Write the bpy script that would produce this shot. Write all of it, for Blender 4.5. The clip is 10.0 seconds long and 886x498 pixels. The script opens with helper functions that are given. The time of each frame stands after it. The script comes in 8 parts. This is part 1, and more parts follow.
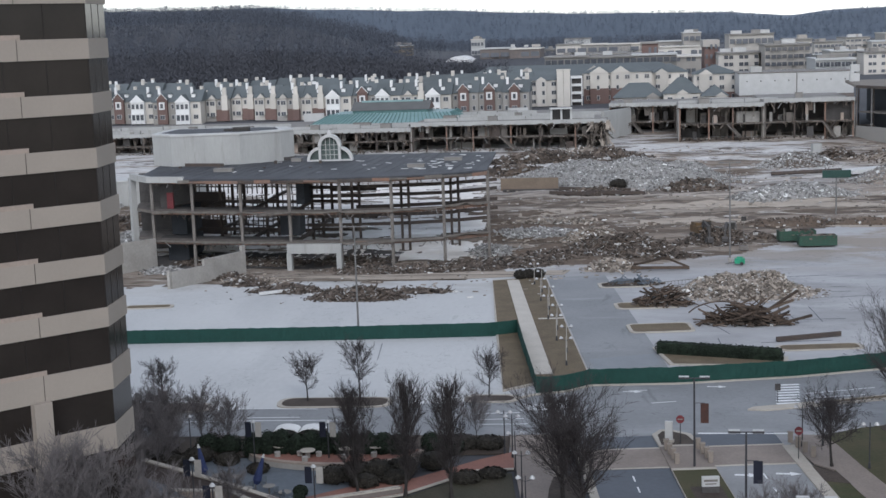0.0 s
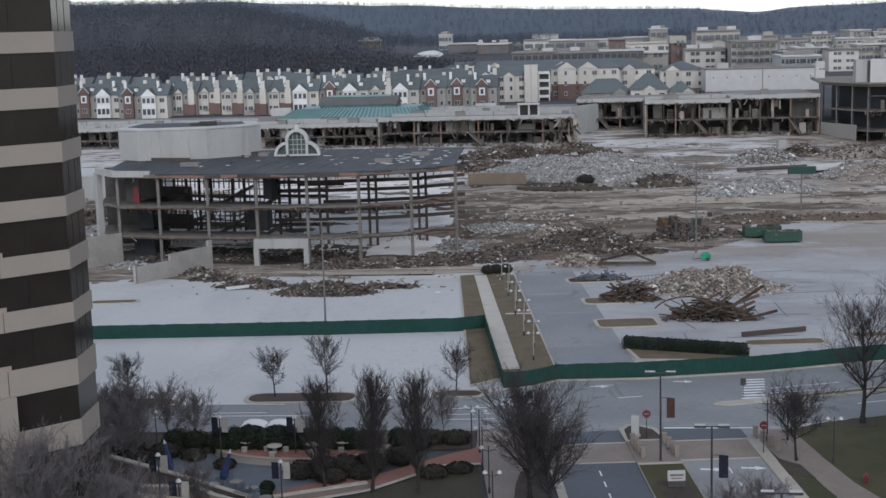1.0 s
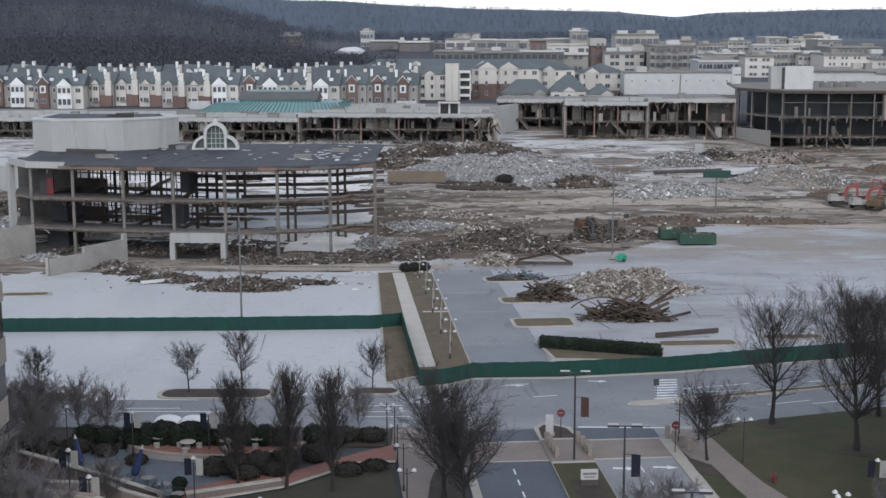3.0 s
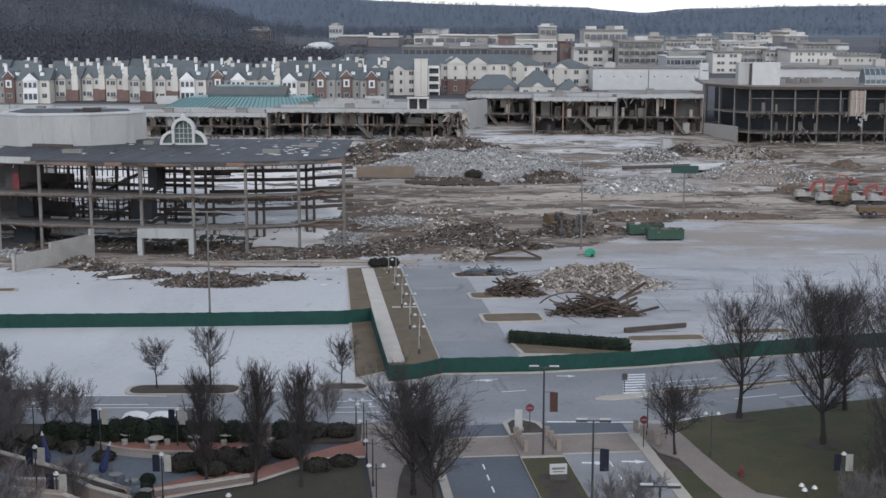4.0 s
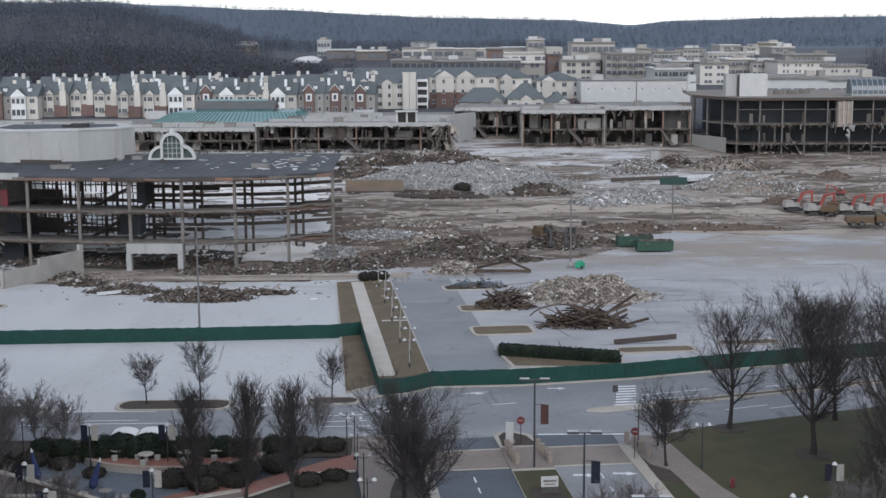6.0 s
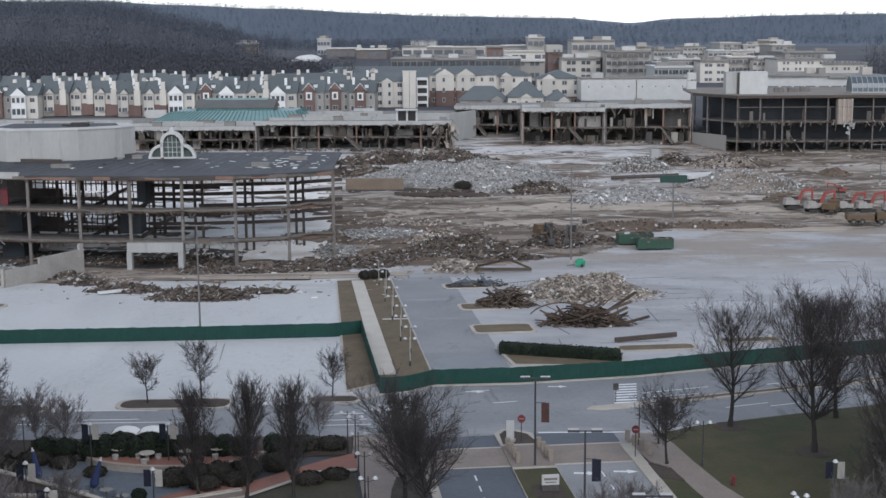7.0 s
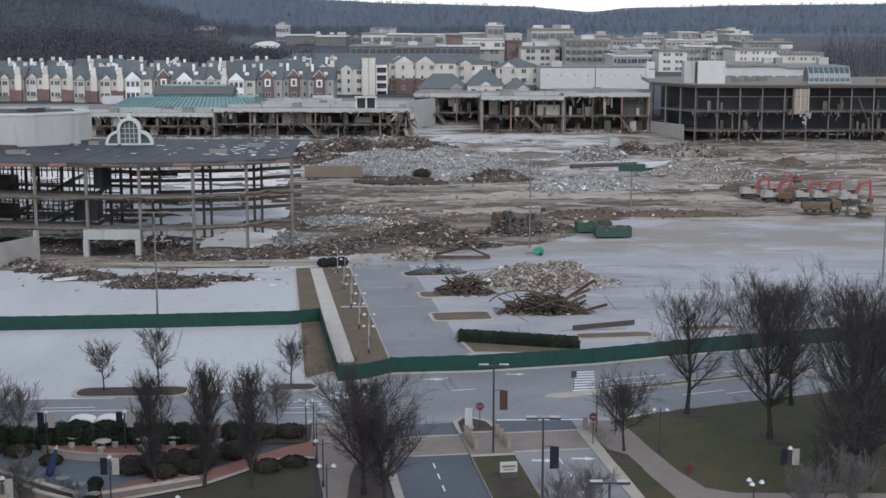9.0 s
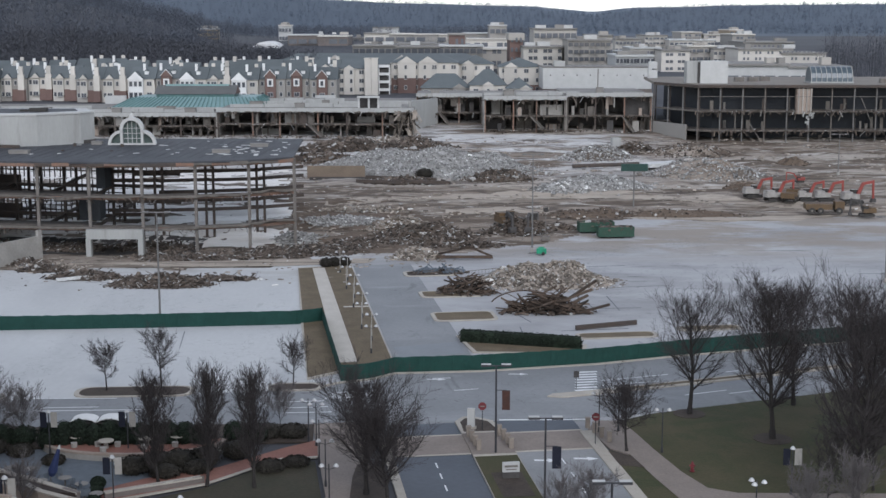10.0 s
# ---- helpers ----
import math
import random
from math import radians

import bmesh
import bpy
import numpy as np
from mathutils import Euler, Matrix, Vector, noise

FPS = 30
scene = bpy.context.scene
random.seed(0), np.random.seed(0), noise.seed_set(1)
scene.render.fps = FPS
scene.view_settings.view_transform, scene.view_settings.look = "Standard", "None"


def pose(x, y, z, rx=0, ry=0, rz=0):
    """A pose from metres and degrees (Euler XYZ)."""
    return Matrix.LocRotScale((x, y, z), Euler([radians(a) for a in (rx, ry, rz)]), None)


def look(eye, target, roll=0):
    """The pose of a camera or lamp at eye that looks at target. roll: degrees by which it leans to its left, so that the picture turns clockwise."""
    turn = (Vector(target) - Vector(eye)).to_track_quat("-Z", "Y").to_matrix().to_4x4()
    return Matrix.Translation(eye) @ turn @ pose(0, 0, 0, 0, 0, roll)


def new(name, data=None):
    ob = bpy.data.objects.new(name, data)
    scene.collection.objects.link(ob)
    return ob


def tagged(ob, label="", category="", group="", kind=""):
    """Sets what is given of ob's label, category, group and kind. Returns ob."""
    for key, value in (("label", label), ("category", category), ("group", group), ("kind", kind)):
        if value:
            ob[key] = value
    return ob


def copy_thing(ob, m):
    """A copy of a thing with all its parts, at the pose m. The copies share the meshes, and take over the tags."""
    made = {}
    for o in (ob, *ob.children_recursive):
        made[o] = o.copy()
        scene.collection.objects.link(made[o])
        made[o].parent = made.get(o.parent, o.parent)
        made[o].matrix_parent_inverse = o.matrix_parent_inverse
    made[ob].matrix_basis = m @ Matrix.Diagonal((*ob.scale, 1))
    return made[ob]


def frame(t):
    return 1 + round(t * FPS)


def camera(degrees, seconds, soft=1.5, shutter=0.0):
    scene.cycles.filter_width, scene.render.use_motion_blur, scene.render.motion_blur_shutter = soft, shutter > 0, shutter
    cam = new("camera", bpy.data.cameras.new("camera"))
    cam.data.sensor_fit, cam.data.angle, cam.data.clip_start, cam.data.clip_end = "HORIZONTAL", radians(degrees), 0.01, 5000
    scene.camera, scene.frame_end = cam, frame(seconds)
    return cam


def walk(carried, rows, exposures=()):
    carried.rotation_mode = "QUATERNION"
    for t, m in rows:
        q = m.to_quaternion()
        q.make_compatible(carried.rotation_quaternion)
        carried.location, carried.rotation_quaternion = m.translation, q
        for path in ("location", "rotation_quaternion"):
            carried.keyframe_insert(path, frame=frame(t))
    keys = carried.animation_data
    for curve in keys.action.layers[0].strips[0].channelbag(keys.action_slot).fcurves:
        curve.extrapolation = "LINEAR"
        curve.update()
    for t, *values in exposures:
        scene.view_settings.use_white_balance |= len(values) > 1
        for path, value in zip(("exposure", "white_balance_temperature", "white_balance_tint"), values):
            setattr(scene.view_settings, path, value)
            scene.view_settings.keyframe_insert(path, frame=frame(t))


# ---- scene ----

# ---------------------------------------------------------------- camera
EXPOSURE, KELVIN = 0.9, 6080
cam = camera(36.31, 10.0)
EYE = 41.0
# seconds, turn about x, y and z: the camera stands at a window and pans
TURNS = [
    (0.0, 80.990, 1.919, 8.117), (0.5, 80.729, 1.894, 7.666), (1.0, 80.743, 1.623, 6.768),
    (1.5, 80.679, 1.058, 5.982), (2.0, 80.752, 0.805, 5.199), (2.5, 80.671, 0.639, 4.615),
    (3.0, 80.594, 0.143, 3.501), (3.2, 80.477, 0.140, 3.350), (4.3, 80.393, -0.056, 1.973), (4.5, 80.424, -0.050, 1.966), (5.0, 80.523, -0.064, 1.800),
    (5.5, 80.484, 0.055, 1.760), (5.7, 80.750, 0.203, 1.658), (6.8, 81.076, 0.510, 1.824), (7.0, 80.881, 0.431, 1.692), (7.5, 80.590, 0.175, 0.676),
    (8.0, 80.477, -0.074, 0.340), (8.5, 80.306, -0.052, -0.079), (9.0, 80.359, 0.000, 0.000),
    (9.5, 80.574, -0.029, 0.203), (10.0, 80.354, 0.000, 0.106),
]
walk(cam, [(t, pose(0, 0, EYE, rx, ry, rz)) for t, rx, ry, rz in TURNS], [(t, EXPOSURE + e, KELVIN, 11) for t, e in ((0.0, 0.03), (0.5, 0.0), (1.0, -0.24), (1.5, -0.15), (2.0, 0.0), (2.5, 0.14), (3.0, 0.0), (4.5, 0.0), (7.0, 0.0), (10.0, 0.0))])

# ---------------------------------------------------------------- light
world = bpy.data.worlds.new("overcast")
scene.world = world
world.use_nodes = True
wn = world.node_tree.nodes
sky = wn.new("ShaderNodeTexSky")
sky.sky_type, sky.sun_disc = "NISHITA", False
sky.sun_elevation, sky.sun_rotation = radians(32), radians(200)
sky.air_density, sky.dust_density, sky.ozone_density = 1.0, 0.6, 1.0
cloud = wn.new("ShaderNodeHueSaturation")
cloud.inputs["Saturation"].default_value = 0.35
world.node_tree.links.new(sky.outputs[0], cloud.inputs["Color"])
world.node_tree.links.new(cloud.outputs[0], wn["Background"].inputs["Color"])
wn["Background"].inputs["Strength"].default_value = 0.12
sun = new("sun", bpy.data.lights.new("sun", "SUN"))
sun.data.energy, sun.data.angle, sun.data.color = 0.7, radians(25), (1.0, 0.96, 0.92)
sun.matrix_world = look((60, -90, 120), (0, 60, 0))


# ---------------------------------------------------------------- materials
def material(name, colour, rough=0.85, second=None, size=4.0, amount=0.5, fine=0.25, bump=0.0, bump_size=0.3, metal=0.0,
             vary=0.0, island=0.0, flecks=0.0, fleck=(0.36, 0.35, 0.335), stretch=(1, 1, 1), spec=0.3, overlays=()):
    """Two colours mixed by broad noise, fine grain on top, optional bump and piece-to-piece variation.
    overlays: patches or cracks of another colour: kind, colour, size, stretch, from, to, strength, and spans of y (and x) over which they grow in."""
    m = bpy.data.materials.new(name)
    m.use_nodes = True
    n, l = m.node_tree.nodes, m.node_tree.links
    p = n["Principled BSDF"]
    p.inputs["Roughness"].default_value, p.inputs["Metallic"].default_value = rough, metal
    p.inputs["Specular IOR Level"].default_value = spec
    geo = n.new("ShaderNodeNewGeometry")
    mp = n.new("ShaderNodeMapping")
    mp.inputs["Scale"].default_value = stretch
    l.new(geo.outputs["Position"], mp.inputs["Vector"])
    broad = n.new("ShaderNodeTexNoise")
    broad.inputs["Scale"].default_value, broad.inputs["Detail"].default_value = 1.0 / size, 6
    l.new(mp.outputs[0], broad.inputs["Vector"])
    ramp = n.new("ShaderNodeValToRGB")
    ramp.color_ramp.elements[0].position, ramp.color_ramp.elements[1].position = 0.5 - amount * 0.35, 0.5 + amount * 0.35
    l.new(broad.outputs["Fac"], ramp.inputs["Fac"])
    mix = n.new("ShaderNodeMix")
    mix.data_type = "RGBA"
    b = second or tuple(c * 0.7 for c in colour)
    mix.inputs[6].default_value, mix.inputs[7].default_value = (*colour, 1), (*b, 1)
    l.new(ramp.outputs["Color"], mix.inputs[0])
    grain = n.new("ShaderNodeTexNoise")
    grain.inputs["Scale"].default_value, grain.inputs["Detail"].default_value = 1.0 / bump_size, 4
    l.new(mp.outputs[0], grain.inputs["Vector"])
    span = n.new("ShaderNodeMapRange")
    span.inputs["To Min"].default_value, span.inputs["To Max"].default_value = 1 - fine, 1 + fine
    l.new(grain.outputs["Fac"], span.inputs["Value"])
    last = span.outputs[0]
    for amount_of, source in ((vary, "Object Info"), (island, "Island")):
        if amount_of:
            r = n.new("ShaderNodeObjectInfo").outputs["Random"] if source == "Object Info" else geo.outputs["Random Per Island"]
            s = n.new("ShaderNodeMapRange")
            s.inputs["To Min"].default_value, s.inputs["To Max"].default_value = 1 - amount_of, 1 + amount_of
            l.new(r, s.inputs["Value"])
            mul = n.new("ShaderNodeMath")
            mul.operation = "MULTIPLY"
            l.new(last, mul.inputs[0]), l.new(s.outputs[0], mul.inputs[1])
            last = mul.outputs[0]
    body = mix.outputs[2]
    for kind, tone, extent, pull, lo, hi, strength, span_y in overlays:
        place = n.new("ShaderNodeMapping")
        place.inputs["Scale"].default_value = pull
        place.inputs["Location"].default_value = (extent * 3.7, extent * 1.9, 0)
        l.new(geo.outputs["Position"], place.inputs["Vector"])
        if kind == "crack":
            tex = n.new("ShaderNodeTexVoronoi")
            tex.feature = "DISTANCE_TO_EDGE"
            tex.inputs["Scale"].default_value = 1.0 / extent
            wob = n.new("ShaderNodeTexNoise")
            wob.inputs["Scale"].default_value = 0.35
            bend = n.new("ShaderNodeVectorMath")
            bend.operation = "MULTIPLY_ADD"
            bend.inputs[1].default_value = (extent * 0.7,) * 3
            l.new(geo.outputs["Position"], wob.inputs["Vector"]), l.new(wob.outputs["Color"], bend.inputs[0]), l.new(place.outputs[0], bend.inputs[2])
            l.new(bend.outputs[0], tex.inputs["Vector"])
            value = tex.outputs["Distance"]
        else:
            tex = n.new("ShaderNodeTexNoise")
            tex.inputs["Scale"].default_value, tex.inputs["Detail"].default_value, tex.inputs["Roughness"].default_value = 1.0 / extent, 7, 0.62
            tex.inputs["Distortion"].default_value = 0.4
            l.new(place.outputs[0], tex.inputs["Vector"])
            value = tex.outputs["Fac"]
        fac = n.new("ShaderNodeMapRange")
        fac.inputs["From Min"].default_value, fac.inputs["From Max"].default_value, fac.inputs["To Max"].default_value = lo, hi, strength
        l.new(value, fac.inputs["Value"])
        amount_at = fac.outputs[0]
        if span_y:
            cut = n.new("ShaderNodeSeparateXYZ")
            l.new(geo.outputs["Position"], cut.inputs[0])
            for along, ends in zip("YX", (span_y[:2], span_y[2:])):
                if ends:
                    grow_in, both = n.new("ShaderNodeMapRange"), n.new("ShaderNodeMath")
                    grow_in.inputs["From Min"].default_value, grow_in.inputs["From Max"].default_value = ends
                    both.operation = "MULTIPLY"
                    l.new(cut.outputs[along], grow_in.inputs["Value"])
                    l.new(amount_at, both.inputs[0]), l.new(grow_in.outputs[0], both.inputs[1])
                    amount_at = both.outputs[0]
        lay = n.new("ShaderNodeMix")
        lay.data_type = "RGBA"
        lay.inputs[7].default_value = (*tone, 1)
        l.new(amount_at, lay.inputs[0]), l.new(body, lay.inputs[6])
        body = lay.outputs[2]
    if flecks:
        more = n.new("ShaderNodeMath")
        more.operation = "GREATER_THAN"
        more.inputs[1].default_value = 1 - flecks
        hue = n.new("ShaderNodeTexWhiteNoise")
        hue.noise_dimensions = "1D"
        l.new(geo.outputs["Random Per Island"], hue.inputs["W"]), l.new(hue.outputs["Value"], more.inputs[0])
        mix2 = n.new("ShaderNodeMix")
        mix2.data_type = "RGBA"
        l.new(more.outputs[0], mix2.inputs[0]), l.new(body, mix2.inputs[6])
        mix2.inputs[7].default_value = (*fleck, 1)
        body = mix2.outputs[2]
    shade = n.new("ShaderNodeVectorMath")
    shade.operation = "SCALE"
    l.new(body, shade.inputs[0]), l.new(last, shade.inputs["Scale"])
    l.new(shade.outputs[0], p.inputs["Base Color"])
    if bump:
        bp = n.new("ShaderNodeBump")
        bp.inputs["Strength"].default_value, bp.inputs["Distance"].default_value = min(bump, 1.0), bump_size * 0.5
        l.new(grain.outputs["Fac"], bp.inputs["Height"]), l.new(bp.outputs[0], p.inputs["Normal"])
    return m


M_LEFTLOT = material("salt_bleached_asphalt", (0.505, 0.51, 0.507), 0.8, (0.415, 0.42, 0.422), 14, 0.8, 0.07, 0.03, 0.6, stretch=(1, 0.45, 1), overlays=(
    ("patch", (0.36, 0.365, 0.37), 26, (1.2, 0.3, 1), 0.5, 0.68, 0.7, None), ("patch", (0.2, 0.2, 0.2), 7, (0.9, 0.22, 1), 0.67, 0.72, 0.5, None),
    ("patch", (0.3, 0.275, 0.245), 7, (0.5, 1.4, 1), 0.45, 0.58, 0.7, (206, 228)), ("crack", (0.2, 0.2, 0.2), 26, (1, 0.5, 1), 0.005, 0.002, 0.4, None)))
M_LOT = material("bleached_asphalt", (0.405, 0.405, 0.41), 0.8, (0.3, 0.302, 0.31), 10, 0.8, 0.1, 0.04, 0.6, stretch=(0.5, 1, 1), overlays=(
    ("patch", (0.21, 0.21, 0.212), 18, (0.5, 1.2, 1), 0.47, 0.64, 0.65, None), ("patch", (0.13, 0.135, 0.14), 6, (0.3, 1.6, 1), 0.63, 0.69, 0.6, None),
    ("patch", (0.5, 0.505, 0.51), 12, (0.6, 1.3, 1), 0.6, 0.7, 0.3, None), ("patch", (0.25, 0.215, 0.18), 8, (0.5, 1.4, 1), 0.4, 0.54, 0.85, (224, 246)), ("crack", (0.14, 0.14, 0.145), 26, (0.6, 1, 1), 0.006, 0.002, 0.5, None)))
M_ROAD = material("road_asphalt", (0.235, 0.242, 0.25), 0.75, (0.18, 0.186, 0.193), 9, 0.8, 0.14, 0.1, 0.5, overlays=(
    ("patch", (0.29, 0.3, 0.31), 8, (0.4, 1.2, 1), 0.56, 0.68, 0.6, None), ("patch", (0.12, 0.125, 0.13), 5, (1.2, 0.3, 1), 0.62, 0.68, 0.6, None),
    ("crack", (0.09, 0.09, 0.1), 16, (1, 1, 1), 0.004, 0.0015, 0.45, None)))
M_STREET = material("dark_asphalt", (0.10, 0.11, 0.13), 0.75, (0.075, 0.085, 0.1), 6, 0.8, 0.15, 0.1, 0.5)
M_DIRT = material("churned_dirt", (0.165, 0.132, 0.104), 0.95, (0.275, 0.237, 0.2), 7, 0.6, 0.45, 0.6, 0.9, stretch=(0.4, 1.3, 1), overlays=(
    ("patch", (0.37, 0.335, 0.295), 16, (0.35, 1.3, 1), 0.47, 0.56, 0.75, (262, 300)), ("patch", (0.1, 0.076, 0.058), 10, (0.4, 1.5, 1), 0.48, 0.55, 0.9, None),
    ("patch", (0.5, 0.495, 0.49), 15, (0.4, 1.7, 1), 0.43, 0.5, 0.9, (298, 328, 62, 40)), ("patch", (0.085, 0.07, 0.058), 4, (0.35, 1.6, 1), 0.55, 0.6, 0.85, None),
    ("patch", (0.46, 0.44, 0.41), 3, (0.3, 1.4, 1), 0.59, 0.63, 0.8, None)))
M_MUD = material("dark_mud", (0.082, 0.061, 0.046), 0.95, (0.15, 0.115, 0.088), 4, 0.8, 0.4, 0.6, 0.6)
M_TRACK = material("pale_track", (0.41, 0.365, 0.31), 0.95, (0.27, 0.23, 0.19), 5, 0.9, 0.25, 0.3, 0.8, stretch=(0.3, 1.5, 1), overlays=(("patch", (0.12, 0.095, 0.075), 5, (0.25, 1.8, 1), 0.52, 0.6, 0.8, None),))
M_SLAB = material("pale_floor_slab", (0.46, 0.455, 0.45), 0.75, (0.28, 0.265, 0.25), 5, 0.9, 0.25, 0.1, 0.6, stretch=(0.5, 1.3, 1))
M_DRYGRASS = material("dry_grass", (0.155, 0.122, 0.08), 0.95, (0.095, 0.075, 0.05), 2.5, 0.9, 0.35, 0.4, 0.25)
M_LAWN = material("winter_lawn", (0.044, 0.048, 0.021), 0.95, (0.077, 0.065, 0.036), 5, 0.9, 0.3, 0.4, 0.25, overlays=(("patch", (0.038, 0.048, 0.02), 7, (1, 1, 1), 0.5, 0.62, 0.7, None),))
M_MULCH = material("dark_mulch", (0.045, 0.036, 0.03), 0.95, (0.07, 0.055, 0.045), 1.5, 0.8, 0.4, 0.5, 0.2)
M_BOLLARD = material("bollard_stone", (0.26, 0.225, 0.19), 0.85, (0.2, 0.17, 0.145), 1.5, 0.9, 0.2)
M_KERB = material("kerb_concrete", (0.42, 0.39, 0.34), 0.85, (0.32, 0.29, 0.25), 2, 0.9, 0.2, 0.1, 0.2)
M_WALK = material("pale_walk", (0.50, 0.47, 0.42), 0.85, (0.40, 0.37, 0.33), 3, 0.9, 0.15, 0.1, 0.3)
M_PAVER = material("brown_pavers", (0.235, 0.20, 0.175), 0.85, (0.19, 0.16, 0.14), 3, 0.8, 0.25, 0.3, 0.25)
M_REDBRICK = material("red_paving", (0.26, 0.125, 0.095), 0.85, (0.20, 0.10, 0.08), 2, 0.8, 0.3, 0.2, 0.2)
M_PAINT = material("road_paint", (0.72, 0.73, 0.74), 0.7, (0.55, 0.56, 0.57), 0.8, 0.8, 0.15, bump_size=0.15)
M_GREENCLOTH = material("green_windscreen", (0.013, 0.055, 0.045), 0.8, (0.010, 0.042, 0.034), 2.5, 0.8, 0.2, 0.3, 0.6)
M_STEEL = material("grey_steel", (0.20, 0.185, 0.17), 0.7, (0.14, 0.125, 0.112), 1.5, 0.8, 0.2, metal=0.4)
M_POLE = material("dark_pole", (0.045, 0.045, 0.05), 0.5, None, 2, 0.5, 0.1)
M_POLEGREY = material("weathered_pole", (0.16, 0.155, 0.15), 0.6, None, 2, 0.6, 0.15)
M_WHITE = material("white_paint", (0.46, 0.46, 0.45), 0.65, (0.385, 0.385, 0.375), 2, 0.8, 0.08)
M_GLOBE = material("lamp_glass", (0.45, 0.45, 0.45), 0.25, (0.4, 0.4, 0.4), 1, 0.5, 0.05, spec=0.5)
M_CONC = material("raw_concrete", (0.36, 0.345, 0.32), 0.85, (0.24, 0.225, 0.205), 3, 0.9, 0.2, 0.2, 0.4)
M_PANEL = material("store_panel", (0.36, 0.362, 0.35), 0.85, (0.29, 0.292, 0.282), 3, 0.9, 0.1, 0.05, 0.3, stretch=(1, 1, 0.25), overlays=(("patch", (0.2, 0.195, 0.18), 2.5, (1, 1, 0.12), 0.56, 0.7, 0.6, None),))
M_BEAM = material("rusty_beam", (0.14, 0.115, 0.10), 0.8, (0.22, 0.12, 0.08), 1.6, 0.9, 0.3, 0.2, 0.2)
M_DARKBEAM = material("dark_beam", (0.058, 0.052, 0.05), 0.85, (0.08, 0.06, 0.048), 1.5, 0.9, 0.3, 0.2, 0.2)
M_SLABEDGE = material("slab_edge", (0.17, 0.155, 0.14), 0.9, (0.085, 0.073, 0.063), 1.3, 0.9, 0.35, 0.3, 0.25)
# plain dark grey; on walls inside the ruins it also carries their shade
M_FLOORDARK = material("dull_dark_grey", (0.085, 0.08, 0.077), 0.9, (0.046, 0.043, 0.042), 3, 0.9, 0.3, 0.2, 0.4)
M_ROOF = material("roof_membrane", (0.03, 0.032, 0.037), 0.75, (0.07, 0.072, 0.079), 4, 0.9, 0.25, 0.1, 0.5, spec=0.35, stretch=(1.6, 0.35, 1), overlays=(("patch", (0.2, 0.2, 0.205), 3, (1.2, 0.5, 1), 0.64, 0.7, 0.6, None),))
M_PALEROOF = material("pale_roof", (0.245, 0.235, 0.22), 0.85, (0.165, 0.156, 0.145), 8, 0.9, 0.15, 0.1, 0.6)
M_SCRAPWHITE = material("torn_insulation", (0.62, 0.62, 0.61), 0.8, (0.45, 0.45, 0.44), 0.6, 0.9, 0.2, bump_size=0.2)
M_RUBBLE = material("broken_concrete", (0.31, 0.305, 0.295), 0.9, (0.2, 0.195, 0.187), 2, 0.9, 0.2, 0.2, 0.3, island=0.55, flecks=0.1, fleck=(0.5, 0.5, 0.49))
M_RUBBLEPALE = material("pale_block_rubble", (0.32, 0.28, 0.238), 0.9, (0.16, 0.137, 0.115), 1.2, 0.9, 0.2, 0.2, 0.3, island=0.6, flecks=0.1, fleck=(0.44, 0.43, 0.41))
M_RUBBLEDARK = material("mixed_debris", (0.13, 0.106, 0.088), 0.9, (0.06, 0.049, 0.041), 2, 0.9, 0.3, 0.2, 0.3, island=0.7, flecks=0.09, fleck=(0.3, 0.295, 0.285))
M_WOOD = material("weathered_timber", (0.1, 0.072, 0.053), 0.85, (0.04, 0.03, 0.024), 1.2, 0.9, 0.3, 0.2, 0.15, vary=0.6)
M_BARK = material("bark", (0.038, 0.034, 0.032), 0.95, (0.026, 0.023, 0.022), 0.7, 0.8, 0.3, 0.3, 0.1)
M_TWIG = material("twigs", (0.052, 0.045, 0.045), 0.95, (0.038, 0.033, 0.033), 1.5, 0.8, 0.2)
M_TWIGPALE = material("grey_twigs", (0.15, 0.136, 0.136), 0.95, (0.11, 0.1, 0.101), 1.5, 0.8, 0.2)
M_HEDGE = material("evergreen", (0.017, 0.026, 0.016), 0.9, (0.01, 0.016, 0.01), 0.6, 0.8, 0.3, island=0.5)
# darker lawn tone: shade over the plaza lawn is put into the colour
M_LAWNSHADE = material("lawn_in_shade", (0.036, 0.038, 0.024), 0.95, (0.055, 0.046, 0.032), 3, 0.9, 0.3, 0.4, 0.25)
# these four go bluer with distance: air haze is put into the colour
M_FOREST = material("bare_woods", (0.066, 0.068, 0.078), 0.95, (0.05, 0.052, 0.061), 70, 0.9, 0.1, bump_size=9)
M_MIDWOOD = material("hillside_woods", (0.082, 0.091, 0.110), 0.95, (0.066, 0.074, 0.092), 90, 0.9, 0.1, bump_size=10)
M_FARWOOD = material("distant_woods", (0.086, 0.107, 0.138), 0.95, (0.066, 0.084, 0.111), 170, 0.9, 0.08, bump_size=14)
M_HAZE = material("haze_tinted_ridge", (0.15, 0.18, 0.22), 0.95, (0.125, 0.153, 0.19), 300, 0.9, 0.05, bump_size=30)
M_FIELD = material("leaf_litter", (0.078, 0.08, 0.088), 0.95, (0.06, 0.062, 0.07), 40, 0.9, 0.25, bump_size=4)
M_SPANDREL = material("precast_spandrel", (0.3, 0.262, 0.224), 0.85, (0.26, 0.228, 0.196), 4, 0.9, 0.06, 0.03, 0.2)
M_TINT = material("bronze_glazing", (0.019, 0.016, 0.014), 0.12, (0.03, 0.025, 0.022), 2.5, 0.9, 0.1, spec=0.22)
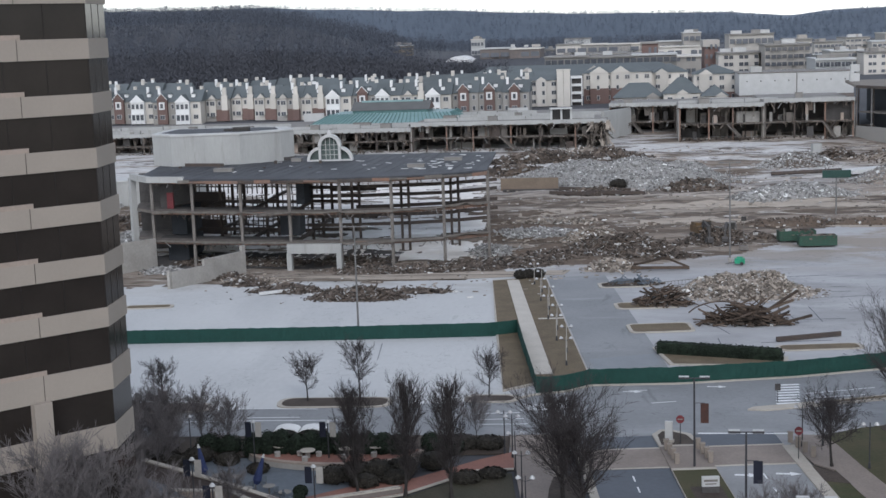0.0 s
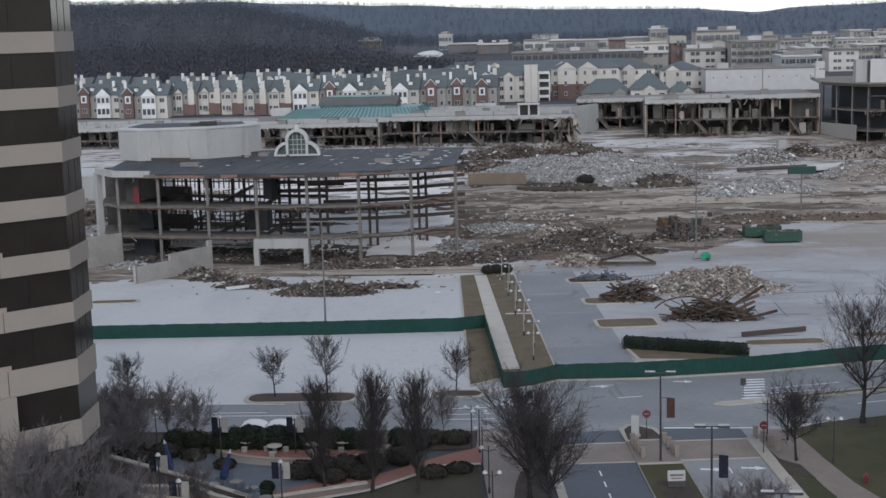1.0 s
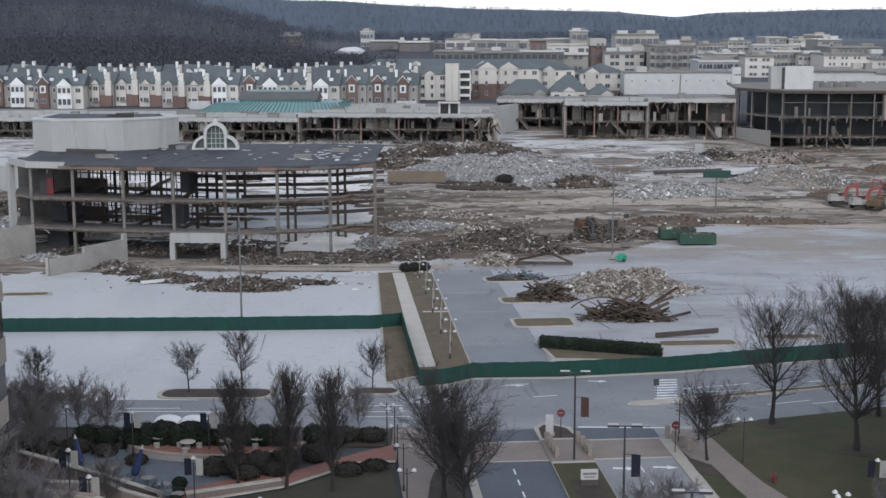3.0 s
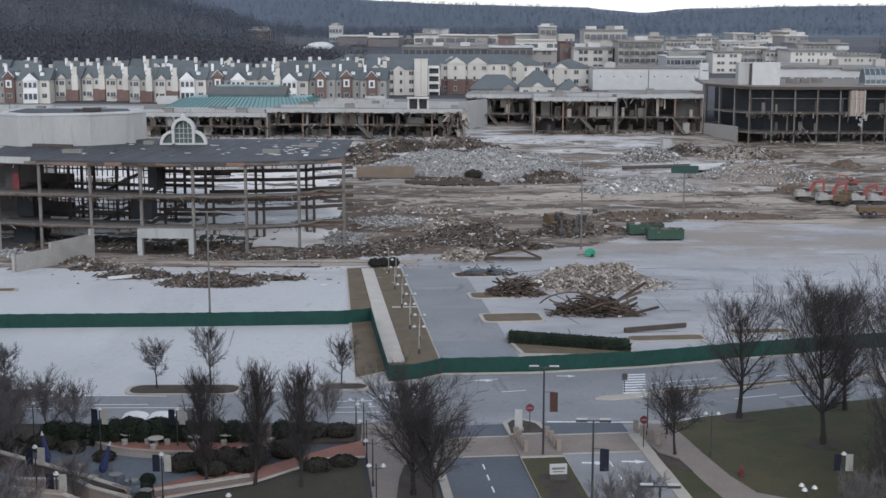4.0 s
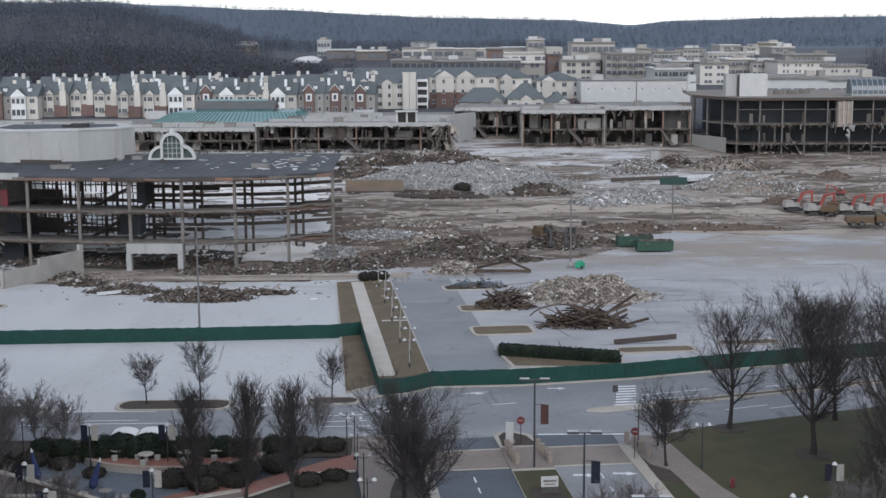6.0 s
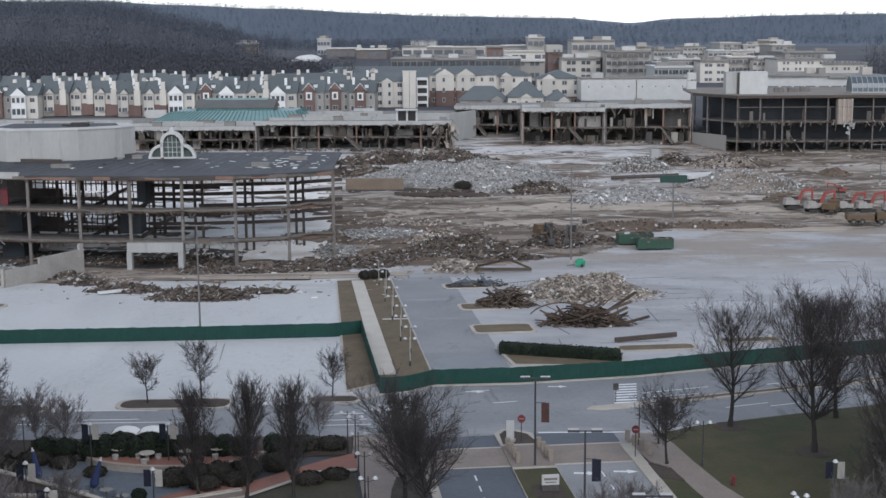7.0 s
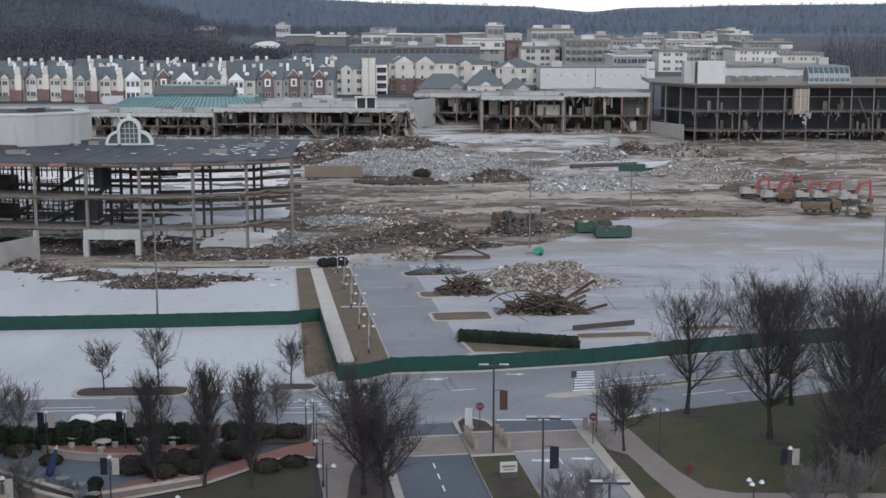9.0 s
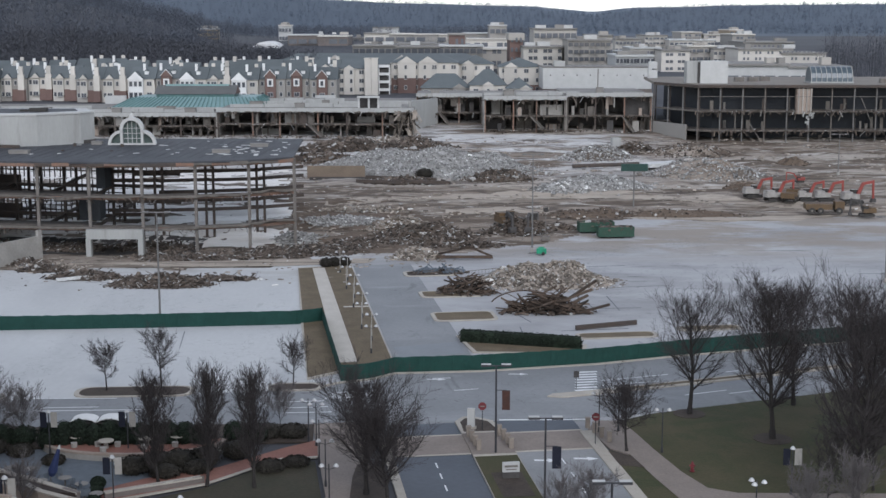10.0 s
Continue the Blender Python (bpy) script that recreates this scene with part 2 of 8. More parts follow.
M_MULLION = material("bronze_mullion", (0.035, 0.03, 0.028), 0.4, None, 1, 0.5, 0.05, metal=0.5)
M_CREAM = material("cream_siding", (0.35, 0.33, 0.3), 0.8, (0.29, 0.272, 0.247), 5, 0.9, 0.08, vary=0.15)
M_HOUSE = material("house_siding", (0.52, 0.49, 0.445), 0.8, (0.45, 0.425, 0.385), 4, 0.9, 0.08, vary=0.14)
M_HOUSEWHITE = material("house_white", (0.68, 0.68, 0.67), 0.7, (0.6, 0.6, 0.59), 2, 0.9, 0.06)
M_GREYSIDE = material("grey_siding", (0.27, 0.255, 0.235), 0.8, (0.235, 0.225, 0.21), 5, 0.9, 0.08, vary=0.12)
M_BRICK = material("red_brick", (0.16, 0.106, 0.093), 0.9, (0.125, 0.086, 0.077), 3, 0.9, 0.2, 0.1, 0.2, vary=0.15)
M_SHINGLE = material("slate_shingle", (0.115, 0.13, 0.135), 0.9, (0.09, 0.102, 0.107), 4, 0.9, 0.15, 0.1, 0.3, vary=0.12)
M_PANE = material("window_pane", (0.05, 0.055, 0.065), 0.1, (0.09, 0.095, 0.105), 3, 0.8, 0.2, spec=0.5)
M_DULLGLASS = material("dull_green_glass", (0.05, 0.075, 0.07), 0.2, (0.08, 0.10, 0.095), 1.5, 0.8, 0.1, spec=0.5)
# paler than the near pane: distance haze is put into the glass colour
M_FARPANE = material("far_pane", (0.085, 0.092, 0.105), 0.3, (0.14, 0.147, 0.16), 6, 0.8, 0.2)
# wet concrete; sky glint and brightness under the roof are whitened into the colour
M_BRIGHTWET = material("whitened_wet_slab", (0.76, 0.735, 0.7), 0.4, (0.5, 0.465, 0.425), 4, 0.9, 0.15, 0.05, 0.6, spec=0.5, stretch=(0.4, 1.6, 1))
M_TEAL = material("teal_metal", (0.2, 0.305, 0.305), 0.5, (0.15, 0.24, 0.24), 3, 0.9, 0.15, spec=0.45)
M_TEALDARK = material("teal_rib", (0.10, 0.19, 0.187), 0.5, None, 2, 0.6, 0.1)
M_BROWNROOF = material("brown_monitor", (0.17, 0.145, 0.133), 0.7, (0.125, 0.108, 0.1), 2, 0.9, 0.2)
M_MONITOR = material("grey_monitor", (0.125, 0.125, 0.122), 0.6, (0.09, 0.092, 0.09), 3, 0.9, 0.15)
M_RED = material("machine_red", (0.27, 0.055, 0.042), 0.5, (0.19, 0.045, 0.038), 1, 0.8, 0.15, spec=0.4)
M_YELLOW = material("machine_yellow", (0.125, 0.08, 0.04), 0.6, (0.08, 0.055, 0.035), 1, 0.8, 0.2)
M_MACHWHITE = material("machine_white", (0.36, 0.345, 0.325), 0.55, (0.2, 0.185, 0.17), 1, 0.9, 0.2)
M_BLACK = material("black_rubber", (0.025, 0.025, 0.025), 0.7, (0.05, 0.045, 0.04), 0.6, 0.8, 0.2)
M_DUMP = material("dumpster_green", (0.022, 0.075, 0.05), 0.6, (0.04, 0.06, 0.045), 1, 0.9, 0.2)
M_SIGNGREEN = material("sign_green", (0.022, 0.06, 0.05), 0.5, None, 2, 0.5, 0.1)
M_BRIGHTGREEN = material("bright_green_plastic", (0.03, 0.27, 0.15), 0.5, None, 1, 0.5, 0.1)
M_STOPRED = material("stop_red", (0.15, 0.027, 0.032), 0.5, None, 1, 0.3, 0.05)
M_NAVY = material("navy_cloth", (0.012, 0.014, 0.026), 0.8, None, 1, 0.5, 0.15)
M_ORANGE = material("rust_banner", (0.08, 0.034, 0.025), 0.8, (0.03, 0.022, 0.02), 0.5, 0.9, 0.2)
M_BLUE = material("umbrella_blue", (0.022, 0.033, 0.085), 0.8, (0.03, 0.042, 0.11), 0.5, 0.8, 0.2)
M_WALLTAN = material("tan_stone", (0.33, 0.27, 0.23), 0.85, (0.26, 0.215, 0.18), 1.5, 0.9, 0.2, 0.2, 0.25)
M_TANBOX = material("tan_wall", (0.30, 0.245, 0.18), 0.9, (0.24, 0.195, 0.145), 3, 0.9, 0.15)
# near-black tone that puts the shade of open interiors into the colour
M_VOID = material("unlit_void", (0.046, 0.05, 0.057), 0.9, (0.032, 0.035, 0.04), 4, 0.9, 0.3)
M_TANROOF = material("tan_roof", (0.215, 0.19, 0.162), 0.85, (0.15, 0.132, 0.114), 9, 0.9, 0.15, 0.1, 0.6)
M_BLUEGREY = material("bluegrey_tarp", (0.13, 0.15, 0.175), 0.7, (0.09, 0.105, 0.12), 1.5, 0.8, 0.2)


# ---------------------------------------------------------------- mesh helpers
def smooth(a, b, v):
    k = min(1.0, max(0.0, (v - a) / (b - a)))
    return k * k * (3 - 2 * k)


def ground_z(x, y):
    """The lie of the land: flat lots, a rise behind the demolition field, a town on a shelf, wooded hills."""
    z = float(np.interp(y, [0, 235, 360, 450, 600, 770, 900, 1050], [0, 0, 9, 15.3, 16, 16, 24, 26]))
    az = math.degrees(math.atan2(x, max(y, 1)))
    left = 1 - smooth(-17.5, -7.0, az)
    z += left * smooth(520, 1050, y) * 31
    far = smooth(1500, 2300, y)
    skyline = float(np.interp(az, [-21.6, -15.4, -13.3, -10.1, -6.5, -3.0, 0.4, 3.8, 5.2, 6.1, 7.4, 9.8, 11.8, 17.7], [1.53, 1.5, 1.33, 1.2, 1.03, 0.84, 0.74, 0.58, 0.38, 0.24, 0.46, 0.56, 0.62, 0.72]))
    top = 35 + 2300 * math.tan(math.radians(skyline)) / math.cos(math.radians(az))
    top += 4 * noise.noise((x / 130, y / 300, 9)) + 3 * noise.noise((x / 420, y / 900, 3))
    z += far * (top - z)
    z += smooth(2700, 3700, y) * 16
    return z


class Shape:
    """Collects boxes, prisms and tubes into one mesh."""

    def __init__(self):
        self.v, self.f, self.m = [], [], []

    def add(self, verts, faces, mi=0):
        k = len(self.v)
        self.v += [tuple(p) for p in verts]
        self.f += [tuple(i + k for i in f) for f in faces]
        self.m += [mi] * len(faces)
        return self

    def box(self, c, s, rz=0.0, mi=0, m=None):
        x, y, z = (a / 2 for a in s)
        t = Matrix.Translation(c) @ (m if m is not None else Matrix.Rotation(rz, 4, "Z"))
        p = [t @ Vector((i * x, j * y, k * z)) for i in (-1, 1) for j in (-1, 1) for k in (-1, 1)]
        return self.add(p, [(0, 1, 3, 2), (4, 6, 7, 5), (0, 4, 5, 1), (2, 3, 7, 6), (0, 2, 6, 4), (1, 5, 7, 3)], mi)

    def beam(self, a, b, w, h, mi=0):
        """A rectangular bar from a to b."""
        a, b = Vector(a), Vector(b)
        d = b - a
        return self.box((a + b) / 2, (w, h, d.length), m=d.to_track_quat("Z", "Y").to_matrix().to_4x4(), mi=mi)

    def tube(self, a, b, ra, rb, n=6, mi=0, caps=True):
        a, b = Vector(a), Vector(b)
        q = (b - a).to_track_quat("Z", "Y").to_matrix()
        ring = [Vector((math.cos(2 * math.pi * i / n), math.sin(2 * math.pi * i / n), 0)) for i in range(n)]
        p = [a + q @ (r * ra) for r in ring] + [b + q @ (r * rb) for r in ring]
        f = [(i, (i + 1) % n, n + (i + 1) % n, n + i) for i in range(n)]
        if caps:
            f += [tuple(range(n - 1, -1, -1)), tuple(range(n, 2 * n))]
        return self.add(p, f, mi)

    def prism(self, poly, z0, z1, mi=0):
        """A plan polygon (anticlockwise) between two heights; z0 and z1 may be functions of x, y."""
        lo = [(x, y, z0(x, y) if callable(z0) else z0) for x, y in poly]
        hi = [(x, y, z1(x, y) if callable(z1) else z1) for x, y in poly]
        n = len(poly)
        return self.add(lo + hi, [tuple(range(n - 1, -1, -1)), tuple(range(n, 2 * n))] + [(i, (i + 1) % n, n + (i + 1) % n, n + i) for i in range(n)], mi)

    def gable(self, x0, x1, y0, y1, z0, z1, over=0.4, axis="x", mi=0):
        """A solid gabled roof with its ridge along an axis."""
        x0, x1, y0, y1 = x0 - over, x1 + over, y0 - over, y1 + over
        if axis == "x":
            ym = (y0 + y1) / 2
            p = [(x0, y0, z0), (x0, y1, z0), (x0, ym, z1), (x1, y0, z0), (x1, y1, z0), (x1, ym, z1)]
        else:
            xm = (x0 + x1) / 2
            p = [(x1, y0, z0), (x0, y0, z0), (xm, y0, z1), (x1, y1, z0), (x0, y1, z0), (xm, y1, z1)]
        return self.add(p, [(0, 2, 1), (3, 4, 5), (0, 3, 5, 2), (1, 2, 5, 4), (0, 1, 4, 3)], mi)

    def hip(self, x0, x1, y0, y1, z0, z1, over=0.5, mi=0):
        x0, x1, y0, y1 = x0 - over, x1 + over, y0 - over, y1 + over
        r = min(x1 - x0, y1 - y0) / 2
        if x1 - x0 >= y1 - y0:
            a, b = (x0 + r * 0.8, (y0 + y1) / 2, z1), (x1 - r * 0.8, (y0 + y1) / 2, z1)
            f = [(0, 1, 5, 4), (2, 3, 4, 5), (1, 2, 5), (3, 0, 4), (3, 2, 1, 0)]
        else:
            a, b = ((x0 + x1) / 2, y0 + r * 0.8, z1), ((x0 + x1) / 2, y1 - r * 0.8, z1)
            f = [(0, 1, 4), (1, 2, 5, 4), (2, 3, 5), (3, 0, 4, 5), (3, 2, 1, 0)]
        return self.add([(x0, y0, z0), (x1, y0, z0), (x1, y1, z0), (x0, y1, z0), a, b], f, mi)

    def mesh(self, name, *mats):
        me = bpy.data.meshes.new(name)
        me.from_pydata(self.v, [], self.f)
        for mt in mats:
            me.materials.append(mt)
        if len(mats) > 1:
            me.polygons.foreach_set("material_index", self.m)
        me.update()
        return me


def part(name, shape, mat, parent, label="", kind=""):
    """One mesh object under a thing or a part."""
    mats = mat if isinstance(mat, (tuple, list)) else (mat,)
    ob = new(name, shape if isinstance(shape, bpy.types.Mesh) else shape.mesh(name, *mats))
    ob.parent = parent
    return tagged(ob, label, kind=kind)


def put(name, mesh, parent, at=(0, 0, 0), rz=0.0, scale=(1, 1, 1)):
    """A piece that shares its mesh with its like."""
    ob = new(name, mesh)
    ob.parent = parent
    ob.location, ob.rotation_euler, ob.scale = at, (0, 0, rz), scale
    return ob


def thing(name, label, category, at=(0, 0, 0), rz=0.0, group="", kind=""):
    ob = new(name)
    ob.empty_display_size = 0.2
    ob.location, ob.rotation_euler = at, (0, 0, rz)
    return tagged(ob, label, category, group, kind)


def single(name, shape, mat, label, category, kind="", group=""):
    """A thing of one mesh."""
    mats = mat if isinstance(mat, (tuple, list)) else (mat,)
    return tagged(new(name, shape.mesh(name, *mats)), label, category, group, kind)


rnd = random.Random(7)


def sheet(inside, step, box, lift, land=ground_z):
    """Cells of a grid laid on the land where inside(x, y) holds."""
    x0, x1, y0, y1 = box
    s, idx = Shape(), {}

    def vert(i, j):
        if (i, j) not in idx:
            x, y = x0 + i * step, y0 + j * step
            jx, jy = noise.noise((x * 0.7, y * 0.7, 1)) * step * 0.5, noise.noise((x * 0.7, y * 0.7, 8)) * step * 0.5
            idx[i, j] = len(s.v)
            s.v.append((x + jx, y + jy, land(x + jx, y + jy) + lift))
        return idx[i, j]

    for i in range(int((x1 - x0) / step)):
        for j in range(int((y1 - y0) / step)):
            if inside(x0 + (i + 0.5) * step, y0 + (j + 0.5) * step):
                s.f.append((vert(i, j), vert(i + 1, j), vert(i + 1, j + 1), vert(i, j + 1)))
                s.m.append(0)
    return s


# ---------------------------------------------------------------- ground
def axis(stops):
    out = []
    for a, b, d in stops:
        out += list(np.arange(a, b, d))
    return out + [stops[-1][1]]


lot_edge = lambda x: 236 + 6 * smooth(2, 14, x) + 24 * smooth(14, 40, x) + 3 * noise.noise((x / 7, 2, 2)) - 14 * smooth(-20, -30, x) - 3 * smooth(-60, -75, x)


def rise(x, y):
    """The terrace that climbs towards the tower."""
    return 7.6 * smooth(111, 97, y) * smooth(-30, -40, x)


def ground_height(x, y):
    z = ground_z(x, y)
    rough = smooth(lot_edge(x) - 1, lot_edge(x) + 8, y) * (1 - smooth(372, 395, y)) * smooth(-130, -100, x)
    z += rough * (0.5 * noise.noise((x / 9, y / 6, 0)) + 0.25 * noise.noise((x / 2.5, y / 2.5, 5)))
    z += rise(x, y)
    return z


xs = axis([(-2600, -900, 170), (-900, -220, 30), (-220, -130, 15), (-130, 150, 2), (150, 240, 15), (240, 900, 30), (900, 2600, 170)])
ys = axis([(-60, 60, 20), (60, 140, 4), (140, 232, 8), (232, 392, 1.6), (392, 600, 8), (600, 1400, 25), (1400, 4000, 60)])
g = Shape()
for y in ys:
    for x in xs:
        g.v.append((x, y, ground_height(x, y) - 0.02))
nx = len(xs)
for j in range(len(ys) - 1):
    for i in range(nx - 1):
        g.f.append((j * nx + i, j * nx + i + 1, (j + 1) * nx + i + 1, (j + 1) * nx + i))
        cx, cy = (xs[i] + xs[i + 1]) / 2, (ys[j] + ys[j + 1]) / 2
        # far cells take the haze-tinted woods and ridge colours
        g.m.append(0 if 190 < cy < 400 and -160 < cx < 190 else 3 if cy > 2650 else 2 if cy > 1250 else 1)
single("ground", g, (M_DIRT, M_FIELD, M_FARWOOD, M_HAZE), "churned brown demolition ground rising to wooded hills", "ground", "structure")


def flat(name, poly, mat, z, label, category="pavement", t=0.03):
    return single(name, Shape().prism(poly, z - t, z), mat, label, category, "structure")


# lots and roads
single("parking_lot", sheet(lambda x, y: y < lot_edge(x) and x < -15.5, 2.0, (-151, -11, 128, 280), 0.034), M_LEFTLOT,
       "salt-bleached pale asphalt parking lot with faint cracks", "parking lot", "structure")
single("parking_lot", sheet(lambda x, y: y < lot_edge(x) and x > -19, 1.0, (-21, 159, 128, 280), 0.03), M_LOT,
       "bleached grey asphalt parking lot with faint cracks", "parking lot", "structure")
far_edge = [(150, 196), (57.5, 171.5), (44.2, 167.6), (29, 162.5), (18.1, 158.4), (4.4, 155), (-5.9, 154), (-8.5, 151.2), (-12, 149.6), (-13.5, 147.4), (-28, 144.8), (-41, 143), (-75, 140.6), (-150, 136)]
near_edge = [(-150, 126), (-60, 131.5), (-20, 133.6), (-5, 134.5), (15.5, 136), (21, 137.5), (33, 142), (60, 152.5), (150, 181)]
flat("road", near_edge + far_edge, M_ROAD, 0.06, "blue-grey asphalt road with white lane lines", "road")


def site(u, v):
    """Plan point in the axes of the entrance street, from the nose of its median."""
    return (0.9 + 0.99 * u - 0.14 * v, 135.2 + 0.14 * u + 0.99 * v)


def strip(u0, u1, v0, v1):
    return [site(u0, v0), site(u1, v0), site(u1, v1), site(u0, v1)]


flat("entrance_street", strip(-7.6, 12.2, -70, 1.5), M_STREET, 0.09, "dark asphalt entrance street", "road")
flat("exit_lanes", strip(4.3, 12.0, -70, -11.6), material("worn_street", (0.27, 0.275, 0.28), 0.8, (0.17, 0.175, 0.18), 5, 0.9, 0.15), 0.12, "pale worn asphalt lanes with white arrows", "road")
flat("entrance_apron", strip(-7.6, 12.6, -1.2, 3.5), M_ROAD, 0.105, "blue-grey asphalt street mouth", "road")
flat("paver_crossing", strip(-7.6, 12.2, -11.4, -5.6), M_PAVER, 0.14, "brown paver crossing band", "pavement")
for v in (-11.6, -5.6):
    flat("paver_edge", strip(-7.6, 12.2, v, v + 0.35), M_KERB, 0.15, "pale concrete edge of the crossing", "trim")


def kerbed(name, poly, fill, label, category, width=0.35, height=0.15, z=0.06):
    """A kerbed bed: a concrete kerb ring with a step and a filled inside."""
    t = thing(name, label, category, kind="structure")
    cx, cy = sum(p[0] for p in poly) / len(poly), sum(p[1] for p in poly) / len(poly)
    inner = []
    for x, y in poly:
        d = math.hypot(x - cx, y - cy)
        k = max(0.2, 1 - width * 1.6 / max(d, 0.1))
        inner.append((cx + (x - cx) * k, cy + (y - cy) * k))
    k = Shape()
    n = len(poly)
    for i in range(n):
        j = (i + 1) % n
        k.prism([poly[i], poly[j], inner[j], inner[i]], 0, z + height)
    part("kerb", k, M_KERB, t, "pale concrete kerb")
    part("bed", Shape().prism(inner, 0, z + height - 0.03), fill, t)
    return t


def rounded(x0, x1, y0, y1, r, rz=0.0, n=4):
    """A plan rectangle with round corners, turned about its middle."""
    pts = []
    for cx, cy, a0 in ((x1 - r, y1 - r, 0), (x0 + r, y1 - r, 90), (x0 + r, y0 + r, 180), (x1 - r, y0 + r, 270)):
        for i in range(n + 1):
            a = radians(a0 + 90 * i / n)
            pts.append((cx + r * math.cos(a), cy + r * math.sin(a)))
    mx, my, c, s = (x0 + x1) / 2, (y0 + y1) / 2, math.cos(rz), math.sin(rz)
    return [(mx + (x - mx) * c - (y - my) * s, my + (x - mx) * s + (y - my) * c) for x, y in pts]


# tree islands along the road
for x0, x1, y0, y1 in ((-71, -48.3, 140.7, 144.4), (-41.2, -28.0, 143.6, 147.6), (-20.0, -13.7, 146.0, 149.2)):
    kerbed("tree_island", rounded(x0, x1, y0, y1, 1.6, radians(3)), M_MULCH, "kerbed brown mulch island in the lot", "island")
# lot islands beside the driveway, and the long one with the hedge
for x, y, l, w, fill in ((2.6, 184.5, 9.0, 5.6, M_DRYGRASS), (0.8, 200.0, 9.5, 4.6, M_DRYGRASS), (-2.6, 216.6, 8.5, 4.2, M_MULCH), (22.5, 173.0, 11.0, 3.0, M_DRYGRASS), (35.5, 177.3, 9.0, 2.6, M_DRYGRASS),
                         (-77, 200.5, 8, 2.6, M_DRYGRASS)):
    kerbed("lot_island", rounded(x - l / 2, x + l / 2, y - w / 2, y + w / 2, 1.0, radians(8)), fill, "kerbed dry grass island in the lot", "island")
kerbed("hedge_island", [(3.4, 163.6), (17.5, 163.2), (18.0, 167.6), (1.4, 172.6)], M_DRYGRASS, "kerbed dry grass island with a clipped hedge", "island")

# the walk and its strip of lamps
kerbed("walk_verge", [(-15.9, 150.8), (-6.4, 159.6), (-15.9, 224.2), (-24.6, 221.5), (-19.9, 181.5)], M_DRYGRASS, "long kerbed dry grass verge beside the driveway", "verge")
flat("walkway", [(-12.9, 158.2), (-10.6, 158.4), (-20.1, 221), (-22.1, 220.8)], M_WALK, 0.27, "long straight pale concrete walkway", "walkway")
flat("cross_walk", [(-14.6, 189.8), (-10.9, 190.2), (-11.0, 190.9), (-14.7, 190.5)], M_WALK, 0.27, "short pale concrete cross walk", "walkway")
flat("driveway", [(-6.1, 159), (3.2, 162.6), (-6.0, 226), (-15.6, 224)], M_ROAD, 0.07, "blue-grey asphalt driveway with tar seams", "road")
flat("driveway_patch", [(-5.4, 160.6), (2.4, 163.6), (1.6, 169.5), (-6.6, 166.5)], material("grey_patch", (0.22, 0.235, 0.25), 0.8, (0.19, 0.2, 0.215), 3, 0.8, 0.1), 0.09, "paler square patch of new asphalt", "road")
flat("service_walk", [(-64, 221.6), (-28, 223.5), (-13, 226.5), (-12, 231), (-28, 229.5), (-64, 226)], M_TRACK, 0.12, "dusty pale walk along the ruined store", "walkway")

# lawns, pavements of the near side
flat("lawn", [(15, 70), (90, 70), (90, 161), (60, 152), (33, 141.6), (22, 137.3), (18.0, 134.5)], M_LAWN, 0.16, "patchy green and brown winter lawn", "lawn", 0.12)
flat("pavement", [site(12.2, -70), (18.6, 99), (20.4, 111), (18.9, 117), (17.6, 123.5), (15.9, 125.3), (14.4, 131.5), (15.5, 134.6), (17.9, 134.4), (18.9, 131), (20.1, 125), (21.6, 118.6), (23.2, 114.2), (25.6, 112.9), (60, 112.5), (60, 110.6), (25, 110.8), (22, 108), (20.5, 96), (17, 66)],
     M_PAVER, 0.2, "brown paved footpath with pale edging", "pavement", 0.14)
flat("lawn_corner", [site(12.6, -70), (18.2, 99), (20.0, 111), (18.5, 116.8), (17.2, 123.1), (15.7, 124.6), (15.0, 122)], M_LAWN, 0.23, "small green lawn with dark mulch", "lawn", 0.1)
flat("tree_bed", [(15.6, 124.4), (17.6, 122.9), (18.4, 119.6), (16.2, 120.2)], M_MULCH, 0.25, "dark mulch bed round a tree", "bed")
flat("pavement_left", [(-10.6, 70), (-4.6, 70), (-5.0, 112), (-7.7, 117), (-7.5, 125), (-6.6, 134.2), (-13.6, 133.4), (-12.2, 124), (-10.4, 112)], M_PAVER, 0.2, "broad grey-brown paved footpath", "pavement", 0.14)
flat("street_bed", [(-7.8, 90), (-4.7, 90), (-5.2, 117.4), (-6.4, 120.6), (-8.2, 120.4), (-8.4, 117)], M_MULCH, 0.24, "dark mulch bed beside the footpath", "bed")
flat("plaza_lawn", [(-40, 70), (-10.8, 70), (-10.8, 112), (-12.2, 121.5), (-16, 121), (-21, 114.5), (-30, 108)], M_LAWNSHADE, 0.17, "winter lawn coloured darker for shade", "lawn", 0.1)
flat("plaza_paving", [(-54, 108), (-30, 108), (-23, 116), (-23.5, 125), (-54, 125)], M_BLUEGREY, 0.14, "blue-grey paved plaza floor", "pavement", 0.1)
flat("brick_path", [(-29, 110.8), (-21.5, 115.2), (-15.6, 122.2), (-12.1, 122.8), (-12.6, 127.8), (-15.6, 125.3), (-21, 119.5), (-27, 116.5), (-31, 113)], M_REDBRICK, 0.24, "red brick footpath edged in stone", "footpath", 0.1)
flat("brick_path_edge", [(-29, 110.4), (-21.4, 114.8), (-15.5, 121.8), (-12.1, 122.4), (-12.1, 122.8), (-15.6, 122.2), (-21.5, 115.2), (-29, 110.8)], M_KERB, 0.26, "pale stone edging of a brick path", "trim", 0.12)
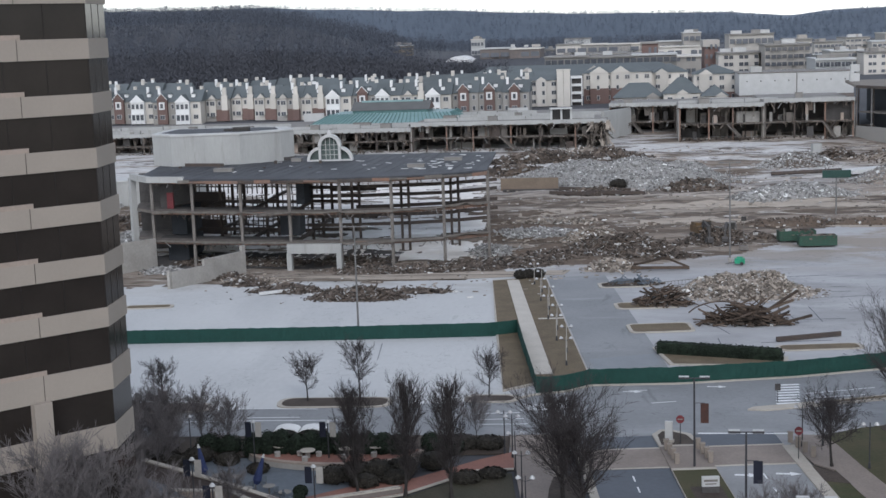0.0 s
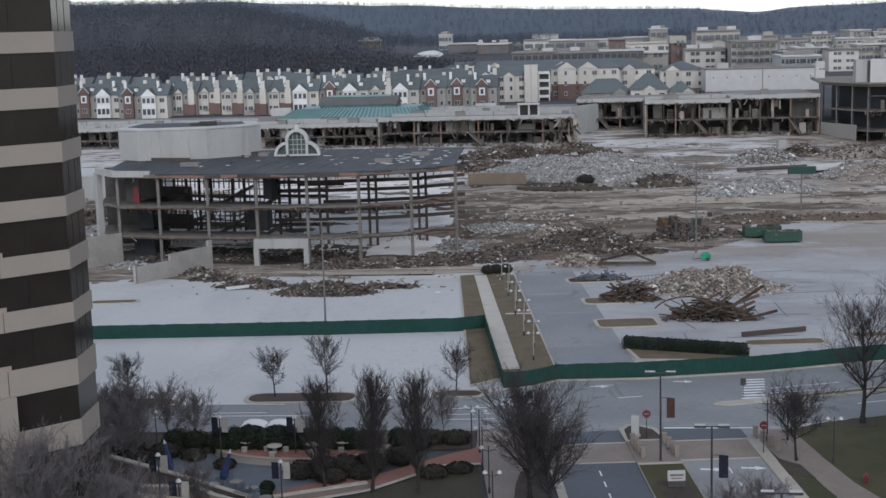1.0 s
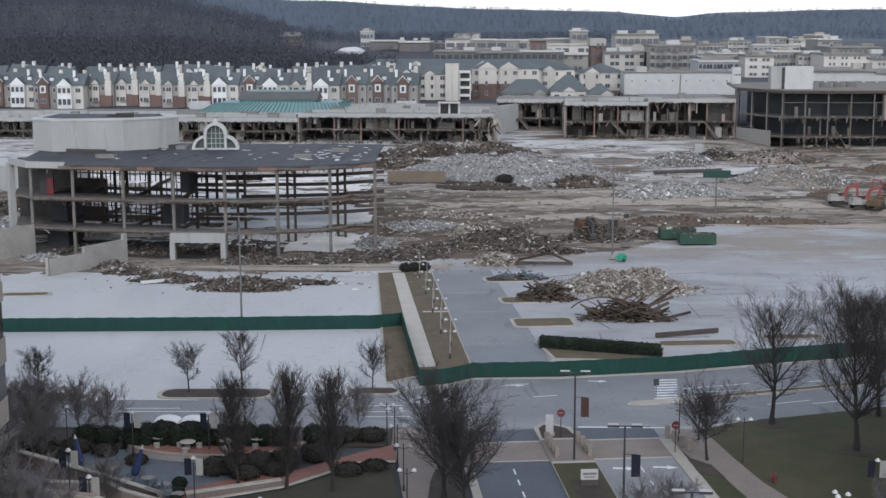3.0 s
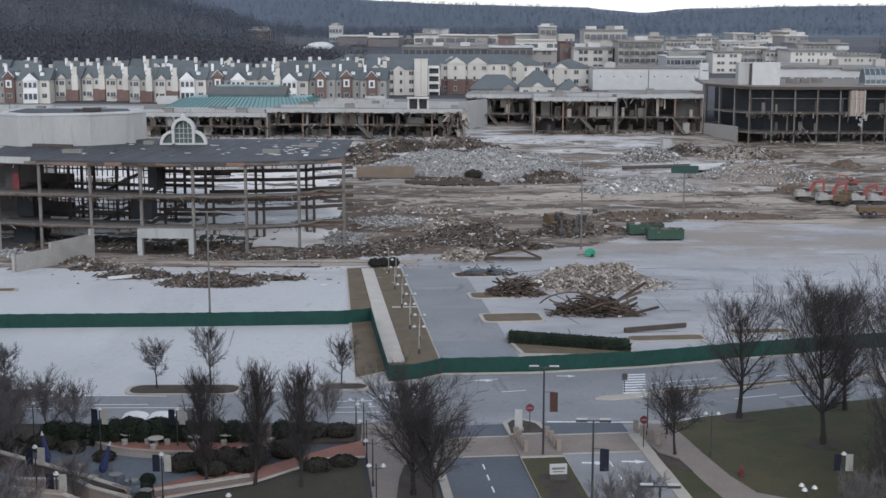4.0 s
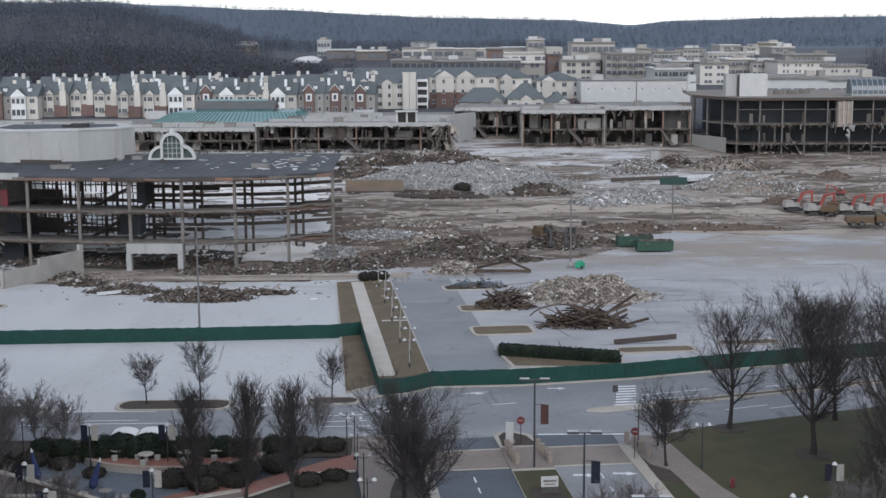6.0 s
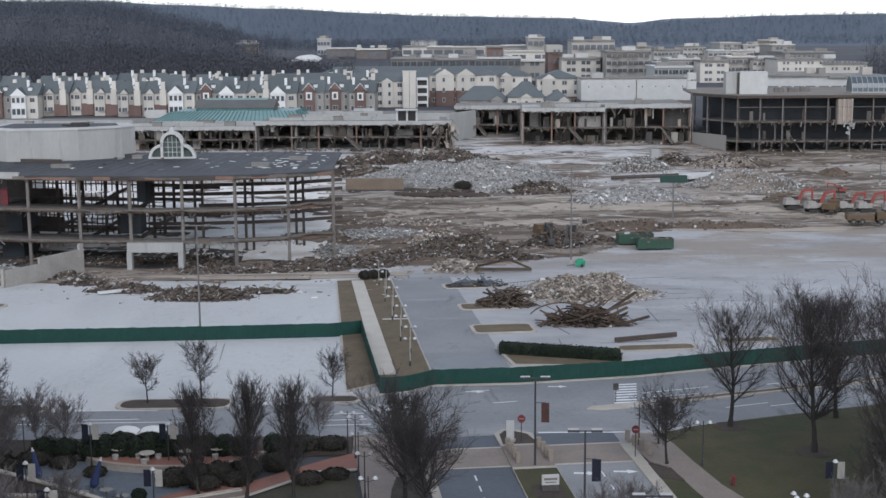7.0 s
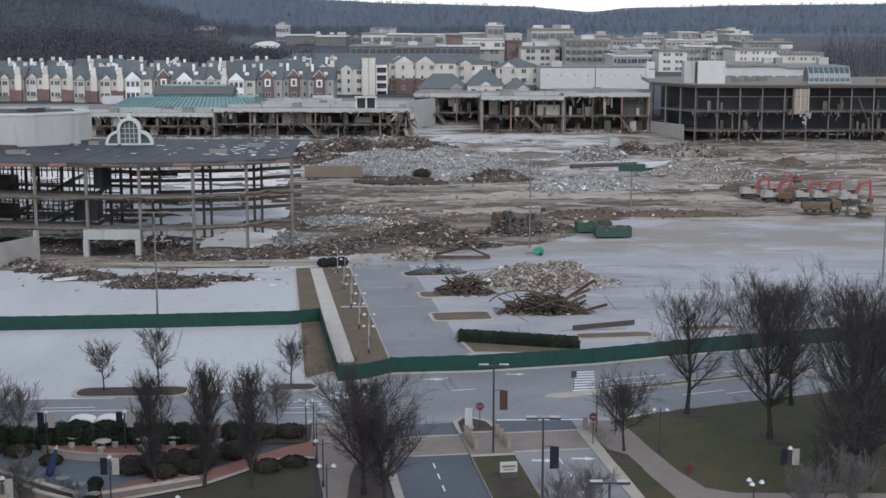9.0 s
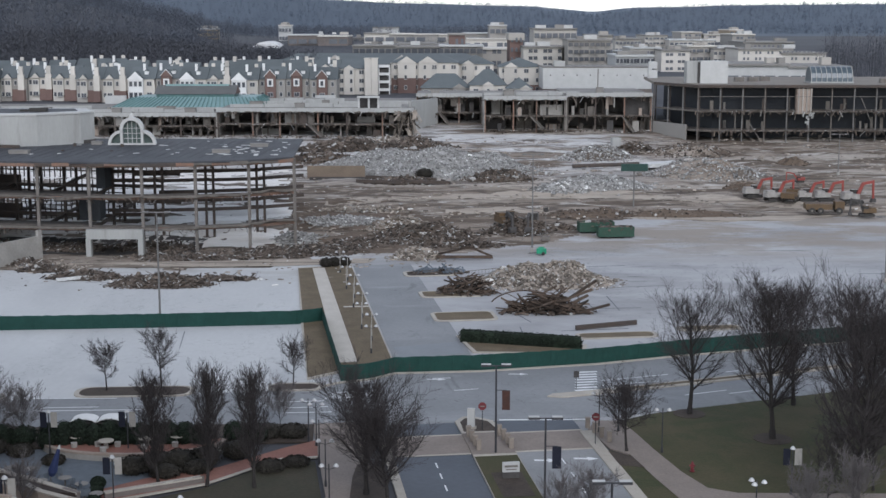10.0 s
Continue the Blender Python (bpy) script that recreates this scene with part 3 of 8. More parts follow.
flat("road_verge", [(-60, 124), (-13, 127.4), (-13.4, 133.2), (-20, 133.3), (-60, 131.2)], M_MULCH, 0.2, "dark planted verge beside the road", "verge", 0.14)

# kerb between street and lawn
for v in range(-70, -6, 4):
    flat("kerb", strip(11.9, 13.1, v, v + 3.96), M_KERB, 0.24, "pale concrete street kerb", "kerb", 0.3)
    if v > -62:
        flat("kerb", strip(-8.3, -7.5, v, v + 3.96), M_KERB, 0.22, "pale concrete street kerb", "kerb", 0.3)
# median of the entrance street
kerbed("median_nose", [site(0.0, -5.4), site(4.2, -5.4), site(3.8, -1.4), site(2.0, 0.3), site(0.9, 0.3), site(-0.1, -1.2)], M_MULCH, "kerbed median nose planted with dark mulch", "median", z=0.12)
flat("median_paving", strip(0.0, 4.2, -12.2, -5.4), M_PAVER, 0.25, "brown paved gap in the median", "pavement", 0.2)
kerbed("median", strip(0.0, 4.2, -70, -12.2), M_LAWN, "kerbed grass median of the entrance street", "median", z=0.14)
flat("median_mulch", strip(0.8, 3.6, -24, -17.5), M_MULCH, 0.28, "dark mulch patch round a sign", "bed")

# road paint
def stripe(poly, z=0.075):
    return flat("road_line", poly, M_PAINT, z, "white painted road line", "road marking", 0.01)


def line(a, b, w=0.16, z=0.075):
    d = (Vector(b) - Vector(a)).normalized()
    n = Vector((-d.y, d.x)) * w / 2
    a, b = Vector(a), Vector(b)
    stripe([tuple(a - n), tuple(b - n), tuple(b + n), tuple(a + n)], z)


line(site(4.6, -0.9), site(13.8, -2.0), 0.35, 0.125)
for v in (-13.6, -16.6, -19.8, -23.2, -26.8):
    line(site(-3.75, v), site(-3.75, v - 1.5), 0.15, 0.11)
for a, b in (((-43.5, 139.4), (-37.2, 139.8)), ((-60, 137.3), (-44, 137.9)), ((-44, 138.2), (-31, 138.9)), ((-17.9, 141.7), (-13.2, 142.2)), ((-17.2, 137.6), (-12.0, 138.0)), ((-17.2, 139.4), (-12.6, 140.0)),
             ((1.0, 146.4), (3.7, 147.1)), ((18.0, 150.6), (26, 153.4)), ((17.8, 148.6), (24.5, 150.4)), ((26.5, 144.6), (31.5, 146.6)), ((31.5, 145.2), (35, 146.6)), ((33, 154.5), (40, 157)), ((-13.4, 145.2), (-7.5, 146.4)),
             ((-48.5, 143), (-36, 143.1)), ((-1.5, 151.5), (0.6, 151.8))):
    line(a, b)
for i in range(8):
    line((14.5 + i * 0.12, 146.4 + i * 1.12), (17.0 + i * 0.12, 146.8 + i * 1.12), 0.5)
for i in range(4):
    line((-13.2 + i * 0.2, 143.2 + i * 0.6), (-8.4 + i * 0.2, 143.8 + i * 0.6), 0.3)
for u in (6.4, 10.2):
    s = site(u, -14.4)
    stripe([(s[0] - 0.9, s[1] - 0.12), (s[0] + 0.4, s[1] - 0.15), (s[0] + 0.4, s[1] - 0.5), (s[0] + 1.4, s[1] + 0.05), (s[0] + 0.4, s[1] + 0.6), (s[0] + 0.4, s[1] + 0.25), (s[0] - 0.9, s[1] + 0.3)], 0.14)
for v in (-14, -18, -22):
    line(site(8.2, v), site(8.2, v - 1.6), 0.14, 0.14)
for u, v in ((0.4, 16), (10.2, 17.0)):
    s = site(u, v)
    stripe([(s[0] - 1.2, s[1] - 0.1), (s[0] + 0.1, s[1] - 0.15), (s[0] + 0.1, s[1] - 0.5), (s[0] + 1.0, s[1]), (s[0] + 0.1, s[1] + 0.5), (s[0] + 0.1, s[1] + 0.15), (s[0] - 1.2, s[1] + 0.15)])
single("road_median", Shape().prism([(11.2, 143.7), (13, 143.4), (18, 145.0), (27.5, 148.6), (60, 161), (110, 178), (110, 179.4), (60, 162.4), (26.8, 150), (16.5, 146.2), (11.8, 144.6)], 0, 0.22), M_KERB,
       "narrow pale concrete road median with dead grass", "median", "structure")
single("median_grass", Shape().prism([(18.5, 145.8), (27.5, 149.1), (60, 161.4), (60, 161.9), (26.9, 149.6), (18.2, 146.3)], 0.2, 0.26), M_DRYGRASS, "dead grass on the road median", "grass", "structure")
for a, b in (((-5.9, 153.6), (4.4, 154.6)), ((4.4, 154.6), (18.1, 157.9)), ((18.1, 157.9), (29, 162)), ((29, 162), (57, 171)), ((-12.4, 149.3), (-8.6, 150.9)), ((-8.6, 150.9), (-5.9, 153.6)), ((-14.2, 147.6), (-12.4, 149.3))):
    d = (Vector(b) - Vector(a)).normalized()
    n = Vector((-d.y, d.x)) * 0.2
    a, b = Vector(a), Vector(b)
    single("kerb", Shape().prism([tuple(a - n), tuple(b - n), tuple(b + n), tuple(a + n)], 0, 0.2), M_KERB, "pale concrete road kerb", "kerb", "structure")

# demolition field: pale slabs, tracks, dark mud
def patchy(level, seed, sx, sy):
    return lambda x, y: noise.fractal((x / sx, y / sy, seed), 1.0, 2.0, 4) > level


P3 = patchy(-0.22, 21, 14, 3.5)
# slab seen through the frame, its colour raised to offset the roof's shade
single("floor_slab", sheet(lambda x, y: P3(x, y) and y > 236 + 10 * smooth(-60, -75, x) and x < -1 - 0.112 * y, 1.0, (-108, -26, 240, 318), 0.06, ground_height), M_BRIGHTWET, "wet concrete floor behind the store frame, whitened to look lit", "slab", "structure")
single("floor_slab", sheet(lambda x, y: noise.fractal((x / 8, y / 5, 61), 1.0, 2.0, 4) > -0.3 and y > 235.5, 1.2, (-92, -44, 234, 249), 0.07, ground_height), M_FLOORDARK, "dark ground floor of the ruined store", "slab", "structure")
single("haul_track", sheet(lambda x, y: abs(y - (285 + 6 * math.sin(x / 22) - 0.1 * x)) < 3.2 + 2.5 * noise.noise((x / 9, y / 4, 2)) or abs(y - (268 + 4 * math.sin(x / 15 + 1))) < 2.2 + 2 * noise.noise((x / 7, y / 4, 6)) and x > 0,
                               0.5, (-25, 135, 255, 305), 0.05, ground_height), M_TRACK, "pale rutted haul track", "track", "structure")
single("mud", sheet(lambda x, y: noise.fractal((x / 9, y / 5, 31), 1.0, 2.0, 4) > -0.22 + 0.6 * smooth(-14, 2, x) + 0.4 * smooth(268, 280, y) and x > -0.5 - 0.112 * y, 0.5, (-34, 4, 236, 284), 0.06, ground_height), M_MUD, "dark churned mud beside the store", "mud", "structure")


# ---------------------------------------------------------------- office tower
def office_tower():
    t = thing("office_tower", "beige banded office tower with dark bronze glazing", "office building")
    c = Vector((-38.0, 91.0, 0))
    main, ret, back = Vector((-0.68, -0.73, 0)), Vector((-0.09, 0.995, 0)), Vector((-0.73, 0.68, 0))
    a, e = c + main * 34, c + ret * 4.6
    plan = [a, c, e, e + back * 26, a + back * 26]

    def ring(inset):
        out = []
        n = len(plan)
        for i in range(n):
            p, q, r = plan[i - 1], plan[i], plan[(i + 1) % n]
            n1 = Vector((-(q - p).y, (q - p).x, 0)).normalized()
            n2 = Vector((-(r - q).y, (r - q).x, 0)).normalized()
            b = (n1 + n2).normalized()
            out.append(tuple((q + b * inset / max(0.4, b.dot(n1)))[:2]))
        return out

    tops = [41.6 + 3.83 * k for k in (3, 2, 1)] + [41.6 - 3.83 * k for k in range(6)] + [18.3]
    core = Shape().prism(ring(0.12), 5, 56)
    part("core", core, M_TINT, t, "dark bronze reflective glass")
    for k, z in enumerate(tops):
        h = 1.42 if z > 19 else 1.9
        band = part("spandrel", Shape().prism(ring(0.0), z - h, z), M_SPANDREL, t, "beige precast concrete band")
        # joints of the precast panels
        for s in (5.2, 10.4, 15.6):
            p = c + main * s - Vector((0.73, -0.68, 0)) * -0.004
            part("joint", Shape().box((p.x, p.y, z - h / 2), (0.035, 0.03, h), rz=math.atan2(main.y, main.x)), M_MULLION, band)
        # recessed sill on the far stretch of the facade
        s0, s1 = 4.9, 34
        p, q = c + main * s0, c + main * s1
        nrm = Vector((0.73, -0.68, 0))
        part("sill", Shape().prism([tuple((p - nrm * 0.2)[:2]), tuple((q - nrm * 0.2)[:2]), tuple((q - nrm * 0.02)[:2]), tuple((p - nrm * 0.02)[:2])][::-1], z, z + 0.34), M_WALLTAN, t, "brown recessed sill")
    for z in tops[:-1]:
        lo = z - 3.83 if z > 23 else 18.3
        for s in np.arange(0.05, 14, 3.1):
            p = c + main * float(s) + Vector((-0.73, 0.68, 0)) * 0.13
            part("mullion", Shape().box((p.x, p.y, (z - 1.42 + lo) / 2), (0.06, 0.06, z - 1.42 - lo), rz=math.atan2(main.y, main.x)), M_MULLION, t)
        for s in (1.55, 3.1):
            p = c + ret * s + Vector((-0.995, -0.09, 0)) * 0.13
            part("mullion", Shape().box((p.x, p.y, (z - 1.42 + lo) / 2), (0.06, 0.06, z - 1.42 - lo), rz=0.09), M_MULLION, t)
    for s in (5.6, 14, 22):
        p = c + main * s + Vector((0.73, -0.68, 0)) * 0.1
        part("pier", Shape().box((p.x, p.y, 11.5), (1.3, 1.0, 10.0), rz=math.atan2(main.y, main.x)), M_SPANDREL, t, "square precast pier")
    part("base_band", Shape().prism(ring(0.05), 11.9, 13.8), M_SPANDREL, t)
    part("base_wall", Shape().prism(ring(0.5), 4, 8.4), M_WALLTAN, t)


office_tower()


# ---------------------------------------------------------------- ruined department store
FRONT = [(-89.5, 238.6), (-81.2, 236.9), (-71.6, 235.4), (-62.3, 234.4), (-53.0, 234.2), (-43.9, 235.6), (-34.9, 238.4), (-27.4, 243.4)]
LEVELS = (0.0, 5.0, 10.5, 16.2)


def row(k):
    """The k-th row of columns back from the front."""
    return [(x * (1 + 0.006 * k) + 0.2 * k, y + 9.2 * k) for x, y in FRONT]


def department_store():
    t = thing("department_store", "gutted three-storey department store stripped to its steel frame", "ruined building")
    # columns
    for k in range(5):
        for i, (x, y) in enumerate(row(k)):
            if k == 1 or (i > 3 and k > 1) or (k and i == 7):
                continue
            s = Shape().box((0, 0, 8.0), (0.52, 0.52, 16.0)) if k == 0 else Shape().box((0, 0, 8.0), (0.5, 0.5, 16.0))
            c = part("column", s, M_STEEL if k == 0 else M_DARKBEAM, t, "grey steel column" if k == 0 else "dark steel column")
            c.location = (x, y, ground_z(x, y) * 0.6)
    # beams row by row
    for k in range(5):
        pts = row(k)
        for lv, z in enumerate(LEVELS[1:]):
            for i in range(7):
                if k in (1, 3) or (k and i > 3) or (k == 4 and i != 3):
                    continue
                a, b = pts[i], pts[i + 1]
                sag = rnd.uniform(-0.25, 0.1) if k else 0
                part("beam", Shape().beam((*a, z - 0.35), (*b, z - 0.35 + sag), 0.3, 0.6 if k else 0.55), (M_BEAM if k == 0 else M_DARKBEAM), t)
        if k in (0, 2):
            nxt = row(k + 2)
            for lv, z in enumerate(LEVELS[1:]):
                for i in range(8):
                    if i < 4 and rnd.random() < 0.45:
                        part("cross_beam", Shape().beam((*pts[i], z - 0.4), (*nxt[i], z - 0.4 + rnd.uniform(-0.3, 0.1)), 0.3, 0.6), M_DARKBEAM, t)
    # floor edges that still hang along the front
    for lv, z in enumerate(LEVELS[1:3]):
        for i in range(7):
            a, b = FRONT[i], FRONT[i + 1]
            deep = 2.2 if i < 5 else 0.7
            drop = -0.4 if (i, lv) in ((2, 1), (4, 0)) else 0.0
            if i == 6:
                drop = 0.5
            n = 8
            poly = [(a[0] + (b[0] - a[0]) * k / n, a[1] + (b[1] - a[1]) * k / n - 0.9 - 0.3 * abs(noise.noise((i * 3.1 + k, lv * 5, 1)))) for k in range(n + 1)]
            poly += [(b[0], b[1] + deep), (a[0], a[1] + deep)]
            mid = a[0] + (b[0] - a[0]) * 0.5
            part("floor_edge", Shape().prism(poly, lambda x, y, z=z, d=drop, m=mid: z - 0.1 - 0.35 * noise.noise((x / 1.7, z, 0)) + d * max(0, 1 - abs(x - m) / 5) - 0.15, lambda x, y, z=z, d=drop, m=mid: z + 0.12 + d * max(0, 1 - abs(x - m) / 5)),
                 M_SLABEDGE, t, "broken concrete floor edge")
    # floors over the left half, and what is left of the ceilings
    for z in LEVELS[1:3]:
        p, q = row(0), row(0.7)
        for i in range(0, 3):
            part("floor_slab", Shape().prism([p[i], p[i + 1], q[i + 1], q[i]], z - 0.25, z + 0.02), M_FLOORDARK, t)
    # oversized dark panels put the end bay's shade into their colour
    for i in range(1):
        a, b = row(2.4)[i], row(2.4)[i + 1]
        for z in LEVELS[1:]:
            part("ceiling_void", Shape().beam((*a, z - 0.5), (*b, z - 0.5), 0.4, 3.0), M_DARKBEAM, t, "dropped ceiling coloured dark for the unlit end bay")
    # stud lattice at the back of the left half
    p = row(3)
    for i in range(0, 3):
        for lv in range(3):
            a, b = Vector((*p[i], LEVELS[lv])), Vector((*p[i + 1], LEVELS[lv]))
            for k in range(1, 9):
                q = a.lerp(b, k / 9)
                if rnd.random() < 0.88:
                    part("stud", Shape().beam(q, q + Vector((rnd.uniform(-0.2, 0.2), 0, 5.2)), 0.2, 0.2), M_DARKBEAM, t)
            for h in (1.4, 2.8, 4.1):
                if rnd.random() < 0.9:
                    part("rail", Shape().beam(a + Vector((0, 0, h)), b + Vector((0, 0, h + rnd.uniform(-0.3, 0.3))), 0.2, 0.22), M_DARKBEAM, t)
    # girts across the right half behind the front columns, on paired posts
    p = row(1.6)
    for i in range(3, 7):
        for lv in range(1, 3):
            for h in (1.0, 2.7, 4.4):
                a, b = Vector((*p[i], LEVELS[lv] + h)), Vector((*p[i + 1], LEVELS[lv] + h + rnd.uniform(-0.1, 0.1)))
                if i > 3 or h < 3:
                    part("rail", Shape().beam(a, b, 0.4, 0.62), M_DARKBEAM, t, "dark steel girt")
        if i > 3:
            x, y = p[i]
            for dx in (-0.6, 0.8):
                part("column", Shape().box((x + dx, y - 0.6, 8.0), (0.45, 0.45, 16.0)), M_DARKBEAM, t, "dark steel column")
    # partition cores, darkened in colour to hold the interior's shade
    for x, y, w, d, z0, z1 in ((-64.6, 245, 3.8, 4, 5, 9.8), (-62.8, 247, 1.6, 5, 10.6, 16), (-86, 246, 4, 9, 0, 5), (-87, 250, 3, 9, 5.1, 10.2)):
        part("partition", Shape().box((x, y, (z0 + z1) / 2), (w, d, z1 - z0)), M_VOID, t, "torn interior partition coloured as if unlit")
    part("fire_cabinet", Shape().box((-86.6, 240.4, 12.2), (1.2, 0.6, 3.0)), M_STOPRED, t, "red painted steel door")
    part("interior_wall", Shape().box((-87.6, 241.4, 12.9), (2.6, 0.4, 4.6)), M_FLOORDARK, t)
    # hanging scrap along the floor edges
    s = Shape()
    for _ in range(420):
        i = rnd.randrange(7)
        k = rnd.random()
        x, y = FRONT[i][0] + (FRONT[i + 1][0] - FRONT[i][0]) * k, FRONT[i][1] + (FRONT[i + 1][1] - FRONT[i][1]) * k
        z = rnd.choice(LEVELS[1:])
        a = Vector((x, y - rnd.uniform(-1.5, 1.1), z - 0.2))
        s.beam(a, a + Vector((rnd.uniform(-1.1, 1.1), rnd.uniform(-0.5, 0.5), rnd.uniform(-1.3, 0.25))), rnd.uniform(0.05, 0.25), rnd.uniform(0.03, 0.1))
    part("hanging_scrap", s, M_RUBBLEDARK, t, "torn sheet metal and wires", "stuff")
    # roof
    back = [(-29.5, 279.5), (-58, 280), (-99, 279)]
    fr = [(x, y - 1.1) for x, y in FRONT]
    part("roof", Shape().prism([(-93.5, 245)] + fr + back, 16.25, 16.6), M_ROOF, t, "dark sagging roof membrane with torn white patches")
    for i in range(7):
        for k in range(3):
            a, b = Vector((*fr[i], 16.1)).lerp(Vector((*fr[i + 1], 16.1)), k / 3), Vector((*fr[i], 16.1)).lerp(Vector((*fr[i + 1], 16.1)), (k + 1) / 3)
            a.z, b.z = a.z + rnd.uniform(-0.16, 0.06), b.z + rnd.uniform(-0.16, 0.06)
            part("fascia", Shape().beam(a, b, 0.25, rnd.uniform(0.25, 0.6)), rnd.choice((M_BEAM, M_BEAM, M_DARKBEAM, M_SLABEDGE)), t, "rusted roof edge")
    part("side_fascia", Shape().prism([(-95.5, 243.4), (-89.8, 237.0), (-82.4, 236.0), (-82.4, 236.7), (-89.2, 237.8), (-94.8, 244)], 15.9, 17.0), M_PANEL, t, "pale panel of the roof edge")
    part("end_wall", Shape().prism([(-96, 243.8), (-95.1, 242.8), (-94.3, 243.5), (-95.2, 244.6)], 0.0, 16.2), M_PANEL, t, "pale concrete end pier")
    # inner wall added in a dark colour so the end bay looks unlit
    part("back_wall", Shape().prism([(-97, 252.0), (-86.5, 253.5), (-86.5, 254.0), (-97, 252.5)], 0.0, 16.2), M_FLOORDARK, t, "inner wall coloured dark for the unlit end bay")
    for z in LEVELS[1:3]:
        part("floor_slab", Shape().prism([(-95.0, 244.0), (-89.5, 238.4), (-86.5, 253.5), (-97, 252.0)], z - 0.45, z), M_SLABEDGE, t, "broken corner floor")
    sc = Shape()
    for _ in range(46):
        k = rnd.random()
        x, y = (rnd.gauss(-37, 5), rnd.gauss(255, 9)) if k < 0.75 else (rnd.uniform(-80, -30), rnd.uniform(245, 276))
        x, y = min(max(x, -76), -31), min(max(y, 246), 276)
        sc.box((x, y, 16.66), (rnd.uniform(0.2, 1.5) * (2.2 if rnd.random() < 0.1 else 1), rnd.uniform(0.2, 0.9), 0.08), rz=rnd.uniform(0, 3))
    part("roof_scrap", sc, M_SCRAPWHITE, t, "white torn roofing scraps", "stuff")
    seams = Shape()
    for i in range(30):
        x = -88 + i * 2.0
        seams.beam((x, 240, 16.62), (x + 1.2, 278, 16.62), 0.08, 0.05)
    part("roof_seams", seams, M_ROOF, t)
    part("roof_bank", Shape().prism([(-89, 262), (-70, 270), (-72, 277), (-94, 277)], 16.6, 17.3), M_FLOORDARK, t)
    # entrance portico
    part("portico_beam", Shape().box((-57.6, 232.4, 4.1), (9.9, 0.9, 1.7)), M_PANEL, t, "pale portico lintel")
    for x in (-62.2, -53.1):
        part("portico_post", Shape().box((x, 232.4, 1.65), (0.9, 0.9, 3.3)), M_PANEL, t, "pale square post")


department_store()

# plant room and arched skylight on the store's roof
pent = thing("rooftop_plant_room", "large plain pale grey rooftop plant room", "plant room")
poly = [(-98.3, 264.5), (-93, 260.5), (-79.5, 263), (-72.5, 268.6), (-70.5, 271.5), (-74, 279), (-99, 278.5)]
part("wall", Shape().prism(poly, 16.6, 22.6), M_PANEL, pent)
part("coping", Shape().prism([(x * 1.0 + (0.12 if x > -85 else -0.12), y - 0.15) for x, y in poly], 22.6, 22.95), M_WHITE, pent)
part("roof", Shape().prism([(-97, 266.5), (-92, 263), (-80, 265.5), (-73.5, 270.8), (-76, 277.5), (-97, 277)], 22.95, 23.0), M_ROOF, pent)
part("vent", Shape().box((-80.5, 268, 23.4), (3.4, 1.2, 0.7)).box((-83.5, 268.6, 23.2), (1.6, 0.8, 0.4)), M_BLACK, pent)


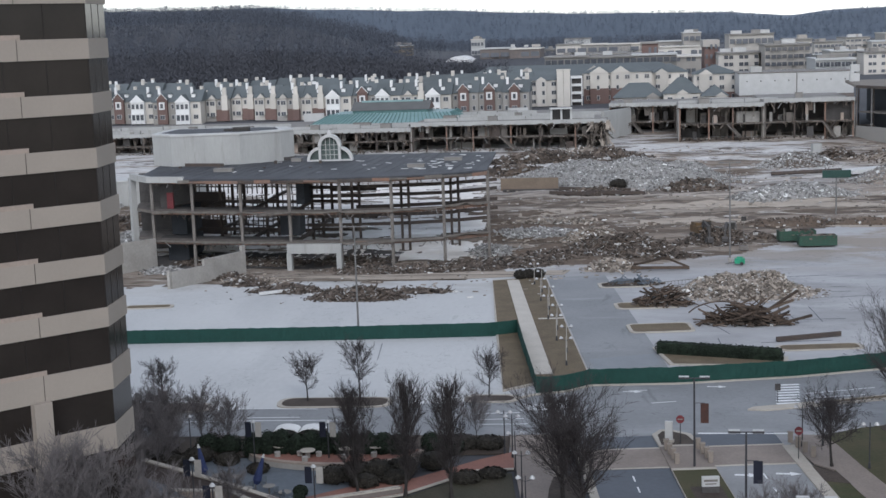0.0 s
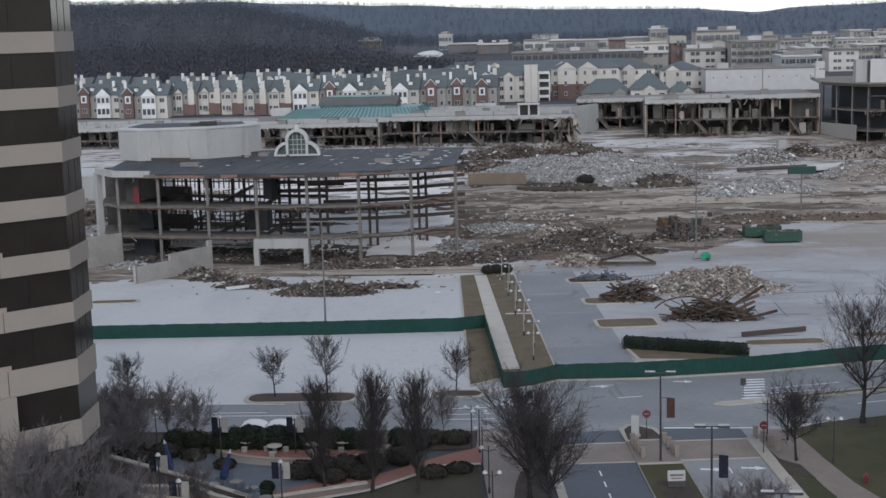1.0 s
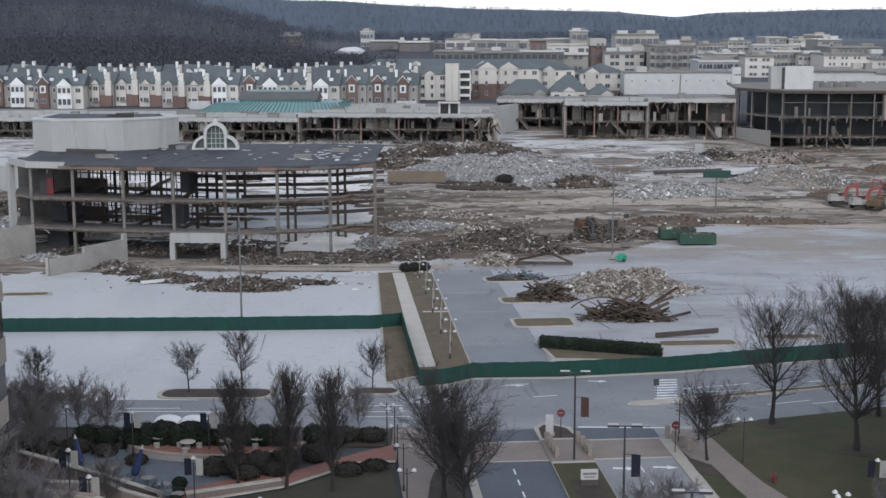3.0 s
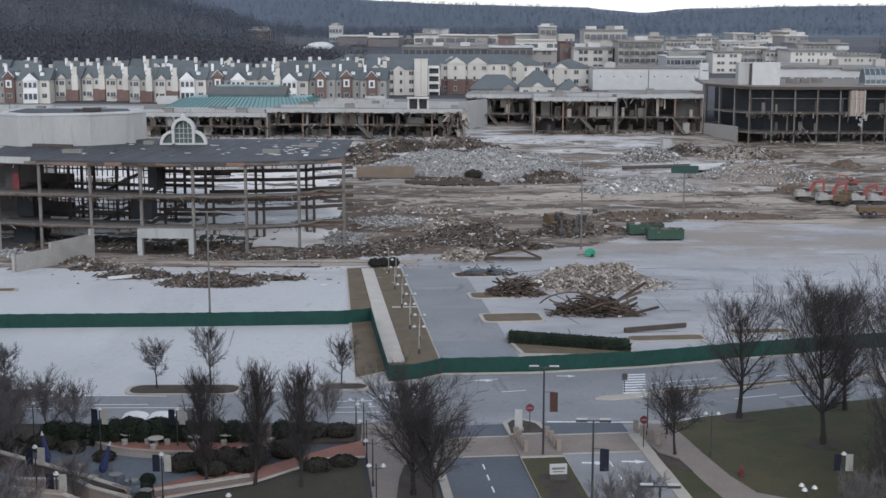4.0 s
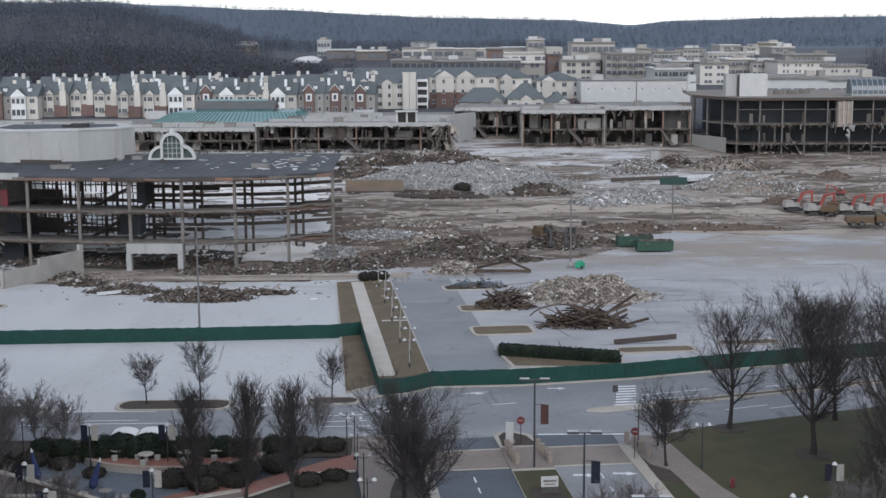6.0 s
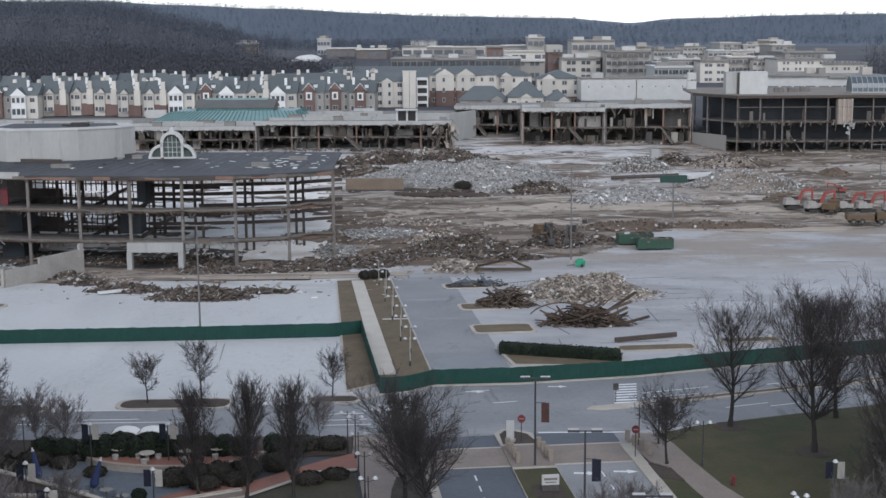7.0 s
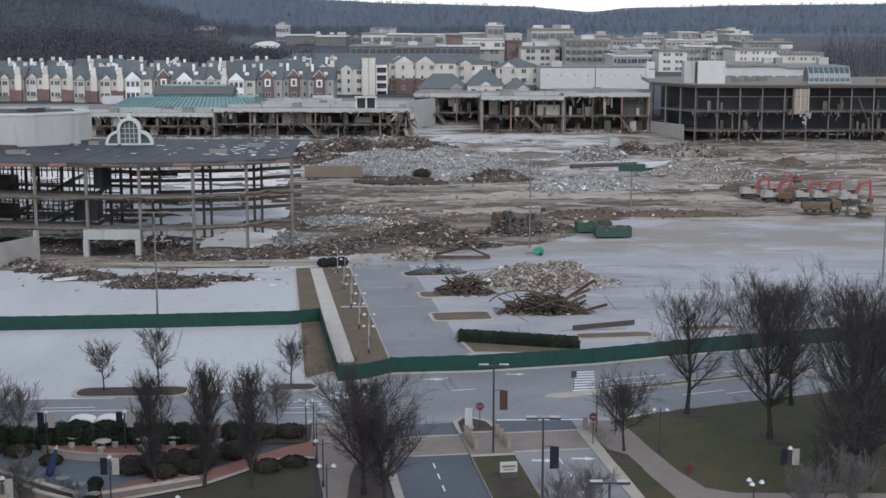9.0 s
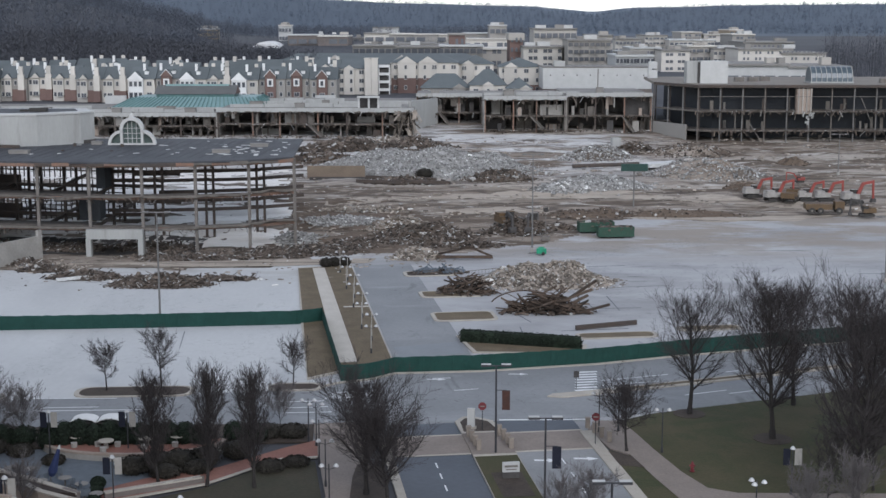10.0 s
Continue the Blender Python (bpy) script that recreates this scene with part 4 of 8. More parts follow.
def arched_gable(x, y, z, w):
    t = thing("arched_skylight", "white three-lobed arched skylight gable with glass", "skylight", (x, y, z), radians(4))

    def arch(cx, r, z0, thick, depth, a0, a1, n=16, mi=0):
        ang = [radians(a0 + (a1 - a0) * i / n) for i in range(n + 1)]
        ring = [(cx + rr * math.cos(v), yy, z0 + rr * math.sin(v)) for v in ang for rr, yy in ((r - thick, -depth / 2), (r, -depth / 2), (r, depth / 2), (r - thick, depth / 2))]
        sides = [(4 * i + e, 4 * i + (e + 1) % 4, 4 * i + 4 + (e + 1) % 4, 4 * i + 4 + e) for i in range(n) for e in range(4)]
        s = Shape().add(ring, sides + [(3, 2, 1, 0), (4 * n, 4 * n + 1, 4 * n + 2, 4 * n + 3)])
        return s

    part("arch", arch(0, 2.3, 3.1, 0.62, 1.6, 0, 180), M_WHITE, t)
    for sx in (-1, 1):
        part("post", Shape().box((sx * 2.0, 0, 1.6), (0.5, 1.5, 3.2)), M_WHITE, t)
        part("side_arch", arch(sx * 1.9, 2.75, 0.1, 0.55, 1.5, 90 if sx < 0 else 0, 180 if sx < 0 else 90), M_WHITE, t)
    part("base", Shape().box((0, 0, 0.12), (9.3, 1.7, 0.3)), M_WHITE, t)
    part("finial", Shape().box((0, 0, 5.6), (0.9, 1.2, 0.5)).tube((0, 0, 5.8), (0, 0, 6.3), 0.35, 0.05, 8), M_WHITE, t)
    gl = Shape().box((0, 0.1, 1.7), (3.6, 0.08, 3.0))
    for i in range(8):
        a = radians(22.5 * i)
        b = radians(22.5 * (i + 1))
        gl.add([(0, 0.1, 3.1), (1.7 * math.cos(a), 0.1, 3.1 + 1.7 * math.sin(a)), (1.7 * math.cos(b), 0.1, 3.1 + 1.7 * math.sin(b))], [(0, 1, 2)])
    part("glass", gl, M_DULLGLASS, t, "dull green glass")
    for sx in (-1, 1):
        s = Shape()
        for i in range(5):
            a, b = radians(18 * i), radians(18 * (i + 1))
            s.add([(sx * 2.1, 0.1, 0.2), (sx * (2.1 + 2.1 * math.cos(a)), 0.1, 0.2 + 2.2 * math.sin(a)), (sx * (2.1 + 2.1 * math.cos(b)), 0.1, 0.2 + 2.2 * math.sin(b))], [(0, 1, 2) if sx < 0 else (0, 2, 1)])
        part("glass", s, M_DULLGLASS, t)
    for xx in (-0.85, 0, 0.85):
        part("glazing_bar", Shape().box((xx, 0, 2.3), (0.1, 0.1, 4.4)), M_WHITE, t)
    for zz in (1.2, 2.2, 3.2):
        part("glazing_bar", Shape().box((0, 0, zz), (3.4, 0.1, 0.09)), M_WHITE, t)
    return t


arched_gable(-61.9, 266.8, 16.62, 9.3)
for x, y, w in ((-78.6, 248.6, 3.6), (-41.6, 250.2, 3.2), (-36.2, 262.5, 3.4), (-68.9, 267.0, 2.0)):
    single("roof_hatch", Shape().box((x, y, 16.9), (w, 1.6, 0.6)).box((x, y, 17.22), (w + 0.2, 1.8, 0.08)), M_PALEROOF, "pale flat rooftop hatch box", "roof hatch")

# retaining walls beside the store
w = thing("retaining_wall", "weathered pale concrete retaining wall beside the ruin", "wall")
part("panel", Shape().prism([(-93.5, 231.2), (-88.9, 237.6), (-89.4, 238.0), (-94.0, 231.6)], -0.2, lambda x, y: 5.6 - 0.02 * (y - 231)), M_CONC, w)
part("panel", Shape().prism([(-115, 229.6), (-93.5, 231.2), (-94, 231.6), (-115, 230)], -0.2, 5.6), M_CONC, w)
w = thing("retaining_wall", "low pale concrete wall with a stepped top", "wall")
pts = [(-79.0, 216.2, 2.9), (-75.3, 222.6, 2.9), (-74.2, 224.4, 4.0), (-71.0, 231.0, 4.0), (-70.6, 231.8, 5.0)]
for (x0, y0, z0), (x1, y1, z1) in zip(pts, pts[1:]):
    part("panel", Shape().prism([(x0, y0), (x0 + 0.5, y0 - 0.2), (x1 + 0.5, y1 - 0.2), (x1, y1)], -0.2, max(z0, z1) if x1 > -75 and x0 < -74.5 else z1), M_CONC, w)
part("end_post", Shape().box((-79.0, 216.0, 1.5), (0.5, 0.5, 3.4)), M_CONC, w)

rs = random.Random(41)
for _ in range(46):
    x, y = rs.uniform(-75, 70), rs.uniform(150, 232)
    if -25 < x < 6:
        continue
    a, l_ = rs.choice((0.04, 0.06, 1.7, 1.66)) + rs.gauss(0, 0.12), rs.uniform(2, 11)
    dx, dy = math.cos(a) * l_ / 2, math.sin(a) * l_ / 2
    flat("tar_seam", [(x - dx, y - dy), (x + dx, y + dy), (x + dx + 0.12, y + dy + rs.uniform(0.1, 0.32)), (x - dx + 0.1, y - dy + 0.18)], M_ROAD if x < 0 else M_STREET, 0.055, "thin dark tar seam in the lot", "road marking", 0.01)


# ---------------------------------------------------------------- ruined mall wings
def mall_ruin(label, x0, x1, y, z0, z1, zt, depth, bay, wall_mats, seed, lower_panels=0.4, skew=0.0):
    """A torn-open two-storey wing: columns, slab edge, dark rear wall, flat pale roof and hanging scraps."""
    r = random.Random(seed)
    t = thing("mall_wing", label, "ruined building")
    n = max(2, round((x1 - x0) / bay))
    edge = lambda x: y + skew * (x - x0)
    part("roof", Shape().prism([(x0, edge(x0)), (x1, edge(x1)), (x1, y + depth), (x0, y + depth)], zt - 0.35, zt), M_PALEROOF, t, "flat pale roof")
    part("parapet", Shape().prism([(x0, edge(x0) - 0.15), (x1, edge(x1) - 0.15), (x1, edge(x1) + 0.4), (x0, edge(x0) + 0.4)], zt - 0.6, zt + 0.55), M_PANEL, t, "pale roof edge")
    part("floor", Shape().prism([(x0, edge(x0) + 0.6), (x1, edge(x1) + 0.6), (x1, y + 12), (x0, y + 12)], z1 - 0.4, z1), M_SLABEDGE, t)
    # rear wall coloured dark so the open bays keep their interior shade
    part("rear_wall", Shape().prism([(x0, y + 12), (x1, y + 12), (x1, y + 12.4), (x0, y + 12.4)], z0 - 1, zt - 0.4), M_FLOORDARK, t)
    for xx in (x0, x1 - 0.5):
        part("end_wall", Shape().prism([(xx, edge(xx) + 0.5), (xx + 0.5, edge(xx) + 0.5), (xx + 0.5, y + depth), (xx, y + depth)], z0 - 1, zt - 0.4), M_CONC, t)
    for i in range(n + 1):
        x = x0 + 0.4 + (x1 - x0 - 0.8) * i / n
        x += r.uniform(-0.8, 0.8) if 0 < i < n else 0
        part("column", Shape().box((x, edge(x) + 0.5, (z0 + zt) / 2 - 0.5), (0.4, 0.4, zt - z0 + 0.8)), r.choice((M_SLABEDGE, M_DARKBEAM, M_DARKBEAM, M_BEAM)), t)
        xi = x + r.uniform(1.5, 5)
        if xi < x1 - 1:
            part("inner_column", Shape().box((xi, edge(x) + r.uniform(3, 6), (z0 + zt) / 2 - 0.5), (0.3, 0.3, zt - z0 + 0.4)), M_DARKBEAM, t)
    for i in range(n):
        a, b = x0 + (x1 - x0) * i / n, x0 + (x1 - x0) * (i + 1) / n
        for lo, hi in ((z0 - 0.6, z1 - 0.4), (z1, zt - 0.5)):
            k = r.random()
            back = r.uniform(2.5, 9)
            if k < lower_panels:
                h = hi if r.random() < 0.5 else lo + (hi - lo) * r.uniform(0.5, 0.9)
                w = (b - a) * r.uniform(0.4, 0.9)
                part("interior_wall", Shape().box(((a + b) / 2 + r.uniform(-1, 1), edge(a) + back, (lo + h) / 2), (w, 0.3, h - lo)), r.choice(wall_mats), t)
    for _ in range(int((x1 - x0) / 1.1)):
        x, w, h = r.uniform(x0 + 2, x1 - 2), r.uniform(0.3, 2.2), r.uniform(1.2, 3.8)
        zb = r.choice((z0 - 0.5, z1, z1, zt - h - 0.5))
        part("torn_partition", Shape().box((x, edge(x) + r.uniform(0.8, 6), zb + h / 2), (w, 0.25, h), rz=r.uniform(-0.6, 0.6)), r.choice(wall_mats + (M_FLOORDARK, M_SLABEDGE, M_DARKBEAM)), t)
    for _ in range(1):
        x = r.uniform(x0 + 3, x1 - 3)
        part("sagging_slab", Shape().beam((x, edge(x) + 0.4, z1 - 0.2), (x + r.uniform(3, 6), edge(x) - 0.6, z0 + r.uniform(0, 1.5)), 3.0, 0.3), M_SLABEDGE, t, "collapsed floor slab")
    s = Shape()
    for _ in range(int((x1 - x0) * 12)):
        x, z = r.uniform(x0, x1), r.choice((z1, zt - 0.4, z0 + 0.6))
        a = Vector((x, edge(x) + r.uniform(-1.5, 2), z))
        s.beam(a, a + Vector((r.uniform(-1.6, 1.6), r.uniform(-0.6, 0.6), r.uniform(-2.6, 0.4) * r.random())), r.uniform(0.08, 0.9) * r.random() + 0.06, r.uniform(0.04, 0.14))
    part("hanging_scrap", s, M_RUBBLEDARK, t, "hanging sheet metal and ceiling scraps", "stuff")
    return t


TORN = (M_CONC, M_SLABEDGE, M_SLABEDGE, M_FLOORDARK, M_WALLTAN, M_GREYSIDE)
mall_ruin("torn-open mall wing with a flat pale roof", -62, -8.5, 366, 9.3, 13.2, 16.9, 56, 8.5, TORN, 3, 0.5, -0.03)
mall_ruin("torn-open mall wing with dark bays", -100, -62, 366, 9.3, 12.6, 15.6, 58, 9, TORN, 5, 0.3)
mall_ruin("low mall wing with a pale canopy edge", -175, -100, 372, 9.3, 12.2, 15.2, 48, 8, TORN, 8, 0.25)
mall_ruin("torn-open mall wing with pale inner walls", 10.6, 33.5, 375, 10.0, 14.7, 19.6, 40, 7.5, TORN, 11, 0.75)
mall_ruin("torn-open mall wing with open upper bays", 33.5, 57.4, 376, 10.0, 14.7, 20.4, 36, 7.5, TORN, 14, 0.5)
mall_ruin("dark recessed mall court between two wings", -8.5, 10.6, 392, 10.0, 14.5, 19.4, 26, 6, TORN, 17, 0.2)
single("court_wall", Shape().prism([(-9.5, 378), (-2.2, 392), (-3.2, 392.4), (-10.4, 378.4)], 10, 18.6), M_PANEL, "pale curved wall of the mall court", "wall", "structure")
s = Shape()
r_ = random.Random(4)
for _ in range(60):
    a = Vector((r_.uniform(-14, -7.5), 364.5 + r_.uniform(-2, 2), 17 - r_.random() ** 2 * 7))
    s.beam(a, a + Vector((r_.uniform(-2, 2), r_.uniform(-1, 1), -r_.uniform(0.5, 3.5))), r_.uniform(0.2, 1.1), 0.08)
single("torn_cladding", s, M_RUBBLEPALE, "torn pale cladding hanging off the mall's end", "debris", "stuff")
for x0_, x1_, y_, z_ in ((-60, -12, 378, 16.9), (-62, -10, 392, 16.9), (-99, -64, 376, 15.6), (-172, -103, 380, 15.2), (-170, -103, 396, 15.2), (-60, -30, 405, 16.9), (11, 57, 388, 19.6)):
    n_ = 5
    for k in range(n_):
        a_, b_ = x0_ + (x1_ - x0_) * k / n_, x0_ + (x1_ - x0_) * (k + 0.97) / n_
        single("roof_parapet", Shape().box(((a_ + b_) / 2, y_, z_ + 0.4), (b_ - a_, 0.6, 0.8 + 0.3 * ((k * 7) % 3)), rz=0.01 * ((k * 5) % 3 - 1)), M_PANEL, "pale low parapet across the mall roof", "parapet")
fr = thing("roof_frame", "small white box frame standing on the mall roof", "roof structure")
for x in (-23.5, -20.8, -18.2):
    part("post", Shape().box((x, 367.5, 18.6), (0.5, 0.5, 3.6)), M_WHITE, fr)
part("top", Shape().box((-20.9, 367.5, 20.3), (6.0, 2.2, 0.4)), M_WHITE, fr)
part("back", Shape().box((-20.9, 369.5, 18.6), (5.4, 0.2, 3.0)), M_FLOORDARK, fr)
for x, y, z, w in ((-40, 372, 16.9, 2.6), (-53, 380, 16.9, 3.6), (-34, 385, 16.9, 2.0), (-70, 372, 15.6, 3.0), (-78, 378, 15.6, 5.0), (-90, 371, 15.6, 2.4), (-3, 396, 19.4, 2.4), (18, 386, 19.6, 3.0), (44, 388, 20.4, 2.0), (-112, 380, 15.2, 3.0), (-130, 384, 15.2, 2.2)):
    u = thing("rooftop_unit", "pale metal rooftop air unit", "roof unit", (x, y, z))
    part("casing", Shape().box((0, 0, 0.7), (w, 1.8, 1.4)), M_PALEROOF, u)
    part("lid", Shape().box((0, 0, 1.46), (w + 0.15, 1.95, 0.12)), M_STEEL, u)


def teal_skylight(x0, x1, y0, y1, z):
    t = thing("teal_skylight", "ribbed teal metal skylight roof with a grey monitor", "skylight")
    xm, ym = (x0 + x1) / 2, (y0 + y1) / 2
    ix0, ix1, iy0, iy1 = x0 + 5, x1 - 3, y0 + 5, y1 - 5
    mx0, mx1, my0, my1 = x0 + 11, x1 - 10, y0 + 8, y1 - 8
    s = Shape().add([(x0, y0, z), (x1, y0, z), (x1, y1, z), (x0, y1, z), (ix0, iy0, z + 2.6), (ix1, iy0, z + 2.6), (ix1, iy1, z + 2.6), (ix0, iy1, z + 2.6)],
                    [(0, 1, 5, 4), (1, 2, 6, 5), (2, 3, 7, 6), (3, 0, 4, 7), (4, 5, 6, 7)])
    part("apron", s, M_TEAL, t, "sloped teal metal apron")
    n = 34
    for i in range(n + 1):
        k = i / n
        a, b = (x0 + (x1 - x0) * k, y0 - 0.05, z + 0.1), (ix0 + (ix1 - ix0) * k, iy0 - 0.05, z + 2.72)
        part("rib", Shape().beam(a, b, 0.22, 0.22), M_TEALDARK, t)
    for i in range(9):
        k = i / 8
        part("rib", Shape().beam((x1 + 0.05, y0 + (y1 - y0) * k, z + 0.1), (ix1 + 0.05, iy0 + (iy1 - iy0) * k, z + 2.72), 0.22, 0.22), M_TEALDARK, t)
    part("gutter", Shape().box((xm, y0 - 0.1, z - 0.1), (x1 - x0 + 0.4, 0.5, 0.5)), M_PANEL, t)
    part("monitor_wall", Shape().box(((mx0 + mx1) / 2, ym, z + 3.0), (mx1 - mx0, my1 - my0, 1.2)), M_TEALDARK, t)
    part("monitor_roof", Shape().gable(mx0, mx1, my0, my1, z + 3.4, z + 5.8, 0.5), M_MONITOR, t, "grey gabled monitor roof")
    part("gable_end", Shape().add([(mx1 + 0.54, my0, z + 3.4), (mx1 + 0.54, my1, z + 3.4), (mx1 + 0.54, ym, z + 5.7)], [(0, 1, 2)]).box((mx1 + 0.5, ym, z + 4.1), (0.25, 2.2, 1.2)), M_BRICK, t, "red-brown gable end")
    part("ridge_light", Shape().box(((mx0 + mx1) / 2, ym, z + 5.8), (mx1 - mx0 - 4, 1.4, 0.5)), M_TEAL, t)


teal_skylight(-95, -51.5, 386, 412, 16.2)
for x in (-96, -52):
    single("roof_kerb", Shape().box((x, 399, 15.9), (0.8, 26, 1.0)), M_PALEROOF, "pale kerb round the skylight", "roof kerb")


# ---------------------------------------------------------------- stripped three-storey store
def stripped_store():
    t = thing("stripped_store", "stripped three-storey store with dark open floors", "ruined building")
    plan = [(57.8, 376), (66.8, 358.5), (175, 358), (175, 412), (60, 412)]
    z0, lv = 7.2, (12.0, 17.1, 23.9)
    part("roof", Shape().prism(plan, 23.2, 23.9), M_TANROOF, t, "flat pale tan roof")
    part("fascia", Shape().prism([(57.5, 375.9), (66.6, 358.1), (175, 357.6), (175, 358.1), (67, 358.6), (58, 376.2)], 23.3, 23.98), M_DARKBEAM, t, "dark roof edge")
    # added solid block fills the interior; its dark colour stands in for shade
    part("core", Shape().prism([(66, 376), (72, 366), (175, 366), (175, 411), (66, 411)], z0, 23.2), M_VOID, t, "solid core coloured dark for the unlit floors")
    cols = [(57.8, 376), (60.8, 370.2), (63.8, 364.3)] + [(66.8 + 5.9 * i, 358.6) for i in range(19)]
    for i, (x, y) in enumerate(cols):
        part("column", Shape().box((x, y + 0.4, (z0 + 23.2) / 2), (0.3, 0.3, 23.2 - z0)), M_POLEGREY if i % 3 else M_SLABEDGE, t)
        part("column", Shape().box((x + 1.2, y + 4.6, (z0 + 23.2) / 2), (0.3, 0.3, 23.2 - z0)), M_DARKBEAM, t)
    r = random.Random(12)
    for _ in range(70):
        x, w, h = r.uniform(68, 165), r.uniform(0.2, 1.1), r.uniform(1.4, 4.2)
        zb = r.choice((z0, lv[0], lv[0], lv[1], lv[1]))
        part("torn_partition", Shape().box((x, r.uniform(360.5, 365.5), zb + h / 2), (w, 0.2, h), rz=r.uniform(-0.5, 0.5)), r.choice((M_SLABEDGE, M_DARKBEAM, M_DARKBEAM, M_STEEL)), t)
    for _ in range(16):
        x, zb = r.uniform(68, 160), r.choice(lv[:2])
        part("fallen_brace", Shape().beam((x, 359.6, zb + r.uniform(2, 4)), (x + r.uniform(-5, 5), 359.2, zb - r.uniform(0, 3)), 0.18, 0.18), M_STEEL, t)
    for z in lv[:2]:
        part("floor", Shape().prism([(58.2, 376), (67, 358.8), (175, 358.4), (175, 366.2), (71, 366.2), (65, 377)], z - 0.35, z), M_SLABEDGE, t, "broken floor slab")
        s = Shape()
        for _ in range(260):
            x = r.uniform(66, 160)
            a = Vector((x, 358 + r.uniform(-0.6, 1.0), z))
            s.beam(a, a + Vector((r.uniform(-1.4, 1.4), r.uniform(-0.4, 0.4), r.uniform(-1.6, 0.4))), r.uniform(0.1, 0.5), 0.08)
        part("hanging_scrap", s, M_RUBBLEDARK, t, "hanging floor scraps", "stuff")
    part("handrail", Shape().beam((67, 358.3, 20.9), (175, 358, 20.9), 0.12, 0.12), M_STEEL, t)
    part("side_wall", Shape().prism([(57.6, 376), (64.4, 363), (64.8, 363.2), (58, 376.2)], z0 - 0.5, 13.2), M_GREYSIDE, t, "grey concrete side wall")
    part("stair_core", Shape().box((94.8, 359.4, 19.6), (4.0, 2.0, 6.6)), M_WALLTAN, t, "tan panelled stair core")
    for i in range(4):
        part("stair_fin", Shape().box((93.2 + i * 1.1, 358.2, 19.8), (0.25, 0.3, 6.6)), M_CREAM, t)
    s = Shape()
    for _ in range(16):
        a = Vector((96 + r.uniform(-2.2, 1.4), 357.6, 16.9 - r.random() ** 2 * 3.4))
        s.box(a, (r.uniform(0.2, 0.9), 0.3, r.uniform(0.2, 0.8)), rz=r.uniform(0, 1))
    part("torn_panel", s, M_PANEL, t, "broken white panel scraps", "stuff")
    return t


stripped_store()
bx = thing("roof_box", "large plain white rooftop box", "roof box", (70.8, 372.4, 23.9))
part("front_panel", Shape().box((1.8, -2.4, 3.0), (7.4, 4.0, 6.1)), M_WHITE, bx)
part("side_panel", Shape().box((-3.8, -1.2, 3.0), (3.2, 4.0, 5.9)), M_PANEL, bx)
# dark filler block: the slit's shade is put into its colour
part("gap", Shape().box((-2.1, -2.0, 2.9), (0.7, 3.6, 5.6)), M_FLOORDARK, bx)
bv = thing("barrel_skylight", "blue-grey glazed barrel skylight on the roof", "skylight", (104.8, 372, 24.0))
s = Shape()
for i in range(10):
    a, b = radians(18 * i), radians(18 * (i + 1))
    s.add([(-5.6, -3.2 * math.cos(a), 4.4 * math.sin(a)), (5.6, -3.2 * math.cos(a), 4.4 * math.sin(a)), (5.6, -3.2 * math.cos(b), 4.4 * math.sin(b)), (-5.6, -3.2 * math.cos(b), 4.4 * math.sin(b))], [(0, 1, 2, 3)])
s.add([(-5.6, -3.2 * math.cos(radians(18 * i)), 4.4 * math.sin(radians(18 * i))) for i in range(11)], [tuple(range(11))])
s.add([(5.6, -3.2 * math.cos(radians(18 * i)), 4.4 * math.sin(radians(18 * i))) for i in range(11)], [tuple(range(10, -1, -1))])
part("glass", s, material("skylight_glass", (0.04, 0.06, 0.075), 0.3, (0.07, 0.09, 0.105), 3, 0.8, 0.1, spec=0.5), bv)
for k in range(9):
    s = Shape()
    for i in range(10):
        a, b = radians(18 * i), radians(18 * (i + 1))
        s.beam((-5.6 + 1.4 * k, -3.25 * math.cos(a), 4.45 * math.sin(a)), (-5.6 + 1.4 * k, -3.25 * math.cos(b), 4.45 * math.sin(b)), 0.16, 0.16)
    part("rib", s, M_PANEL, bv)
part("sill", Shape().box((0, 0, 0.15), (11.8, 6.8, 0.4)), M_PANEL, bv)
for x, y in ((82, 380), (86, 381), (90, 384), (120, 372), (126, 374)):
    u = thing("rooftop_unit", "dark metal rooftop air unit", "roof unit", (x, y, 23.9))
    part("casing", Shape().box((0, 0, 0.6), (2.6, 1.8, 1.2)), M_STEEL, u)

# long white building behind
wb = thing("white_warehouse", "long blank white warehouse on a brown base", "building", (50.2, 450, 15.2))
part("wall", Shape().box((0, 10, 6.6), (36, 20, 7.0)), M_WHITE, wb, "blank white upper wall")
part("base", Shape().box((0, 10.2, 1.5), (36.4, 20, 3.2)), M_BROWNROOF, wb, "brown brick base")
part("coping", Shape().box((0, 10, 10.2), (36.3, 20.3, 0.3)), M_STEEL, wb)
for i in range(8):
    part("lamp", Shape().box((-15.5 + i * 4.4, -0.1, 7.6), (0.3, 0.25, 0.4)), M_BLACK, wb)
part("drain", Shape().box((0.2, -0.1, 6.5), (0.25, 0.2, 6.6)), M_STEEL, wb)
part("stair_box", Shape().box((-12.2, 6, 11.0), (3.6, 4, 2.2)), M_PANEL, wb)
rb = thing("white_kiosk", "small white stacked rooftop boxes beside a striped roof", "roof box", (60.8, 400, 23.9))
part("lower_box", Shape().box((0, 0, 1.3), (2.6, 2, 2.4)), M_WHITE, rb)
part("upper_box", Shape().box((0, 0, 3.9), (2.4, 2, 2.0)), M_WHITE, rb)


# ---------------------------------------------------------------- town houses and apartments
WIN = Shape().box((0, -0.02, 0), (1.0, 0.12, 1.55)).mesh("window_frame", M_WHITE)
